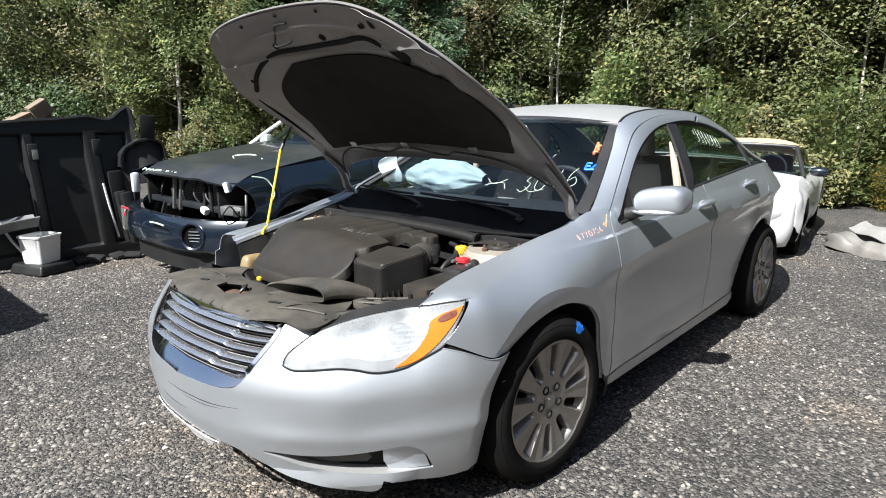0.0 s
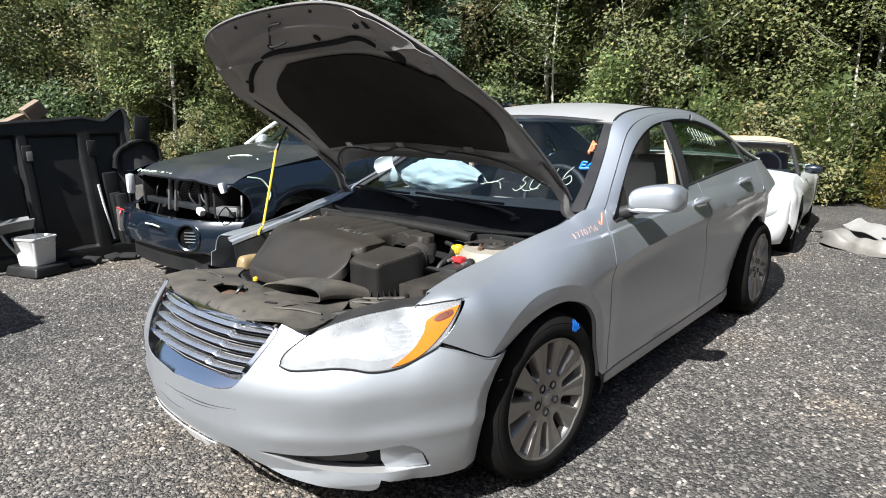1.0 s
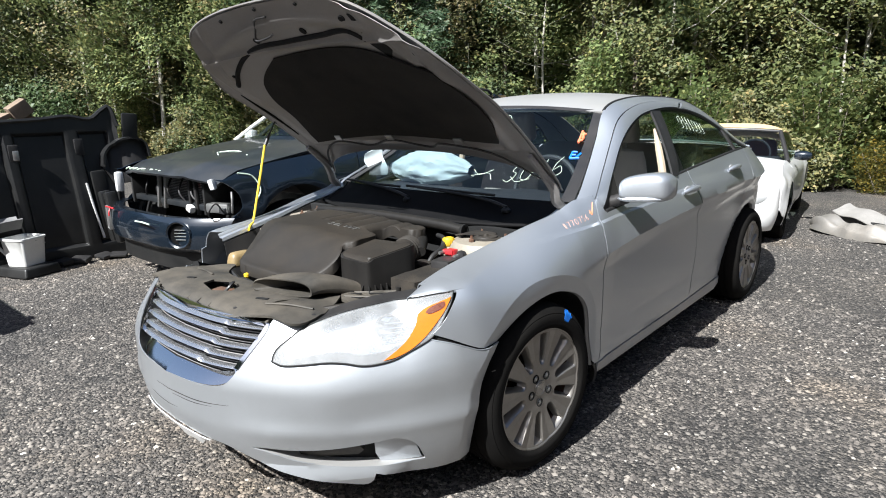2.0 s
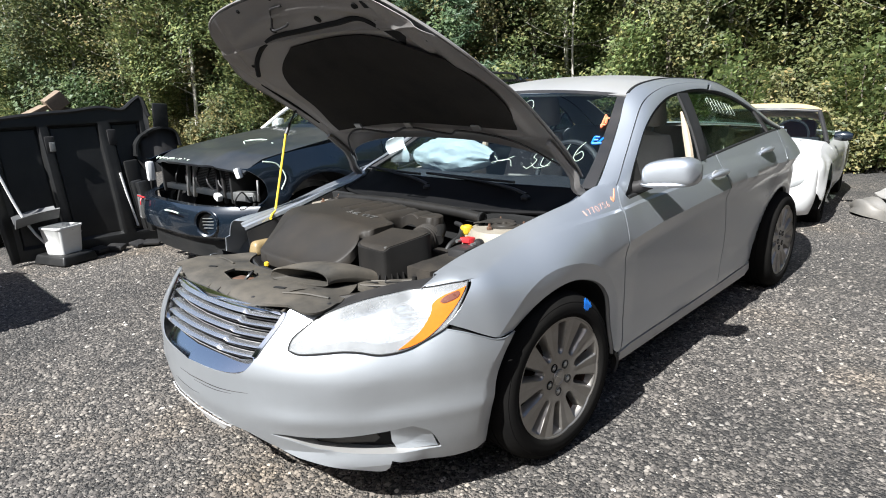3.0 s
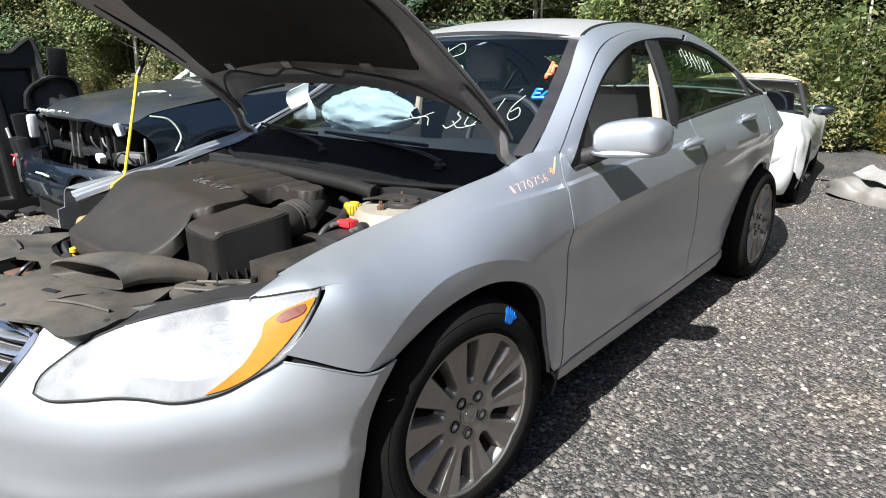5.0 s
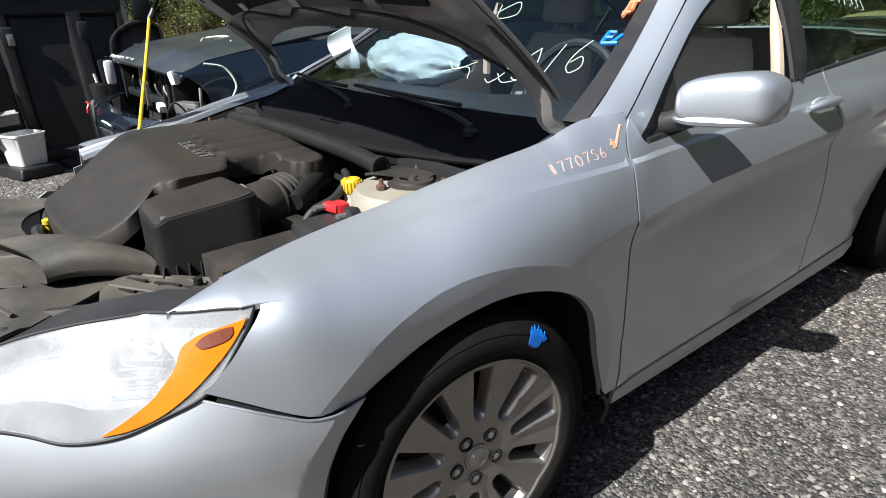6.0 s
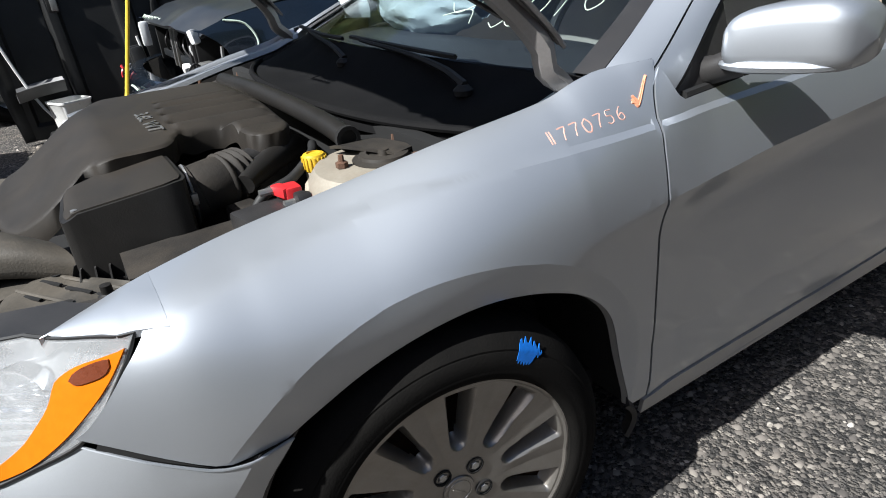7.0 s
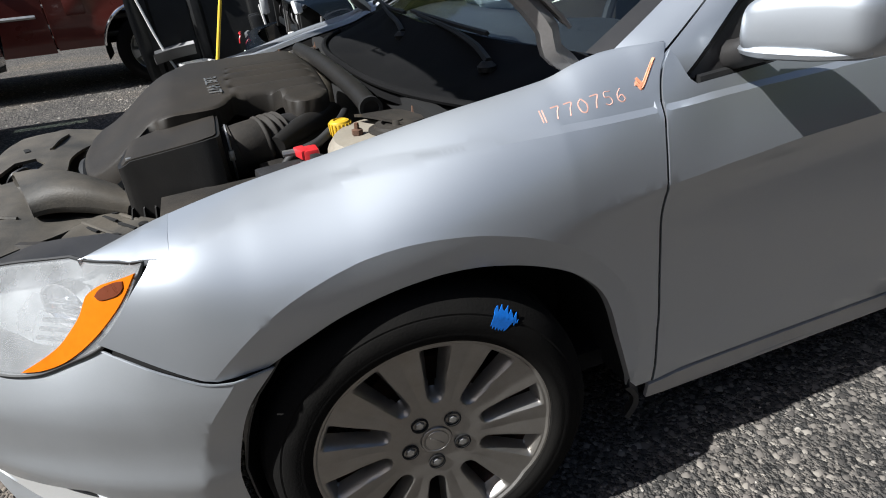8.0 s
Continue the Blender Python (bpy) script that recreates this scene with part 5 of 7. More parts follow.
shl = np.vstack([SH, (SH[1:-1] * (-1, 1))[::-1]])[::-1]


def shield_top(x, y):
    z = .752 + .016 * np.clip(1 - ((y + .76) / .14) ** 2, 0, 1) - .05 * np.clip((-.86 - y) / .07, 0, 1) ** 2 - .03 * np.clip((np.abs(x) - .38) / .18, 0, 1) ** 2
    return np.stack([x, y, z + .004 * np.exp(-((y + .70 + .06 * np.abs(x)) / .012) ** 2)], -1)


ss = part("sight_shield", panel("sight_shield", shl, shield_top, .02, .008, [[(-.13, -.80), (-.02, -.825), (.06, -.79), (.03, -.735), (-.07, -.715), (-.14, -.75)]]), shield_m, car, "dusty black radiator shield with a latch opening")
part("hood_latch", block((.09, .05, .06), (-.03, -.77, .725), .01, turn=(0, 0, 12)), iron, car)
part("latch_loop", tube("latch_loop", [(.0, -.80, .74), (.02, -.77, .775), (.0, -.745, .78), (-.02, -.76, .75)], .006, 6, 14), black, car)
for x in np.linspace(-.38, .38, 11):
    y = -.905 + .30 * x * x
    part("shield_tab", block((.012, .035, .012), (x, y + .012, .7405 - .02 * abs(x)), .002, turn=(28, 0, 0)), shield_m, ss)
for k, x in enumerate(np.linspace(-.34, .40, 9)):
    part("shield_slit", block((.006, .030, .004), (x, -.892 + .30 * x * x, .7385 - .02 * abs(x)), .001, turn=(34, 0, 8 * math.sin(5 * k))), gap_shade_m, ss)
for x0, y0, x1, y1 in ((.30, -.80, .47, -.73), (.30, -.80, .34, -.70), (-.36, -.70, -.20, -.72), (.16, -.69, .30, -.66)):
    part("shield_ridge", tube("shield_ridge", [shield_top(x0, y0) + (0, 0, .002), shield_top((x0 + x1) / 2, (y0 + y1) / 2) + (0, 0, .005), shield_top(x1, y1) + (0, 0, .002)], .0045, 6, 10), shield_m, ss)
for x, y, w in ((.24, -.775, .05), (-.24, -.79, .04), (.10, -.70, .03)):
    part("shield_slot", block((w, .014, .004), (x, y, float(shield_top(x, y)[2]) + .001), .001, turn=(0, 0, 18)), gap_shade_m, ss)
for x, y in ((-.42, -.76), (-.28, -.85), (.22, -.865), (.40, -.74), (.49, -.745), (.44, -.80)):
    part("push_rivet", lathe("push_rivet", [(.011, 0), (.011, .004), (.006, .006), (0, .006)], 14, at=(x, y, .752)), black, ss)
PLATE = [(.345, -.520), (.42, -.475), (.49, -.425), (.565, -.372), (.610, -.385), (.612, -.430), (.56, -.520), (.512, -.60), (.44, -.585), (.375, -.535)]
PLATE_Z = lambda x, y: .757 + .03 * (x - .45) + .004 * np.sin(40 * (x + y))
plate = part("side_shield", solid("side_shield", PLATE, PLATE_Z, .010, .015), shield_m, car, "dusty black plate with slots beside the lamp")
for x, y, w, a in ((.43, -.515, .05, 35), (.505, -.475, .06, 35), (.47, -.545, .045, 35), (.545, -.44, .045, 35)):
    part("shield_slot", block((w, .007, .004), (x, y, float(PLATE_Z(x, y)) + .001), .001, turn=(0, 0, a)), gap_shade_m, plate)
for x, y in ((.545, -.495), (.40, -.505), (.585, -.405)):
    part("plate_hole", lathe("plate_hole", [(.010, 0), (.010, .002), (0, .002)], 12, at=(x, y, float(PLATE_Z(x, y)))), gap_shade_m, plate)
for (x0, y0), (x1, y1) in (((.36, -.53), (.54, -.41)), ((.43, -.565), (.58, -.46))):
    part("plate_ridge", tube("plate_ridge", [(x0 + (x1 - x0) * k, y0 + (y1 - y0) * k, float(PLATE_Z(x0 + (x1 - x0) * k, y0 + (y1 - y0) * k)) + .002) for k in (0, .5, 1)], .004, 6, 10), shield_m, plate)
part("lamp_bolt", lathe("lamp_bolt", [(.016, 0), (.016, .008), (.009, .012), (.009, .026), (0, .027)], 12, at=(.575, -.435, .763)), box_m, plate)
for s in (1,):
    part("lamp_bracket", tube("lamp_bracket", [(s * .46, -.68, .745), (s * .56, -.56, .762), (s * .65, -.42, .785)], .014, 6, 12), plastic, car)
    part("wiring_loom", tube("wiring_loom", [(s * .30, -.55, .70), (s * .42, -.50, .735), (s * .52, -.46, .74), (s * .60, -.38, .73)], .012, 8, 20), seal_m, car)
for k, (a, b) in enumerate((((.05, -.60), (.30, -.49)), ((-.30, -.58), (.06, -.62)), ((.26, -.53), (.50, -.40)), ((-.45, -.50), (-.2, -.6)))):
    part("engine_hose", tube("engine_hose", [(a[0], a[1], .68), ((a[0] + b[0]) / 2, (a[1] + b[1]) / 2 - .03, .735), (b[0], b[1], .70)], .016, 8, 18), seal_m, car)

# cowl and wipers
cw = []
for j in np.linspace(-1, 1, 33):
    b = ws[0][int(round((j + 1) / 2 * 24))]
    y0 = .105 + .15 * j * j * abs(j)
    dip = .03 * math.exp(-(j / .7) ** 4)
    cw.append([(.70 * j, y0, .885), (.70 * j, y0 + .004, .912), (.70 * j, y0 + .03, .918), (.715 * j, y0 * .6 + b[1] * .4, .935 - dip), (.73 * j, y0 * .25 + b[1] * .75, .962 - dip), (.74 * j, b[1] - .012, b[2] - .012), (.745 * j, b[1] + .004, b[2] + .002)])
part("cowl", sheet("cowl", np.array(cw), .006), cowl_m, car, "black plastic wiper cowl")
part("cowl_seal", tube("cowl_seal", [(.71 * j, .105 + .15 * j * j * abs(j), .918) for j in np.linspace(-1, 1, 40)], .009, 8), cowl_m, car, "rubber hood seal")
for x0, x1, y1 in ((.50, -.10, .12), (-.12, -.62, .30)):
    pts = [(x0, .33, .965), (x0 - .1, .345, .985), ((x0 + x1) / 2, .36, 1.002), (x1, .375 + .1 * x1 * x1, 1.012)]
    wp = part("wiper", tube("wiper", pts, [.010, .007, .005], 6, 20), seal_m, car, "black wiper arm and blade")
    part("wiper_blade", tube("wiper_blade", [(x0 - .10, .375, 1.008), ((x0 + x1) / 2, .375, 1.010), (x1 - .08, .385 + .1 * x1 * x1, 1.014)], .007, 5, 20), seal_m, wp)
    part("wiper_pivot", lathe("wiper_pivot", [(.020, 0), (.022, .012), (.012, .022), (0, .022)], 16, at=(x0, .325, .945)), seal_m, wp)
# yellow cord from the hood to the inner fender
cord = thing("yellow_cord", "yellow elastic cord with a black hook, hooked to the raised hood", "strap")
ct = np.array((-.712, -.045, 1.335))
part("cord", tube("cord", [(-.702, -.109, 1.247), (-.702, -.135, 1.15), (-.700, -.175, 1.01), (-.698, -.214, .875)], .0062, 8, 20), strap_m, cord)
part("cord_tail", tube("cord_tail", [(-.698, -.214, .875), (-.690, -.225, .858), (-.66, -.26, .848), (-.596, -.309, .842)], .0065, 8, 14), strap_m, cord)
part("hook", tube("hook", [tuple(ct + (-.012, .03, .012)), tuple(ct + (.0, .012, .02)), tuple(ct + (.004, -.01, -.01)), (-.709, -.074, 1.295), (-.702, -.109, 1.240)], [.0035, .004, .004, .009, .010], 8, 24), black, cord, "black hook")

# ---- cabin ----
dash = np.array([[(.70 * j, .52 + .36 * k - .16 * (1 - j * j) * (1 - k), .955 + .025 * math.sin(math.pi * k) - .25 * max(0, k - .8) / .2 + .02 * math.exp(-((j - .5) / .25) ** 2)) for k in np.linspace(0, 1, 9)] for j in np.linspace(-1, 1, 21)])
part("dashboard", sheet("dashboard", dash, .02), dash_m, car, "dark vinyl dashboard")
part("cabin_floor", block((1.5, 2.4, .04), (0, 1.75, .34), .01), dash_m, car)
stw = [(.37 + .185 * math.cos(a), .86 + .10 * math.sin(a) * .5, .98 + .165 * math.sin(a)) for a in np.linspace(0, 2 * math.pi, 40)]
part("steering_wheel", tube("steering_wheel", stw, .015, 8), dash_m, car)


def seat(x, y, wide=.25):
    s0 = part("seat", block((wide * 2, .52, .16), (x, y, .58), .05, (.95, .95), 3), leather, car, "grey-beige leather seat")
    g = np.array([[(x + wide * .98 * math.sin(w) * (1 - .05 * k - .22 * k ** 6), y + .30 + .17 * k + .065 * math.cos(w) * (1 - .3 * k), .60 + .53 * k) for w in np.linspace(0, 2 * math.pi, 25)] for k in np.linspace(0, 1, 10)])
    cap = np.array([g[-1] * (1 - t) + (np.array((x, y + .47, 1.13)) + (0, 0, .035 * math.sin(t * math.pi / 2))) * t for t in np.linspace(0.0, 1, 4)[1:]])
    part("seat_back", sheet("seat_back", np.vstack([g, cap])), leather, s0)
    hr_ = block((.27, .12, .20), (x, y + .50, 1.275), .05, (.85, .8), 3)
    part("head_rest", hr_, leather, s0)
    for d in (-.06, .06):
        part("head_rest_post", tube("head_rest_post", [(x + d, y + .48, 1.12), (x + d, y + .50, 1.20)], .007, 6), steel, s0)


seat(.37, 1.20)
seat(-.37, 1.20)
rs = part("rear_bench", block((1.25, .5, .18), (0, 2.05, .58), .05), leather, car)
part("rear_backrest", block((1.25, .16, .56), (0, 2.42, .86), .06, turn=(-18, 0, 0)), leather, rs)
part("parcel_shelf", block((1.2, .45, .03), (0, 2.78, 1.06), .01), dash_m, car)
for s in (1, -1):
    part("pillar_trim", tube("pillar_trim", [(s * .745, 1.525, .93), (s * .73, 1.515, 1.05), (s * .70, 1.52, 1.17), (s * .67, 1.53, 1.27)], [.022, .022, .020, .010], 8, 12), trim_beige, car, "beige inner pillar trim")
    part("door_card", panel("door_card", [(.62, .40), (.62, .93), (1.6, 1.0), (1.6, .40)], lambda y, z: np.stack([.80 + 0 * y, y, z], -1), .2, .03, mirror=s < 0, flip=True), leather, car)
# burst airbags
bag = []
for k in np.linspace(0, 1, 44):
    w0 = math.sin(math.pi * min(max(k, .03), .97)) ** .5
    ring_ = []
    for w in np.linspace(0, 2 * math.pi, 61):
        d = Vector((3.1 * k, math.cos(w) * 1.4, math.sin(w) * 1.4))
        r = w0 * (1 + .30 * noise.noise(d * 1.5) + .10 * abs(noise.noise(d * 3.4)) - .10 * abs(noise.noise(d * 6.5)))
        ring_.append((-.66 + .58 * k, .76 + .05 * k + .11 * math.cos(w) * r, 1.055 + .105 * math.sin(w) * r))
    bag.append(ring_)
part("airbag", sheet("airbag", np.array(bag)), bag_m, car, "crumpled white deployed passenger airbag")

cur = np.array([[(-.735 + .10 * a + .015 * math.sin(7 * b), .62 + .06 * a - .03 * b, 1.02 + .13 * b + .05 * a * b) for b in np.linspace(0, 1, 8)] for a in np.linspace(0, 1, 6)])
part("side_airbag", sheet("side_airbag", cur, .004), bag_m, car, "white side airbag hanging beside the far pillar")

# ---- paint-pen marks ----
def pen(name, strokes, fn, material, r=.004, label=""):
    bm_v, bm_f = [], []
    for st in strokes:
        p = np.array([fn(a, b) for a, b in spl(st, 14 * (len(st) - 1))])
        me = tube(name, p, r, 5)
        o = len(bm_v)
        bm_v += [tuple(v.co) for v in me.vertices]
        bm_f += [tuple(o + i for i in q.vertices) for q in me.polygons]
        bpy.data.meshes.remove(me)
    return part(name, mesh_of(name, bm_v, bm_f), material, car, label)


def on_shield(a, b):
    """A place on the windscreen: a across from the middle, b up, both in parts of its size."""
    r, c = b * 15, (a + 1) * 12
    i, j = min(int(r), 14), min(int(c), 23)
    fr, fc = r - i, c - j
    return (ws[i][j] * (1 - fr) * (1 - fc) + ws[i + 1][j] * fr * (1 - fc) + ws[i][j + 1] * (1 - fr) * fc + ws[i + 1][j + 1] * fr * fc) + (0, -.006, .006)


def digit(d, x, y, w, h):
    S = {"0": [[(.5, 1), (.05, .6), (.2, .05), (.7, .0), (.95, .5), (.5, 1)]], "1": [[(.5, 1), (.45, .5), (.5, 0)]], "6": [[(.6, 1), (.15, .6), (.1, .2), (.5, .0), (.9, .2), (.6, .5), (.15, .3)]],
         "2": [[(.05, .8), (.5, 1), (.9, .75), (.5, .3), (.05, .0), (.5, .08), (.95, .0)]], "7": [[(.05, .95), (.9, 1.0), (.6, .5), (.4, 0)]], "5": [[(.9, 1), (.2, .95), (.15, .6), (.7, .55), (.85, .2), (.4, 0), (.05, .1)]],
         "3": [[(.05, .95), (.6, 1), (.35, .62), (.85, .45), (.5, .0), (.0, .1)]], "I": [[(.3, .0), (.3, 1)], [(.6, 0), (.6, 1)]], "T": [[(.0, .95), (1, 1)], [(.5, 1), (.45, 0)]]}[d]
    return [[(x + w * a, y + h * b) for a, b in s] for s in S]


pen("windscreen_number", [s for k, d in enumerate("3016") for s in digit(d, .485 + .098 * k, .16 + .035 * k, .075, .20)], on_shield, white_ink, .0013, "hand-painted white year on the windscreen")
for scrawl in ([[(.04, .80), (.13, .88), (.20, .80), (.12, .76), (.02, .84)], [(.17, .60), (.27, .68), (.32, .60), (.22, .57), (.16, .66)], [(.20, .27), (.28, .22), (.36, .28)], [(.22, .20), (.34, .24), (.40, .17)], [(.52, .22), (.58, .17), (.66, .21)]]):
    pen("windscreen_mark", [scrawl], on_shield, white_ink, .0012, "white looping scrawl")
pen("windscreen_tag", [[(.875, .64), (.91, .65)], [(.88, .70), (.925, .72)], [(.885, .62), (.89, .75)], [(.91, .66), (.905, .73)]], on_shield, orange_ink, .006, "orange hand-painted mark")
pen("windscreen_tag", [[(.865, .45), (.87, .52)], [(.87, .52), (.905, .52)], [(.87, .485), (.90, .49)], [(.905, .46), (.93, .51)], [(.865, .45), (.93, .46)]], on_shield, blue_ink, .006, "blue hand-painted mark")


def on_fender(a, b):
    return side(a, b, .0027)


fz = [s for k, d in enumerate("I770756") for s in digit(d, .272 + .0250 * k, .862 + .0025 * k, .017, .020)]
pen("fender_number", fz, on_fender, faded_ink, .0021, "faded orange hand-painted stock number")
pen("fender_tick", [[(.466, .905), (.474, .893), (.512, .945)], [(.463, .900), (.476, .898), (.505, .935)], [(.468, .91), (.476, .90)]], on_fender, tick_ink, .0040, "orange hand-painted tick")


def on_rear_window(a, b):
    y = 1.80 + .40 * a
    lo, hi = side(y, float(side_zt(y))), wl_[int(np.argmin(abs(wl_[:, 1] - y)))]
    return lo * (1 - b) + hi * b + np.array((.012, 0, 0))


pen("window_scrawl", [[(.02 + .12 * k, .78 - .02 * k), (.08 + .12 * k, .90 - .02 * k), (.09 + .12 * k, .70 - .02 * k), (.03 + .12 * k, .66 - .02 * k)] for k in range(7)], on_rear_window, white_ink, .0007, "illegible white scrawl on the glass")


# ---- ground ----
def ground_z(x, y):
    x, y = np.asarray(x, float), np.asarray(y, float)
    d = np.hypot(x, y - 1)
    near = .012 * np.sin(1.9 * x + .7) * np.cos(1.3 * y) * np.clip((np.abs(x) - 1.2) / .6, 0, 1)
    return near - .022 * np.maximum(0, y - 3.2) * np.clip(14 / (d + .1), 0, 1) + 0 * x


gm, gn, gl_, gb = nodes("gravel_ground")
tc = gn.new("ShaderNodeTexCoord")
v1, v2 = gn.new("ShaderNodeTexVoronoi"), gn.new("ShaderNodeTexVoronoi")
for v, sc in ((v1, 78), (v2, 170)):
    v.inputs["Scale"].default_value = sc
    v.inputs["Randomness"].default_value = 1.0
    gl_.new(tc.outputs["Object"], v.inputs["Vector"])
patch = noise_tex(gn, gl_, .55, 6, .65)
stone = ramp(gn, gl_, v1.outputs["Color"], [(0.0, (.010, .010, .010)), (.35, (.060, .058, .056)), (.75, (.150, .137, .124)), (1.0, (.36, .335, .30))])
dust = ramp(gn, gl_, patch.outputs["Fac"], [(.36, (.60, .60, .60)), (.52, (.98, .95, .91)), (.68, (1.38, 1.22, 1.02))])
mu = gn.new("ShaderNodeMix")
mu.data_type, mu.blend_type = "RGBA", "MULTIPLY"
mu.inputs[0].default_value = 1
gl_.new(stone.outputs["Color"], mu.inputs[6])
gl_.new(dust.outputs["Color"], mu.inputs[7])
gl_.new(mu.outputs[2], gb.inputs["Base Color"])
gb.inputs["Roughness"].default_value = .88
hadd = gn.new("ShaderNodeMath")
hadd.operation = "MULTIPLY_ADD"
hadd.inputs[1].default_value = .45
gl_.new(v2.outputs["Distance"], hadd.inputs[0])
gl_.new(v1.outputs["Distance"], hadd.inputs[2])
gbp = gn.new("ShaderNodeBump")
gbp.inputs["Strength"].default_value, gbp.inputs["Distance"].default_value, gbp.invert = 1.0, .02, True
gl_.new(hadd.outputs[0], gbp.inputs["Height"])
gl_.new(gbp.outputs[0], gb.inputs["Normal"])
ax = np.r_[-900, -300, -100, -50, -30, np.arange(-20, 20.1, .5), 30, 50, 100, 300, 900]
gg = np.array([[(x, y + 2, float(ground_z(x, y + 2))) for y in ax] for x in ax])
gr = part("ground", sheet("ground", gg, flip=False), gm)
tagged(gr, "dark grey gravel yard with paler stones", "ground", kind="structure")

# loose stones
sm, snn, sl_, sb = nodes("loose_stone")
geo = snn.new("ShaderNodeNewGeometry")
sr = ramp(snn, sl_, geo.outputs["Random Per Island"], [(0.0, (.032, .030, .029)), (.40, (.104, .095, .088)), (.80, (.184, .168, .152)), (.975, (.265, .245, .22)), (1.0, (.52, .50, .46))])
spatch = noise_tex(snn, sl_, .55, 6, .65)
sdust = ramp(snn, sl_, spatch.outputs["Fac"], [(.36, (.62, .62, .62)), (.52, (1.0, .97, .93)), (.68, (1.35, 1.2, 1.02))])
smu = snn.new("ShaderNodeMix")
smu.data_type, smu.blend_type = "RGBA", "MULTIPLY"
smu.inputs[0].default_value = 1
sl_.new(sr.outputs["Color"], smu.inputs[6])
sl_.new(sdust.outputs["Color"], smu.inputs[7])
sl_.new(smu.outputs[2], sb.inputs["Base Color"])
sb.inputs["Roughness"].default_value = .85


def stones(name, n, box, r0, r1, seed, label):
    g = np.random.default_rng(seed)
    ico = np.array([(0, 0, 1), (1, 0, .1), (.2, 1, 0), (-.9, .35, .1), (-.5, -.9, -.05), (.55, -.8, .05)]) - (0, 0, .12)
    fc = np.array([(0, 1, 2), (0, 2, 3), (0, 3, 4), (0, 4, 5), (0, 5, 1)])
    x, y = g.uniform(box[0], box[1], n), g.uniform(box[2], box[3], n)
    r = r0 + (r1 - r0) * g.random(n) ** 3
    a, sq = g.uniform(0, 2 * np.pi, n), g.uniform(.45, .8, n)
    v = ico[None] * (1 + g.uniform(-.28, .28, (n, 6, 1))) * r[:, None, None]
    c, s = np.cos(a)[:, None], np.sin(a)[:, None]
    v = np.stack([v[..., 0] * c - v[..., 1] * s * .8, v[..., 0] * s + v[..., 1] * c * .8, v[..., 2] * sq[:, None]], -1)
    v += np.stack([x, y, ground_z(x, y) + r * .12], -1)[:, None]
    f = (fc[None] + 6 * np.arange(n)[:, None, None]).reshape(-1, 3)
    me = bpy.data.meshes.new(name)
    me.vertices.add(n * 6)
    me.vertices.foreach_set("co", v.reshape(-1))
    me.loops.add(len(f) * 3)
    me.loops.foreach_set("vertex_index", f.reshape(-1).astype(np.int32))
    me.polygons.add(len(f))
    me.polygons.foreach_set("loop_start", np.arange(0, len(f) * 3, 3, dtype=np.int32))
    me.update(calc_edges=True)
    o = part(name, me, sm)
    tagged(o, label, "gravel", kind="stuff")
    return o


stones("gravel", 76000, (-4.0, 2.9, -2.0, 2.8), .0045, .0150, 3, "loose dark grey crushed stone")
stones("gravel", 15000, (-2.0, 3.8, 2.2, 7.5), .006, .018, 4, "loose dark grey crushed stone")
stones("gravel", 5000, (-7.5, -4.0, -3.0, 1.5), .008, .02, 5, "loose dark grey crushed stone")


# ---- woods ----
def leaf_mat(name, stops, rough=.55):
    m, n, l, b = nodes(name)
    g = n.new("ShaderNodeNewGeometry")
    r = ramp(n, l, g.outputs["Random Per Island"], stops)
    oi = n.new("ShaderNodeObjectInfo")
    hs_ = n.new("ShaderNodeHueSaturation")
    mr = n.new("ShaderNodeMapRange")
    mr.inputs[3].default_value, mr.inputs[4].default_value = .485, .515
    l.new(oi.outputs["Random"], mr.inputs[0])
    l.new(mr.outputs[0], hs_.inputs["Hue"])
    mv = n.new("ShaderNodeMapRange")
    mv.inputs[3].default_value, mv.inputs[4].default_value = .75, 1.25
    l.new(oi.outputs["Random"], mv.inputs[0])
    l.new(mv.outputs[0], hs_.inputs["Value"])
    l.new(r.outputs["Color"], hs_.inputs["Color"])
    l.new(hs_.outputs["Color"], b.inputs["Base Color"])
    b.inputs["Roughness"].default_value = rough
    tl, mx = n.new("ShaderNodeBsdfTranslucent"), n.new("ShaderNodeMixShader")
    l.new(hs_.outputs["Color"], tl.inputs["Color"])
    mx.inputs[0].default_value = .42
    l.new(b.outputs[0], mx.inputs[1])
    l.new(tl.outputs[0], mx.inputs[2])
    l.new(mx.outputs[0], n["Material Output"].inputs["Surface"])
    return m


leaf_green = leaf_mat("broad_leaf", [(0, (.085, .12, 0.045)), (.5, (.165, .205, 0.077)), (.85, (.26, .285, 0.109)), (1, (.40, .36, 0.141))])
leaf_mid = leaf_mat("inner_leaf", [(0, (.07, .10, 0.038)), (.6, (.145, .18, 0.070)), (1, (.26, .27, 0.109))])
leaf_dark = leaf_mat("deep_leaf", [(0, (.055, .09, 0.041)), (.6, (.11, .155, 0.070)), (1, (.19, .23, 0.102))])
leaf_olive = leaf_mat("olive_leaf", [(0, (.075, .09, 0.038)), (.5, (.15, .155, 0.064)), (.85, (.24, .22, 0.090)), (1, (.36, .27, 0.115))])
leaf_gold = leaf_mat("goldenrod", [(0, (.07, .085, 0.026)), (.5, (.16, .155, 0.045)), (.85, (.29, .225, 0.045)), (1, (.42, .27, 0.045))])
leaf_pine = leaf_mat("pine_needles", [(0, (.06, .12, .065)), (.6, (.12, .20, .11)), (1, (.20, .28, .16))], .5)
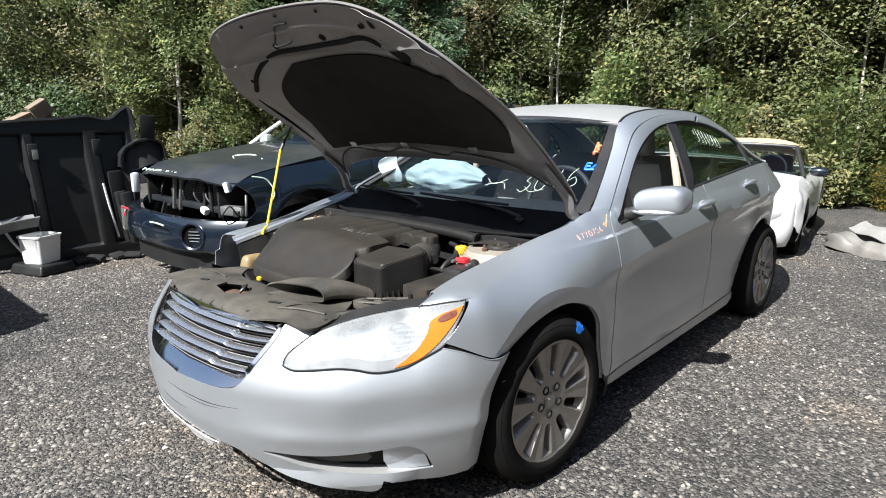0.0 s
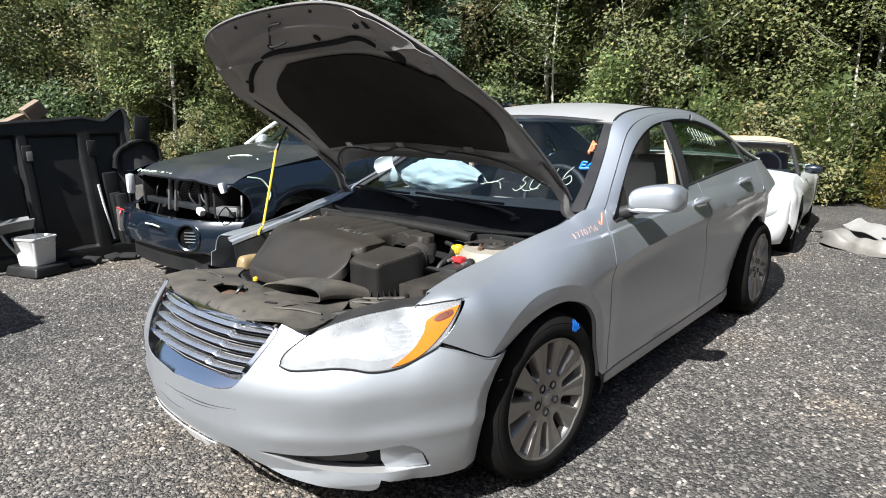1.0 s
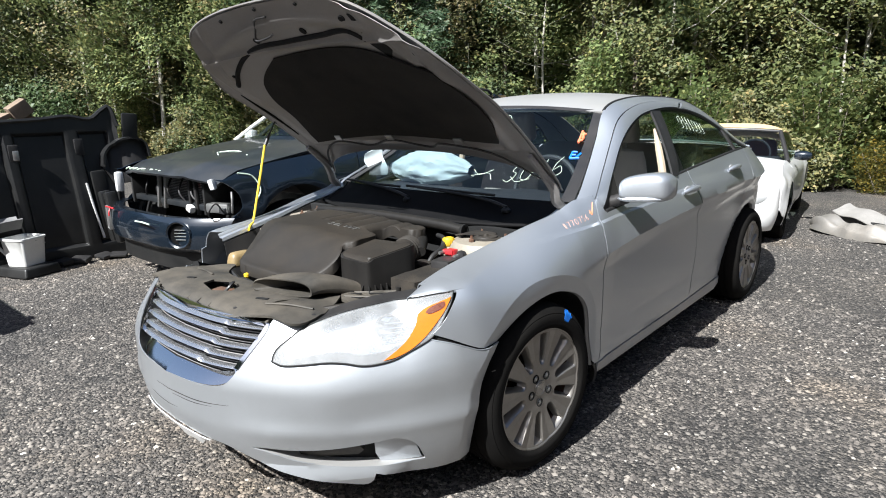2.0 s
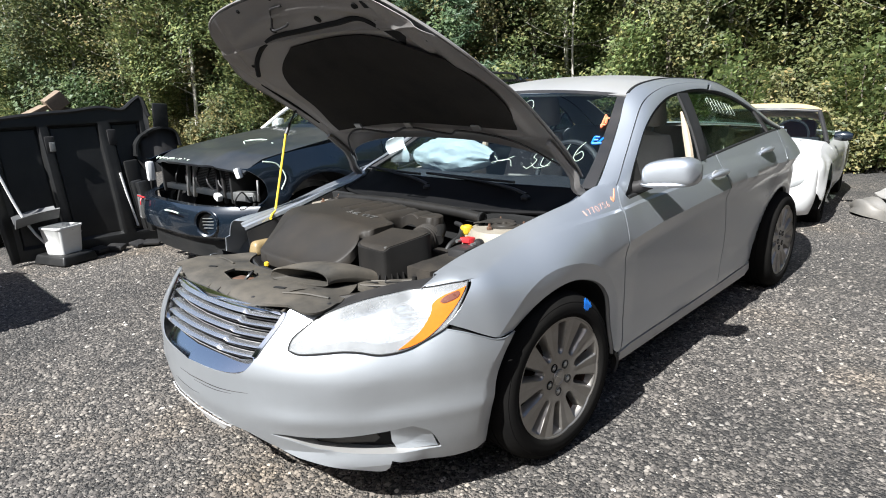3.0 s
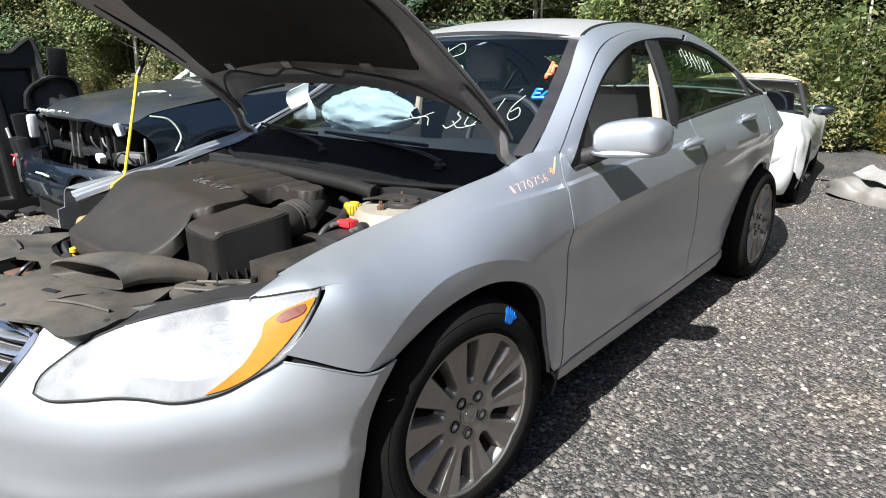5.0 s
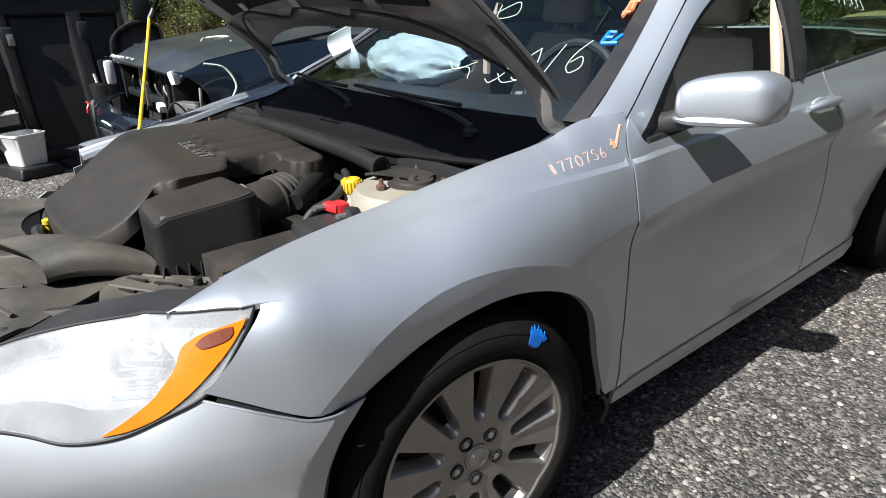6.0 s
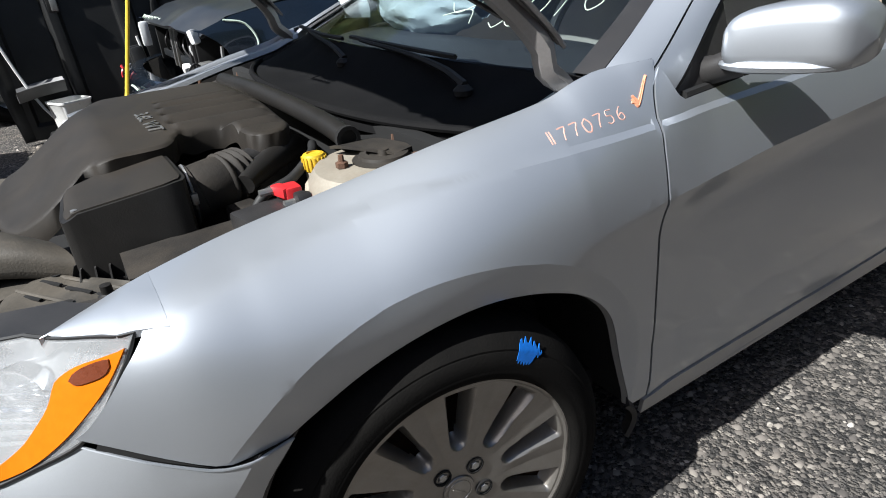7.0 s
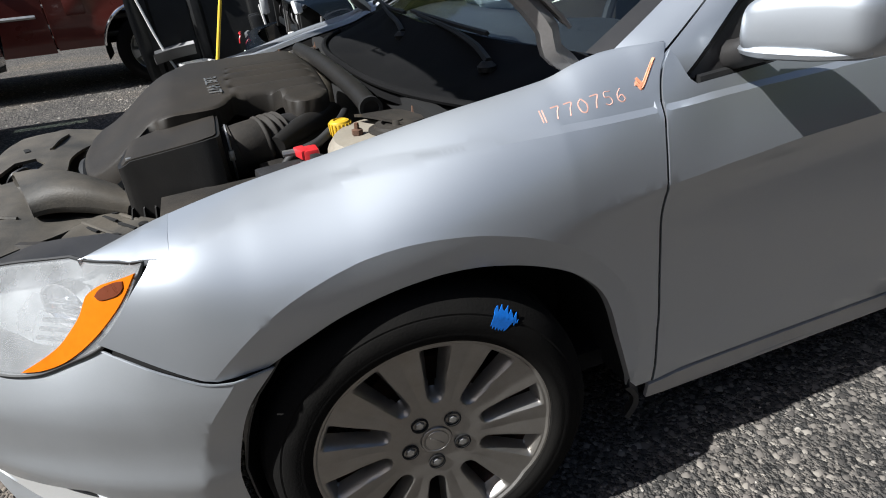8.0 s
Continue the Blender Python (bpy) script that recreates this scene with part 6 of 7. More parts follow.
bark = mat("grey_bark", (.14, .12, .095), .9, 0, .35, 9, 60, .8)
birch = mat("birch_bark", (.50, .47, .41), .8, 0, .25, 6, 40, .4, 0, .4, (.08, .07, .06), .5)
twig_m = mat("dead_twig", (.20, .17, .14), .9, 0, .3, 9, 60)


def leaves(name, centres, spread, n, size, seed, kind="leaf"):
    """Many small leaves, or needle tufts, strewn round the given centres."""
    g = np.random.default_rng(seed)
    c = np.array(centres, float)
    k = g.integers(0, len(c), n)
    d = g.normal(size=(n, 3))
    d /= np.linalg.norm(d, axis=1, keepdims=True)
    p = c[k] + d * (g.random(n) ** .5)[:, None] * np.array(spread)
    up = np.array((.0, -.62, .78)) * (1.5 if kind == "leaf" else .3) + g.normal(size=(n, 3)) * .62
    a = np.cross(up, g.normal(size=(n, 3)))
    a /= np.linalg.norm(a, axis=1, keepdims=True)
    b = np.cross(up, a)
    b /= np.linalg.norm(b, axis=1, keepdims=True)
    s = size * g.uniform(.6, 1.35, n)
    w = .09 if kind == "needle" else .42
    if kind == "needle":
        a[:, 2] = a[:, 2] * .5 + .15
    nrm = np.cross(a, b)
    t_ = g.uniform(-.25, .25, n)
    q = np.stack([p - a * s[:, None] * .5, p + a * (s * (.45 + t_))[:, None] + b * (s * w)[:, None], p + a * (s * (.45 - t_))[:, None] - b * (s * w)[:, None]], 1)
    me = bpy.data.meshes.new(name)
    me.vertices.add(n * 3)
    me.vertices.foreach_set("co", q.reshape(-1))
    me.loops.add(n * 3)
    me.loops.foreach_set("vertex_index", np.arange(n * 3, dtype=np.int32))
    me.polygons.add(n)
    me.polygons.foreach_set("loop_start", np.arange(0, n * 3, 3, dtype=np.int32))
    me.update(calc_edges=True)
    return me


def merge(name, list_of):
    v, f = [], []
    for me in list_of:
        o = len(v)
        v += [tuple(p.co) for p in me.vertices]
        f += [tuple(o + i for i in q.vertices) for q in me.polygons]
        bpy.data.meshes.remove(me)
    return mesh_of(name, v, f)


def tree(name, h, r, seed, leafm, barkm, n, label, low=.15, lsize=.07, wide=1.0):
    g = np.random.default_rng(seed)
    t = thing(name, label, "tree", group="trees of the wood")
    trunk = spl([(0, 0, -.1), (.10 * g.normal(), .1 * g.normal(), h * .35), (.2 * g.normal(), .2 * g.normal(), h * .7), (.3 * g.normal(), .3 * g.normal(), h)], 14)
    limbs, cen = [tube("limb", trunk, [r, r * .7, r * .25], 8)], []
    for k in range(int(h * 3.2)):
        u = low + (1 - low) * (k + .5) / (h * 3.2)
        base = spl(trunk, at=[u])[0]
        a = g.uniform(0, 2 * np.pi)
        ln = (.35 + 1.0 * math.sin(math.pi * min(u * .9 + .12, 1))) * wide * g.uniform(.7, 1.2)
        tip = base + np.array((math.cos(a) * ln, math.sin(a) * ln, ln * g.uniform(.25, .8)))
        mid = (base + tip) / 2 + (0, 0, -.08 * ln)
        limbs.append(tube("limb", [base, mid, tip], [r * .32 * (1 - .6 * u), .006], 5, 6))
        for q in (.45, .7, .95, 1.1):
            cen.append(base + (tip - base) * q + g.normal(size=3) * .14)
    part("trunk", merge("trunk", limbs), barkm, t)
    part("crown", leaves("crown", cen, (.46, .46, .40), n, lsize, seed + 50), leafm, t)
    return t


def pine(name, h, seed, n):
    g = np.random.default_rng(seed)
    t = thing(name, "blue-green white pine with soft tufts of needles", "tree", group="trees of the wood")
    limbs, cen = [tube("limb", [(0, 0, -.1), (.02, .01, h * .5), (0, .03, h)], [.11, .07, .015], 8, 10)], []
    lev = int(h / .42)
    for k in range(lev):
        z = .6 + (h - .7) * k / lev
        ln = 1.65 * (1 - (z / h) ** 1.3) + .2
        for j in range(6):
            a = 2 * np.pi * (j + g.random()) / 6
            tip = np.array((math.cos(a) * ln, math.sin(a) * ln, z + .22 * ln))
            limbs.append(tube("limb", [(0, 0, z), tip * (.5, .5, 1) + (0, 0, -.10), tip], [.022, .005], 4, 5))
            for q in np.linspace(.35, 1.05, 5):
                cen.append(np.array((0, 0, z)) * (1 - q) + tip * q + g.normal(size=3) * .05)
    part("trunk", merge("trunk", limbs), bark, t)
    part("crown", leaves("crown", cen, (.20, .20, .13), n, .17, seed + 9, "needle"), leaf_pine, t)
    return t


def bush(name, w, h, seed, leafm, n, label, lsize=.07):
    g = np.random.default_rng(seed)
    t = thing(name, label, "bush", group="bushes at the wood's edge")
    cen, st = [], []
    for k in range(16):
        a, q = g.uniform(0, 2 * np.pi), g.random() ** .5 * w
        top = np.array((math.cos(a) * q, math.sin(a) * q, h * (1 - .45 * (q / w) ** 2) * g.uniform(.6, 1.1)))
        st.append(tube("stem", [(top[0] * .3, top[1] * .3, -.05), top * (.7, .7, .55), top], [.014, .005], 4, 5))
        for z in np.linspace(.2, 1, 5):
            cen.append(top * (.55 + .45 * z, .55 + .45 * z, z))
    part("stem", merge("stem", st), twig_m, t)
    part("foliage", leaves("foliage", cen, (.26, .26, .20), n, lsize, seed + 70), leafm, t)
    return t


def gz(x, y):
    return float(ground_z(x, y)) - .02


protos = [
    tree("birch_tree", 8.0, .055, 11, leaf_green, birch, 16000, "slender white-barked birch with light green leaves", .12, .076, 1.1),
    tree("birch_tree", 7.2, .045, 12, leaf_green, birch, 15000, "slender white-barked birch with light green leaves", .12, .076, 1.1),
    tree("young_maple", 7.5, .05, 13, leaf_olive, bark, 17000, "young grey-barked tree with olive leaves", .06, .076, 1.25),
    tree("young_oak", 7.8, .055, 14, leaf_dark, bark, 17000, "dense dark green young tree", .04, .080, 1.3),
    tree("young_maple", 6.5, .045, 15, leaf_green, bark, 17000, "young leafy tree with yellowing leaves", .04, .076, 1.3),
]
bushes = [
    bush("goldenrod_clump", .75, 1.15, 21, leaf_gold, 7600, "yellow-green goldenrod clump at the yard's edge", .052),
    bush("shrub", .95, 1.7, 22, leaf_olive, 7600, "olive green leafy shrub", .062),
    bush("shrub", .9, 2.1, 23, leaf_green, 7600, "bright green leafy shrub", .066),
    bush("shrub", .9, 1.5, 24, leaf_dark, 7200, "dark green leafy shrub", .066),
]
pn = pine("pine_tree", 7.2, 31, 30000)
saplings = [tree("birch_sapling", 7.6, .030, 41, leaf_green, birch, 4200, "thin pale birch stem with sparse leaves", .30, .075, .75),
            tree("birch_sapling", 6.6, .024, 42, leaf_olive, birch, 3800, "thin pale birch stem with sparse leaves", .25, .075, .7)]


def edge(u):
    """The wood's edge along the far side of the yard, from right to left."""
    return spl([(9, 10.4), (4, 11.1), (-1, 11.0), (-5, 10.0), (-9.5, 7.8), (-14, 5.4), (-19, 3.6), (-25, 2.0)], at=[u])[0]


def ring_edge(u):
    """The wood's edge, carried on round the unseen sides to darken the sedan's reflections."""
    return spl([(9, 10.4), (4, 11.1), (-1, 11.0), (-5, 10.0), (-9.5, 7.8), (-14, 5.4), (-19, 3.6), (-25, 2.0), (-26, -10), (-14, -17), (-3, -17), (8, -15), (11, -7), (11.5, 3), (10.8, 8.5), (9, 10.4)], at=[u])[0]


rg_ = np.random.default_rng(77)
used = set()


def put(src, x, y, z, s, a):
    m = pose(x, y, z, 0, 0, a) @ Matrix.Scale(s, 4)
    if src.name not in used:
        used.add(src.name)
        src.matrix_world = m
        return
    o = copy_thing(src, m)
    o.scale = (s, s, s)


# pine that stands out behind the raised hood
put(pn, -8.1, 8.3, gz(-8.1, 8.3), 1.0, 20)
for k_, x, y, s_ in ((0, -13.5, 5.15, 1.0), (1, -18.5, 3.95, 1.05), (4, -12.5, 6.3, 1.1), (4, -15.6, 5.3, 1.15), (2, -11.2, 7.0, 1.05), (0, -2.6, 11.2, 1.0), (1, .4, 11.5, 1.0)):
    put(protos[k_], x, y, .05, s_, 40 * k_)
for i in range(56):
    u = (i % 46 + rg_.random()) / 46
    ex, ey = edge(u)
    row = .7 + 1.9 * (i // 46) + rg_.uniform(0, 1.0)
    c = np.array((1.5, 1.0))
    d = np.array((ex, ey)) - c
    d /= np.linalg.norm(d)
    x, y = ex + d[0] * row, ey + d[1] * row
    put(protos[int(rg_.choice([0, 1, 2, 2, 3, 3, 4, 4]))], x, y, .12 * row, rg_.uniform(.85, 1.25), rg_.uniform(0, 360))
for i in range(26):
    ex, ey = edge((i + .2 + .6 * rg_.random()) / 26)
    d = np.array((ex - 1.5, ey - 1.0))
    d /= np.linalg.norm(d)
    row = rg_.uniform(.1, .7)
    put(saplings[i % 2], ex + d[0] * row, ey + d[1] * row, .0, rg_.uniform(.9, 1.2), rg_.uniform(0, 360))
for i in range(76):
    u = (i % 46 + rg_.random()) / 46
    ex, ey = edge(u)
    c = np.array((1.5, 1.0))
    d = np.array((ex, ey)) - c
    d /= np.linalg.norm(d)
    row = -.4 + .9 * (i // 46) + rg_.uniform(0, .5)
    x, y = ex + d[0] * row, ey + d[1] * row
    kind = int(rg_.choice([0, 0, 0, 1, 1, 2, 3])) if i < 46 else int(rg_.choice([1, 1, 2, 3, 3]))
    put(bushes[kind], x, y, gz(x, y), rg_.uniform(.75, 1.25), rg_.uniform(0, 360))
# rising dark sheet behind the first trees, the wood's inner shade in its colour
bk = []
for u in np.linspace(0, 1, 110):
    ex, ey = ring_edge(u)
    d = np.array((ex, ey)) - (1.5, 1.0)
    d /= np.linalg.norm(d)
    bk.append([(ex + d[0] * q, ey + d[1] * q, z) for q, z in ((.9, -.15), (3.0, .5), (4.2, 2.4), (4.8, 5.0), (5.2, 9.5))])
bank_m = mat("wood_shade", (.05, .062, .026), .95, 0, .6, 1.6, 9, .8)
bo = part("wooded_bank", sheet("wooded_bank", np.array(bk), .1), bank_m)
tagged(bo, "dark backdrop behind the trees, the wood's shade in its colour", "backdrop", kind="structure")
far = []
for u in np.linspace(0, 1, 150):
    ex, ey = edge(u)
    d = np.array((ex, ey)) - (1.5, 1.0)
    d /= np.linalg.norm(d)
    far += [(ex + d[0] * q, ey + d[1] * q, z) for q, z in ((1.1, .5), (1.5, 1.4), (1.9, 2.3), (2.3, 3.2), (2.7, 4.1), (3.1, 5.0), (3.5, 5.9), (3.9, 6.8))]
fo = part("far_foliage", leaves("far_foliage", far, (.6, .6, .6), 260000, .10, 99), leaf_mid)
tagged(fo, "dense dark foliage of the wood behind", "foliage", kind="stuff")


# ---- other vehicles and scrap ----
def arch_run(yc, zc, r, z0, n=20):
    """The curve of a wheel arch from its front foot over to its rear foot."""
    a0 = math.asin(max(min((z0 - zc) / r, 1), -1))
    return [(yc - r * math.cos(a), zc + r * math.sin(a)) for a in np.linspace(a0, math.pi - a0, n)]


def road_wheel(parent, at, r, w, spin, rimm, spokes=5, left=True, name="wheel"):
    t = part(name, lathe("tyre", [(r * .62, -w * .42), (r * .70, -w * .5), (r * .88, -w * .5), (r * .97, -w * .42), (r, -w * .25), (r, w * .25), (r * .97, w * .42), (r * .88, w * .5), (r * .70, w * .5), (r * .62, w * .42)], 44, "x", caps=False), rubber, parent, "worn black tyre on an alloy rim")
    t.matrix_basis = pose(*at) @ (Matrix() if left else pose(0, 0, 0, 0, 0, 180)) @ pose(0, 0, 0, spin)
    N, rr = 120, np.array([.02, .10, .2, .28, .34, .42, .5, .56, .60, .63, .655, .68]) * r
    v = []
    for q in rr:
        for j in range(N):
            ph = abs(((j / N * spokes) % 1) - .5)
            k = q / r
            slot = np.clip((.30 - ph) / .08, 0, 1) * np.clip((k - .26) / .06, 0, 1) * np.clip((.60 - k) / .04, 0, 1)
            a = 2 * np.pi * j / N
            v.append((w * (.30 + .05 * k) - w * .42 * slot + (w * .06 if k > .62 else 0), q * np.cos(a), q * np.sin(a)))
    f = [(i * N + j, i * N + (j + 1) % N, (i + 1) * N + (j + 1) % N, (i + 1) * N + j) for i in range(len(rr) - 1) for j in range(N)]
    f.append(tuple(range(N))[::-1])
    part("rim", mesh_of("rim", v, f, angle=60), rimm, t)
    part("hub_back", lathe("hub_back", [(.0, -w * .2), (r * .6, -w * .2), (r * .6, -w * .1), (0, -w * .1)], 24, "x"), gap_shade_m, t)


# dark blue SUV without grille and lamps; local: x to its left, y to its rear, front of the hood at y = 0
suv = thing("suv", "dark blue SUV with missing grille, lamps and bumper ends", "car")
SW = .915


def suv_side(y, z):
    y, z = np.asarray(y, float), np.asarray(z, float)
    x = SW - .05 * np.clip((.25 - y) / .3, 0, 1.3) ** 2 - .10 * np.clip((z - .80) / .30, 0, 1.2) ** 2 - .03 * np.clip((.6 - z) / .4, 0, 1) ** 2
    x = x + .022 * np.exp(-(((np.hypot(y - .72, z - .42) - .46) / .05) ** 2)) + .012 * np.clip((.74 - z) / .02, 0, 1) * np.clip((z - .66) / .02, 0, 1)
    return np.stack([x, y, z], -1)


SUV_F = chain(([(.04, .945), (.11, .915), (.20, .83), (.215, .73), (.13, .655), (.16, .50)], 18), ([(.16, .50), (.26, .42)], 4), (arch_run(.72, .42, .43, .42), 24), ([(1.15, .42), (1.30, .40), (1.34, .42)], 5), ([(1.34, .42), (1.36, .8), (1.40, 1.10)], 10), ([(1.40, 1.10), (.8, 1.055), (.3, 1.00), (.04, .92)], 24))
SUV_D = chain(([(1.35, .40), (2.5, .40)], 16), ([(2.5, .40), (2.85, .42)], 4), (arch_run(3.45, .42, .43, .42), 20), ([(3.9, .42), (4.35, .48)], 6), ([(4.35, .48), (4.42, .9), (4.38, 1.12)], 8), ([(4.38, 1.12), (2.8, 1.12), (1.41, 1.105)], 20), ([(1.41, 1.105), (1.37, .8), (1.35, .40)], 8))
for m in (False, True):
    part("fender", panel("fender", SUV_F, suv_side, .04, .006, mirror=m, flip=True), navy, suv, "scratched dark blue fender")
    part("body_side", panel("body_side", SUV_D, suv_side, .08, .01, mirror=m, flip=True), navy, suv)
    sg = -1 if m else 1
    ar = np.array([[(sg * (.90 - d), .72 - .45 * math.cos(a), .42 + .45 * math.sin(a)) for d in (0, .15, .4)] for a in np.linspace(-.2, math.pi + .2, 24)])
    part("wheel_liner", sheet("wheel_liner", ar, .005), gap_shade_m, suv)
hd = []
for k in np.linspace(0, 1, 16):
    y = .00 + 1.26 * k
    e = suv_side(max(y, .05), .93 + .17 * min(k * 1.25, 1))[0]
    hd.append([(e * j * (.93 + .05 * k), y + .10 * abs(j) ** 3 * (1 - k), .955 + .185 * k ** .8 + .045 * (1 - abs(j) ** 3) - .05 * max(0, .12 - k) / .12 * (1 if k < .12 else 0) + .012 * math.exp(-((abs(j) - .55) / .08) ** 2)) for j in np.linspace(-1, 1, 25)])
hood2 = part("hood", sheet("hood", np.array(hd), .02, flip=True), navy_dusty, suv, "dusty dark hood with a chipped front edge")
pe = np.random.default_rng(5)
for k in range(9):
    x0 = -.60 + .075 * k
    part("chip", tube("chip", [(x0, .035, .957), (x0 + .03, .03 + .02 * pe.random(), .964 + .01 * pe.random()), (x0 + .055, .05, .97)], .007, 5), white_ink, hood2)
part("pen_mark", tube("pen_mark", [hd[5][16], hd[6][14], hd[7][16], hd[6][20]], .006, 5, 30), white_ink, hood2, "white pen loop")
part("pen_mark", tube("pen_mark", [suv_side(.22, .98) + (.008, 0, 0), suv_side(.33, .95) + (.008, 0, 0), suv_side(.38, .85) + (.008, 0, 0), suv_side(.33, .76) + (.008, 0, 0)], .006, 5, 24), white_ink, suv, "white pen stroke on the fender")
# bumper
bp = []
for j in np.linspace(-1, 1, 41):
    w, yb = .95 * j, -.20 + .30 * abs(j) ** 3.2
    bp.append([(w * .99, yb + .10, .66), (w, yb + .03, .665), (w, yb, .63), (w, yb - .015, .52), (w, yb - .005, .44), (w * .99, yb + .04, .40), (w * .98, yb + .10, .395)])
bp2 = part("front_bumper", sheet("front_bumper", np.array(bp), .008, flip=True), navy, suv, "scraped dark blue bumper with a round fog lamp")
sk = np.array([[(.90 * j, -.13 + .28 * abs(j) ** 3, z) for z in (.41, .34, .26)] for j in np.linspace(-1, 1, 25)])
part("valance", sheet("valance", sk, .01), liner_plastic, bp2, "dull black lower valance")
fog = part("fog_lamp", lathe("fog_lamp", [(.080, .06), (.095, .03), (.105, -.004), (.097, -.014), (.086, -.006), (.080, .05), (.0, .055)], 36, "y"), navy, bp2, "round recessed fog lamp with louvres")
part("fog_hole", lathe("fog_hole", [(.084, .012), (.0, .012)], 28, "y"), gap_shade_m, fog)
for k in range(4):
    part("louvre", block((.10 - .012 * abs(k - 1.5), .010, .006), (.012, .002, -.036 + .024 * k), .002), steel, fog)
fog.matrix_basis = pose(.625, -.142, .548, 0, 0, 30)
for x in (-.93, -.80):
    part("bumper_stub", block((.10, .10, .46), (x - .02, -.02, .52), .02, (.8, .9), turn=(6, -6, 0)), liner_plastic, bp2, "torn black bumper end")
part("bumper_patch", block((.16, .02, .20), (-.66, -.14, .55), .02, turn=(0, 0, -14)), steel, bp2, "bare grey patch")
part("pen_mark", tube("pen_mark", [(-.42, -.205, .66), (-.41, -.222, .63), (-.41, -.225, .60)], .006, 5, 10), red_m, bp2, "red mark")
part("pen_mark", tube("pen_mark", [(-.52, -.20, .665), (-.42, -.215, .672), (-.32, -.215, .668)], .007, 5, 10), red_m, bp2)
part("pen_mark", tube("pen_mark", [(.12, -.232, .612), (.24, -.233, .617), (.36, -.230, .610)], .007, 5), white_ink, bp2, "worn white scribble")
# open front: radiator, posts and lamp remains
# black plates stand for the shade inside the open front
part("front_cavity", block((1.66, .04, .34), (0, .42, .80), .01), gap_shade_m, suv)
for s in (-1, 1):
    part("cavity_side", block((.03, .30, .30), (s * (.72 if s < 0 else .56), .26, .80), .01), gap_shade_m, suv)
part("radiator", block((.85, .04, .26), (-.05, .30, .79), .01), black, suv, "dirty radiator behind the missing grille")
for k in range(16):
    part("radiator_fin", block((.80, .004, .004), (-.05, .277, .68 + .014 * k), .001), steel, suv)
part("core_support", block((1.60, .06, .05), (0, .16, .70), .01), navy_dusty, suv)
for x, tl in ((-.22, 12), (-.10, 14), (.32, 0), (.42, -4)):
    part("support_post", block((.028, .03, .30), (x, .13, .79), .006, turn=(0, tl, 0)), steel if x < .2 else black, suv, "bent support strut")
part("lamp_remnant", block((.06, .07, .18), (-.83, .05, .83), .025), lamp_m, suv, "white headlamp still in place")
part("lamp_shell", block((.20, .08, .07), (.70, .16, .715), .012, turn=(0, 0, 20)), steel, suv, "grey remains of the headlamp mount")
part("lamp_bracket", tube("lamp_bracket", [(.80, .20, .68), (.83, .19, .76), (.82, .20, .84)], .010, 6, 12), steel, suv)
part("lamp_corner", block((.04, .05, .08), (.79, .07, .905), .015, turn=(0, -16, 30)), lamp_m, suv, "white scrap of the lamp")
part("lamp_bulb", block((.07, .05, .05), (.44, .06, .70), .015, turn=(0, 20, 0)), bucket_m, suv)
part("wire", tube("wire", [(.80, .10, .62), (.86, -.02, .70), (.90, .02, .78), (.86, .10, .70)], .006, 5, 16), black, suv)
for k in range(5):
    part("wire", tube("wire", [(-.5 + .2 * k, .20, .92), (-.45 + .2 * k, .12, .80), (-.55 + .25 * k, .16, .70)], .008, 5, 12), black, suv)
# cabin
cab = []
for k, (z, inset_, yf, yr) in enumerate(((1.14, .10, 1.16, 4.30), (1.28, .15, 1.36, 4.26), (1.44, .20, 1.62, 4.10), (1.54, .25, 1.86, 3.85))):
    w = SW - inset_
    cab.append([(w * cx, yf + (yr - yf) * cy, z) for cx, cy in ((-.9, 0), (-1, .10), (-1, .5), (-1, .9), (-.92, 1), (.92, 1), (1, .9), (1, .5), (1, .10), (.9, 0))])
cab = np.array(cab)
for i, j, nm in ((1, 2, "side_glass"), (2, 3, "side_glass"), (3, 4, "side_glass"), (4, 5, "rear_glass"), (5, 6, "side_glass"), (6, 7, "side_glass"), (7, 8, "side_glass")):
    part(nm, sheet(nm, cab[:, [i, j]], .006), tinted, suv)
fw = np.array([[cab[r, 9] * (1 - q) + cab[r, 0] * q + (0, -.16 * 4 * q * (1 - q) * .5, .02 * 4 * q * (1 - q)) for q in np.linspace(0, 1, 12)] for r in range(4)])
part("windscreen", sheet("windscreen", fw, .006), shield, suv, "pale windscreen")
for i in (0, 1, 3, 4, 5, 6, 8, 9):
    part("pillar", tube("pillar", cab[:, i], .016 if i == 0 else .028, 6), bucket_m if i == 0 else navy, suv)
part("roof", loft("roof", [[(x, y, 1.54 + .04 * (1 - (x / .7) ** 4)) for x in np.linspace(-.68, .68, 7)] for y in (1.82, 2.0, 2.7, 3.5, 3.88)], 16, 16, .03), navy, suv)
part("door_mirror", block((.16, .09, .12), (-.97, 1.50, 1.17), .03, (.9, .9)), bucket_m, suv, "door mirror")
part("cabin_inside", block((1.4, 1.2, .5), (0, 2.0, .86), .05), dash_m, suv)
part("tailgate", block((1.7, .06, .6), (0, 4.36, .84), .02), navy, suv)
for x in (-.6, .6):
    part("roof_rail", tube("roof_rail", [(x, 2.3, 1.57), (x, 2.4, 1.61), (x, 3.6, 1.61), (x, 3.7, 1.56)], .014, 6, 20), black, suv)
for x in (-.36, .36):
    part("seat", block((.48, .14, .62), (x, 2.30, 1.14), .05, (.8, .8), turn=(-12, 0, 0)), leather, suv)
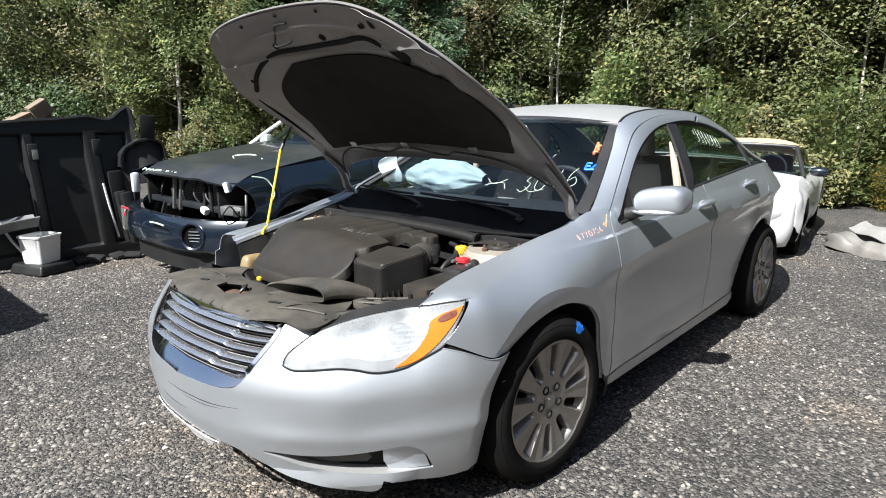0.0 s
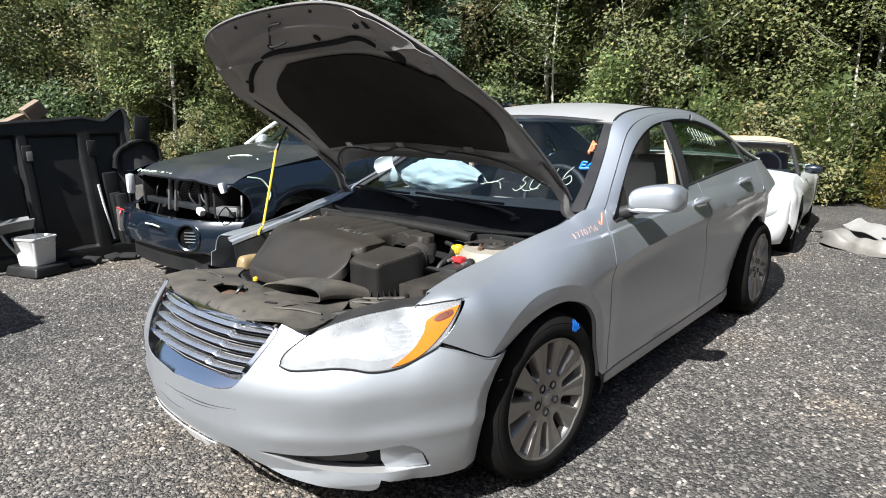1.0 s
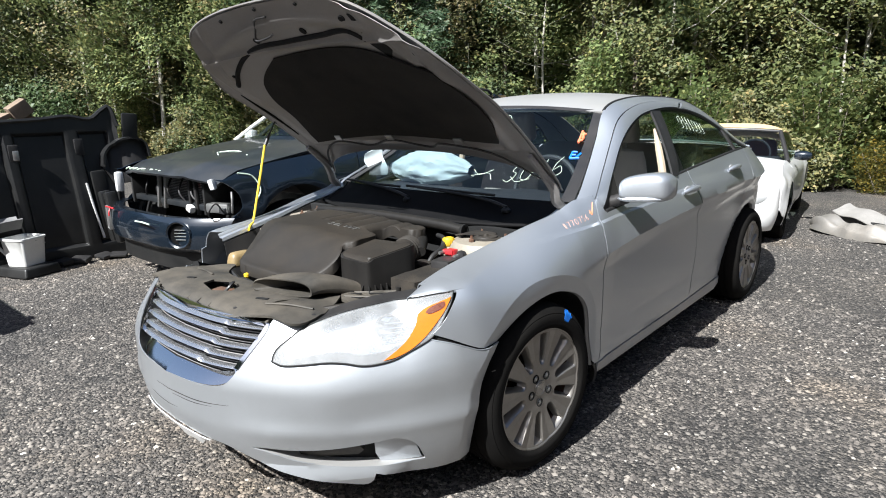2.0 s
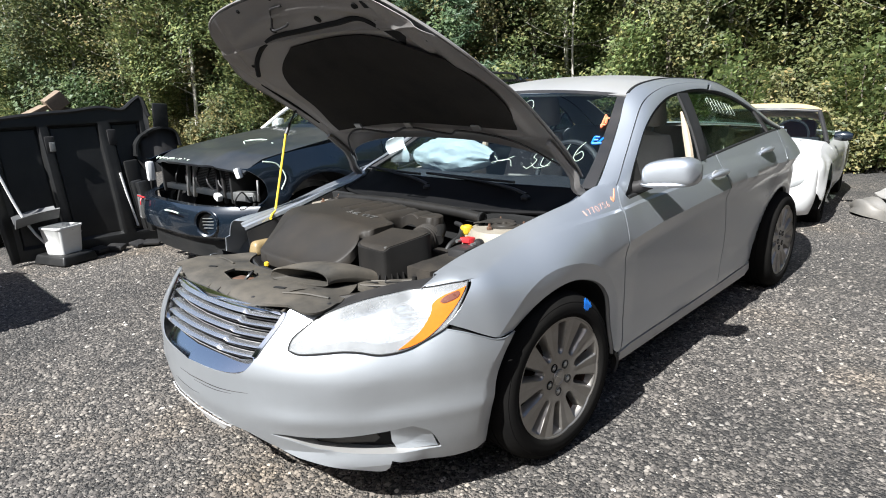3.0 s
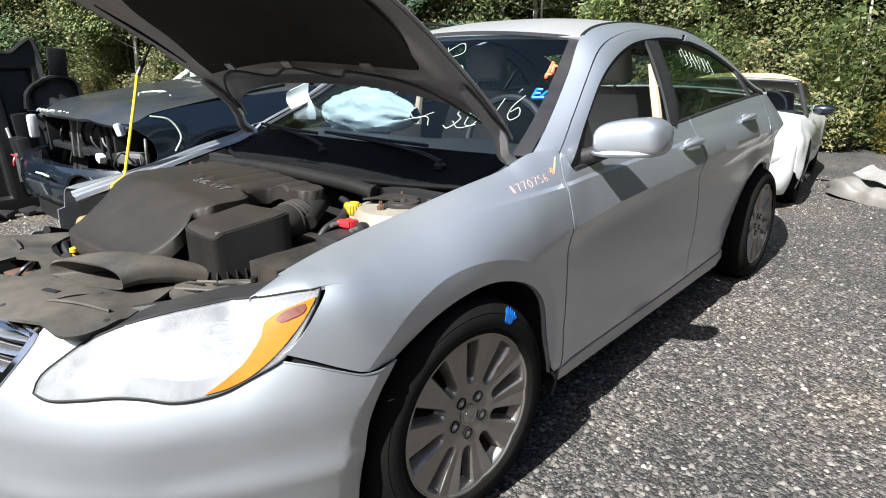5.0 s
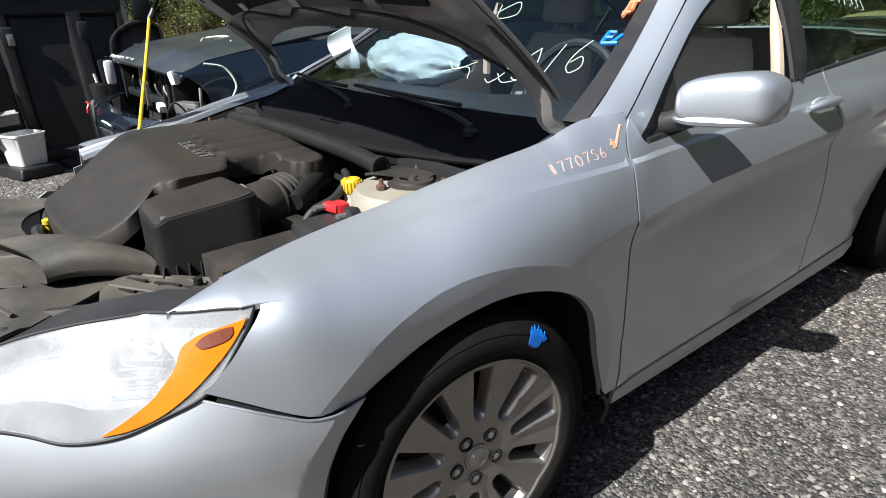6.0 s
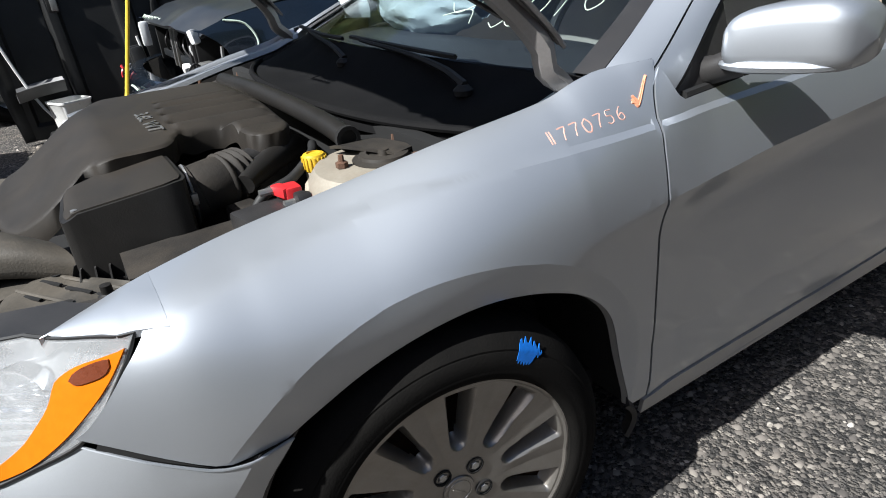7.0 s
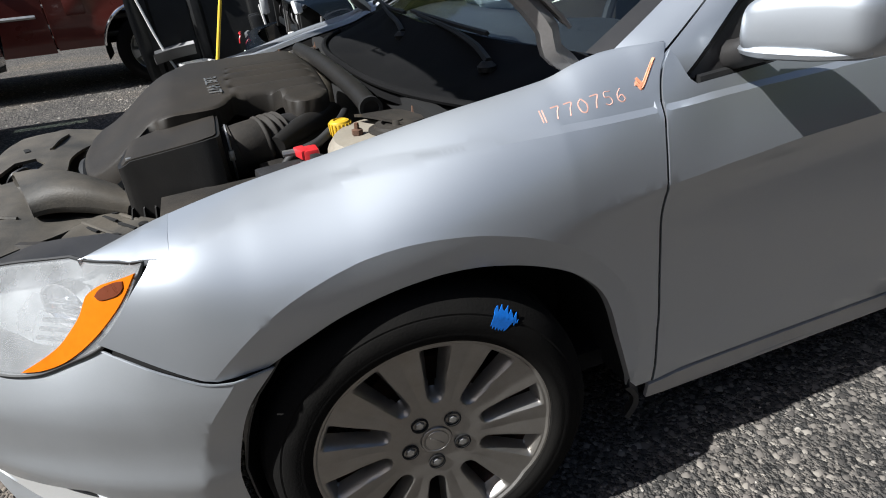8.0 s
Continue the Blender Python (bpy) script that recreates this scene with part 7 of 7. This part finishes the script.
for x, y, lf in ((.80, .72, True), (-.80, .72, False), (.80, 3.45, True), (-.80, 3.45, False)):
    road_wheel(suv, (x, y, .36), .36, .24, 20, alloy, 5, lf)
suv.matrix_world = pose(-2.87, .24, 0)
# a second one added out of sight, so that its shade falls on the gravel
suv2 = copy_thing(suv, pose(-3.52, -6.18, 0))
suv2["label"] = "dark blue SUV copy added out of view to shade the gravel"

# white convertible; local: front axle at the origin
conv = thing("convertible", "white two-seat convertible with tan canvas top", "car")


def conv_side(y, z):
    y, z = np.asarray(y, float), np.asarray(z, float)
    w = .83 - .34 * np.clip((-.35 - y) / .45, 0, 1.05) ** 2 - .16 * np.clip((y - 2.4) / .7, 0, 1.1) ** 2
    x = w - .10 * np.clip((z - .60) / .20, 0, 1.1) ** 2.2 - .07 * np.clip((.45 - z) / .3, 0, 1) ** 2
    x = x + .02 * np.exp(-((np.hypot(y, z - .30) - .36) / .05) ** 2) + .02 * np.exp(-((np.hypot(y - 2.265, z - .30) - .36) / .05) ** 2)
    return np.stack([x, y, z], -1)


CTOP = tab([(-.80, .60), (-.6, .70), (-.3, .755), (0, .79), (.5, .81), (1.2, .80), (1.9, .81), (2.5, .82), (3.1, .74)])
C1 = chain(([(-.50, .40), (-.46, .37), (-.42, .33)], 4), ([(-.42, .33), (-.36, .30), (-.335, .22)], 5), (arch_run(0, .30, .345, .22), 22), ([(.345, .22), (.62, .17), (.66, .18)], 4), ([(.66, .18), (.66, .5), (.60, float(CTOP(.60)))], 8), ([(y, float(CTOP(y))) for y in np.linspace(.6, -.50, 24)], 0), ([(-.50, float(CTOP(-.50))), (-.50, .40)], 4))
C2 = chain(([(.67, .18), (1.75, .18), (1.90, .20)], 14), (arch_run(2.265, .30, .345, .22), 22), ([(2.62, .22), (2.9, .30), (3.05, .45)], 6), ([(3.05, .45), (3.08, .70)], 4), ([(y, float(CTOP(y))) for y in np.linspace(3.08, .61, 40)], 0), ([(.61, float(CTOP(.61))), (.67, .5), (.67, .18)], 8))
for m in (False, True):
    part("fender", panel("fender", C1, conv_side, .035, .006, mirror=m, flip=True), white_paint, conv, "white front fender")
    part("body_side", panel("body_side", C2, conv_side, .05, .006, mirror=m, flip=True), white_paint, conv)
    sg = -1 if m else 1
    for yc in (0, 2.265):
        ar = np.array([[(sg * (.80 - d), yc - .36 * math.cos(a), .30 + .36 * math.sin(a)) for d in (0, .15, .4)] for a in np.linspace(-.25, math.pi + .25, 20)])
        part("wheel_liner", sheet("wheel_liner", ar, .005), gap_shade_m, conv)
        road_wheel(conv, (sg * .72, yc, .295), .295, .19, 25, alloy, 7, not m)
    part("door_gap", tube("door_gap", [conv_side(.67, z) * (sg, 1, 1) for z in np.linspace(.2, .79, 8)], .004, 4), gap_shade_m, conv)
    hlm = part("headlamp", lathe("headlamp", [(.0, -.06), (.075, -.03), (.088, .0), (.080, .02), (.05, .036), (.0, .042)], 24, "y"), lamp_m, conv, "rounded pale headlamp")
    hlm.matrix_basis = pose(sg * .600, -.738, .560, 0, 0, sg * 42) @ pose(0, 0, 0, 180) @ Matrix.Diagonal((1.45, 1, .95, 1))
    part("lamp_bowl", lathe("lamp_bowl", [(.0, -.07), (.07, -.05), (.085, -.005), (.075, -.02), (.0, -.045)], 24, "y"), chrome, hlm)
    part("signal_slot", block((.09, .02, .028), (sg * .635, -.722, .43), .008, turn=(0, 0, sg * 45)), bottle_m, conv, "pale side signal")
    mr = part("door_mirror", lathe("door_mirror", [(.0, -.09), (.05, -.08), (.066, -.03), (.066, .02), (.04, .07), (.0, .08)], 16, "x"), navy, conv, "dark green door mirror")
    mr.matrix_basis = pose(sg * .88, .86, .86) @ Matrix.Diagonal((1.15, .8, .85, 1))
    part("mirror_arm", tube("mirror_arm", [(sg * .76, .84, .84), (sg * .86, .83, .87)], .02, 6), white_paint, mr)
    part("side_glass", sheet("side_glass", np.array([[(sg * .74, .80, .81), (sg * .74, 1.3, .82), (sg * .73, 1.72, .83)], [(sg * .66, .98, 1.0), (sg * .65, 1.3, 1.06), (sg * .65, 1.62, 1.05)], [(sg * .60, 1.10, 1.12), (sg * .59, 1.3, 1.15), (sg * .59, 1.55, 1.13)]]), .004), tinted, conv)
    part("screen_pillar", tube("screen_pillar", [(sg * .74, .66, .80), (sg * .66, .90, .98), (sg * .59, 1.10, 1.13)], .026, 8, 8), black, conv)
hc = np.array([[(conv_side(y, float(CTOP(y)))[0] * j, y - .16 * (1 - j * j) * max(0, (.0 - y)) / .74, float(CTOP(y)) + (.05 + .02 * max(0, y)) * (1 - j * j)) for j in np.linspace(-1, 1, 21)] for y in np.linspace(-.50, .68, 22)])
part("hood", sheet("hood", hc, .01, flip=True), white_paint, conv, "white hood")
for s in (-1, 1):
    part("hood_gap", tube("hood_gap", [hc[i][10 + s * 7] + (0, 0, .001) for i in range(3, 22)], .0015, 4), gap_shade_m, conv)
nb = []
for d, z in spl([(.66, .19), (.86, .24), (.98, .33), (1.0, .43), (.95, .52), (.80, .61), (.48, .69), (0, float(CTOP(-.50)))], 26):
    row = []
    for a in np.linspace(-math.pi / 2, math.pi / 2, 41):
        sx, cx = math.copysign(abs(math.sin(a)) ** .8, a), max(math.cos(a), 0) ** .85
        row.append((float(conv_side(-.50, z)[0]) * sx, -.49 - .108 * (1 - sx * sx) - .31 * d * cx, z + .05 * (1 - sx * sx) * max(0, (z - .5) / .23)))
    nb.append(row)
part("front_bumper", sheet("front_bumper", np.array(nb), .01, flip=True), white_paint, conv, "smooth white nose")
mo = np.array([[(.36 * j, -.915 + .10 * abs(j) ** 2, .30 + .07 * k * (1 - .5 * j * j)) for k in (-1, 0, 1)] for j in np.linspace(-1, 1, 13)])
part("air_mouth", sheet("air_mouth", mo, .01), gap_shade_m, conv)
wsn = np.array([[((.73 - .14 * k) * j, .66 + .44 * k - .10 * (1 - j * j) * (1 - .4 * k), .80 + .33 * k + .03 * (1 - j * j)) for j in np.linspace(-1, 1, 13)] for k in np.linspace(0, 1, 6)])
part("windscreen", sheet("windscreen", wsn, .005, flip=True), shield, conv)
part("screen_header", tube("screen_header", wsn[-1], .022, 8), black, conv)
tp = []
for k in np.linspace(0, 1, 12):
    y = 1.08 + 1.05 * k
    tp.append([((.60 + .08 * k) * math.copysign(abs(j) ** .8, j), y, 1.135 + .085 * math.sin(math.pi * min(k * 1.05 + .12, 1)) - .30 * max(0, k - .55) ** 1.3 - (.06 + .12 * k) * abs(j) ** 3) for j in np.linspace(-1, 1, 21)])
part("soft_top", sheet("soft_top", np.array(tp), .012, flip=True), tan_cloth, conv, "raised tan canvas top")
part("rear_deck", loft("rear_deck", [[(x, y, float(CTOP(y)) + .04 * (1 - (x / .75) ** 2) - .02) for x in np.linspace(-.72, .72, 7)] for y in (2.0, 2.5, 3.05)], 14, 12, .01), white_paint, conv)
part("cabin_floor", block((1.3, 1.6, .06), (0, 1.3, .30), .01), dash_m, conv)
part("dashboard", block((1.3, .30, .16), (0, .86, .76), .05), dash_m, conv)
part("steering_wheel", tube("steering_wheel", [(.33 + .18 * math.cos(a), 1.02 + .05 * math.sin(a), .86 + .17 * math.sin(a)) for a in np.linspace(0, 6.3, 30)], .014, 6), black, conv)
for x in (-.33, .33):
    part("seat", block((.46, .14, .62), (x, 1.62, .70), .06, (.8, .9), turn=(-14, 0, 0)), mat("brown_seat", (.16, .06, .035), .6), conv)
conv.matrix_world = pose(-.25, 5.40, float(ground_z(0, 5.5)) - .03, 0, 0, 7.3)

# maroon pickup, its side towards the sedan; local: x to its left, y to its rear, rear axle at the origin
pick = thing("pickup_truck", "maroon pickup truck with bright wheel-arch trim", "truck")
PSW = .98


def pick_side(y, z):
    y, z = np.asarray(y, float), np.asarray(z, float)
    x = PSW - .05 * np.clip((z - .95) / .4, 0, 1) ** 2 - .05 * np.clip((.75 - z) / .35, 0, 1) ** 2 + .02 * np.exp(-((np.hypot(y, z - .40) - .46) / .06) ** 2)
    return np.stack([x, y, z], -1)


BED = chain(([(-.88, .46), (-.44, .46)], 6), (arch_run(0, .40, .44, .46), 24), ([(.44, .46), (1.05, .48)], 6), ([(1.05, .48), (1.05, 1.28)], 8), ([(1.05, 1.28), (-.88, 1.28)], 16), ([(-.88, 1.28), (-.88, .46)], 8))
CAB = chain(([(-2.85, .44), (-.90, .44)], 12), ([(-.90, .44), (-.90, 1.24)], 8), ([(-.90, 1.24), (-2.85, 1.22)], 12), ([(-2.85, 1.22), (-2.85, .44)], 8))
FND = chain(([(-4.3, .55), (-4.05, .5), (-3.86, .46)], 6), (arch_run(-3.40, .40, .44, .46), 24), ([(-2.95, .46), (-2.87, .46)], 3), ([(-2.87, .46), (-2.87, 1.20)], 8), ([(-2.87, 1.20), (-4.3, 1.12)], 12), ([(-4.3, 1.12), (-4.3, .55)], 6))
for m in (False, True):
    sg = -1 if m else 1
    for nm, o in (("bed_side", BED), ("cab_side", CAB), ("fender", FND)):
        part(nm, panel(nm, o, pick_side, .06, .008, mirror=m, flip=True), maroon, pick)
    for yc in (0, -3.40):
        ar = [pick_side(y, z) * (sg, 1, 1) + (sg * .004, 0, 0) for y, z in arch_run(yc, .40, .445, .46, 26)]
        part("arch_trim", tube("arch_trim", ar, .016, 8), chrome, pick, "bright wheel-arch moulding")
        wl2 = np.array([[(sg * (.95 - d), yc - .46 * math.cos(a), .40 + .46 * math.sin(a)) for d in (0, .2, .5)] for a in np.linspace(-.2, math.pi + .2, 20)])
        part("wheel_liner", sheet("wheel_liner", wl2, .006), gap_shade_m, pick)
        road_wheel(pick, (sg * .83, yc, .365), .365, .26, 10, steel, 6, not m)
    part("side_moulding", tube("side_moulding", [pick_side(y, .80) * (sg, 1, 1) for y in np.linspace(-2.8, -.98, 10)], .022, 8), steel, pick, "grey side moulding")
    part("fuel_door", block((.012, .18, .16), (sg * .985, -.62, .86), .004), maroon, pick)
    part("door_handle", block((.03, .16, .035), (sg * .985, -1.2, 1.05), .008), black, pick)
    part("cab_glass", sheet("cab_glass", np.array([[(sg * .90, y, 1.24) for y in (-2.5, -1.7, -.95)], [(sg * .74, y, 1.70) for y in (-2.0, -1.6, -1.05)]]), .006), tinted, pick)
part("bed_floor", block((1.80, 1.9, .05), (0, .08, .72), .01), black, pick)
part("tailgate", block((1.86, .06, .78), (0, 1.04, .88), .02), maroon, pick)
part("bed_front", block((1.86, .06, .80), (0, -.87, .88), .02), maroon, pick)
part("cab_roof", block((1.50, 1.15, .06), (0, -1.5, 1.73), .03), maroon, pick)
part("hood", loft("hood", [[(x, y, z + .05 * (1 - (x / .95) ** 2)) for x in np.linspace(-.92, .92, 7)] for y, z in ((-4.3, 1.10), (-3.6, 1.17), (-2.75, 1.21))], 12, 10, .02), maroon, pick)
part("windscreen", sheet("windscreen", np.array([[(x, -2.75, 1.22) for x in (-.88, 0, .88)], [(x * .85, -2.05, 1.70) for x in (-.88, 0, .88)]]), .006), shield, pick)
part("front_end", block((1.84, .10, .62), (0, -4.32, .80), .04), maroon, pick)
part("underbody", block((1.1, 4.8, .18), (0, -1.6, .52), .03), gap_shade_m, pick)
part("floor_pan", block((1.84, 5.2, .05), (0, -1.65, .56), .01), gap_shade_m, pick)
pick.matrix_world = pose(-6.62, -.74, 0)
# unseen copy added beyond the sedan's left flank, to darken what its doors mirror
pick2 = copy_thing(pick, pose(3.75, .6, 0, 0, 0, 180))
pick2["label"] = "maroon pickup truck added unseen to darken the silver sedan's doors"

# black bed liner set on end
ln_ = thing("bed_liner", "black ribbed plastic truck bed liner standing on end", "truck part")


def liner_at(y, z, off=0.0):
    y, z = np.asarray(y, float), np.asarray(z, float)
    dep = np.zeros_like(y)
    for c, w in ((-.47, .19), (.02, .23), (.50, .15)):
        dep = dep + .045 * np.clip((w - np.abs(y - c)) / .018, 0, 1) * np.clip((z - .12) / .02, 0, 1) * np.clip((1.26 - z) / .02, 0, 1)
    dep = dep - .06 * np.clip((np.abs(y) - .70) / .08, 0, 1)
    return np.stack([-4.62 - .10 * z + off - dep + .02 * np.sin(3 * z + y), y + .03 * (1 - z), z], -1)


ot = chain(([(-.78, .02), (.0, .0), (.62, .02)], 14), ([(.62, .02), (.66, .5), (.72, .95), (.74, 1.30)], 14), ([(.74, 1.30), (.70, 1.50), (.62, 1.46), (.50, 1.38), (.30, 1.41), (.05, 1.385), (-.25, 1.37), (-.80, 1.32)], 40), ([(-.80, 1.32), (-.82, .7), (-.78, .02)], 14))
part("liner_shell", panel("liner_shell", ot, liner_at, .014, .012, flip=True, angle=26), liner_plastic, ln_)
part("liner_flange", tube("liner_flange", [liner_at(y, z, .01) for y, z in spl([(-.80, 1.32), (-.25, 1.37), (.05, 1.385), (.30, 1.41), (.50, 1.38), (.62, 1.46), (.70, 1.50), (.74, 1.30)], 40)], .022, 6), liner_plastic, ln_)
for y, z in ((-.22, 1.08), (.345, 1.11)):
    b = block((.03, .085, .16), tuple(liner_at(y, z, .012)), .012)
    part("tie_down", b, black, ln_, "black tie-down socket")
    part("socket_plate", block((.012, .05, .09), tuple(liner_at(y + .01, z - .02, .03)), .006), steel, ln_, "pale plate in the socket")
for y0, y1 in ((.33, .40),):
    part("edge_strip", tube("edge_strip", [liner_at(y0, .75, .03), liner_at(y0 + .03, .45, .03), liner_at(y1, .18, .03)], .012, 6, 10), bucket_m, ln_, "white edge strip")
part("side_flap", block((.05, .14, .70), tuple(liner_at(.46, .52, .05)), .02, turn=(4, 0, 0)), liner_plastic, ln_)
fl_ = spl([(.53, .90), (.56, 1.02), (.66, 1.12), (.78, 1.17), (.92, 1.13), (.95, .98)], 30)
part("wheel_hump", sheet("wheel_hump", np.array([[liner_at(y, z, o) for o in (.02, .10, .12)] for y, z in fl_]), .02), liner_plastic, ln_, "moulded wheel-arch hump")
part("hump_back", panel("hump_back", np.vstack([fl_, [(.90, .75), (.62, .72)]]), lambda y, z: liner_at(y, z, .02), .05, .02, flip=True), black, ln_)
part("upper_flap", block((.04, .16, .30), tuple(liner_at(.86, 1.28, -.02)), .02, turn=(-5, 0, 0)), liner_plastic, ln_)
part("prop_rod", tube("prop_rod", [(-4.42, -.36, .01), (-4.55, -.56, .36), (-4.62, -.72, .95), (-4.64, -.76, 1.15)], .012, 6, 12), bucket_m, ln_, "pale strip along the liner's edge")
tr = np.array([[(-4.48 - .06 * math.sin(3 * k), -.68 + .36 * k, .36 + .10 * abs(j) + .05 * k) for j in (-1, -.5, 0, .5, 1)] for k in np.linspace(0, 1, 6)]) + np.array([(.10 * j, 0, 0) for j in (-1, -.5, 0, .5, 1)])
part("tray", sheet("tray", tr, .01), mat("grey_tray", (.12, .12, .12), .5), ln_, "grey curved plastic tray")
for k in range(7):
    y = -.4 + .17 * k
    part("scrap", block((.16, .14, .03 + .03 * pe.random()), (-4.50 + .10 * pe.random(), y + .08 * pe.random(), .03), .02, turn=(8 * pe.random(), 10 * pe.random(), 60 * pe.random())), black, ln_)

# white square bucket
scrap = thing("plastic_scrap", "black plastic scrap lying on the gravel under a bucket", "car part", pose(-4.42, -.34, 0, 0, 0, 20))
part("scrap_body", block((.44, .36, .088), (0, 0, .044), .02, (.9, .85), 3), liner_plastic, scrap)
bk_ = thing("bucket", "white square plastic bucket, dirty, on black scrap", "bucket")
R = .135
bw = []
for z, s in ((0, .84), (.02, .86), (.29, 1.0), (.30, 1.06), (.32, 1.06), (.32, .98), (.295, .97), (.03, .84), (.03, .2)):
    bw.append([(R * s * math.copysign(abs(math.cos(a)) ** .35, math.cos(a)), R * s * math.copysign(abs(math.sin(a)) ** .35, math.sin(a)), z) for a in np.linspace(0, 2 * math.pi, 41)])
part("bucket_body", sheet("bucket_body", np.array(bw)), bucket_m, bk_)
part("handle", tube("handle", [(R, 0, .28), (R * .7, .14, .22), (0, .17, .19), (-R * .7, .14, .22), (-R, 0, .28)], .004, 5, 20), steel, bk_)
bk_.matrix_world = pose(-4.42, -.34, .09, 0, 0, 28) @ Matrix.Diagonal((.98, .98, .80, 1))

# weathered board ends sticking up behind the liner
wd = thing("wooden_board", "weathered split board lying on the pickup bed", "wood", pose(-5.75, .06, 1.28))
part("board", block((.14, .20, .16), (0, .09, .21), .01, turn=(34, 6, 4)), wood_m, wd)
wd2 = thing("wooden_board", "weathered split board lying on the pickup bed", "wood", pose(-5.80, -.20, 1.28))
part("board", block((.20, .30, .05), (0, .12, .10), .008, turn=(24, 0, 10)), wood_m, wd2)
wd3 = thing("wooden_board", "weathered split board lying on the pickup bed", "wood", pose(-5.80, .22, 1.28))
part("board", block((.12, .34, .06), (0, .06, .11), .008, turn=(-12, 0, -12)), wood_m, wd3)

# torn bumper cover lying on the gravel
db = thing("torn_bumper", "torn silver-beige bumper cover lying on gravel", "car part")
dg = []
for k in np.linspace(0, 1, 30):
    wr = 1 + .16 * math.sin(11 * k) + .07 * math.sin(29 * k)
    rr = (.16 - .05 * k) * (.45 + .55 * min(1, k * 6)) * wr
    dg.append([(-.66 + 1.35 * k + .03 * math.sin(5 * w), -.10 * math.sin(math.pi * k) - rr * math.cos(w) * 1.15, .008 + rr * 1.05 * abs(math.sin(w)) ** (.7 + .4 * k) + .012 * math.sin(7 * w + 9 * k)) for w in np.linspace(.02, math.pi - .02, 21)])
part("bumper_skin", sheet("bumper_skin", np.array(dg), .006), bumper_m, db)
fp = np.array([[(-.42 + 1.05 * k, .17 - .06 * math.sin(5 * k) + .15 * j, .25 - .13 * k + .035 * j - .015 * math.sin(14 * k) + .02 * math.sin(6 * j)) for j in (-1, -.5, 0, .5, 1)] for k in np.linspace(0, 1, 18)])
part("torn_flap", sheet("torn_flap", fp, .008), mat("pale_torn_plastic", (.23, .22, .205), .55, 0, .15, 12, 90, .2), db, "pale torn flap")
part("backing", block((.95, .20, .14), (.08, .12, .09), .03, turn=(0, 5, -3)), black, db)
db.matrix_world = pose(1.20, 6.0, float(ground_z(1.2, 6.0)), 0, 0, -30) @ Matrix.Diagonal((.86, .86, 1.12, 1))
# dark part beyond it
dp = thing("axle_part", "dark oily axle part lying on gravel", "car part")
part("axle_body", lathe("axle_body", [(.0, -.3), (.10, -.28), (.16, -.12), (.20, 0), (.16, .14), (.07, .26), (.0, .27)], 20, "y"), iron, dp)
dp.matrix_world = pose(2.42, 6.9, float(ground_z(2.4, 6.9)) + .19, 0, 0, 30)
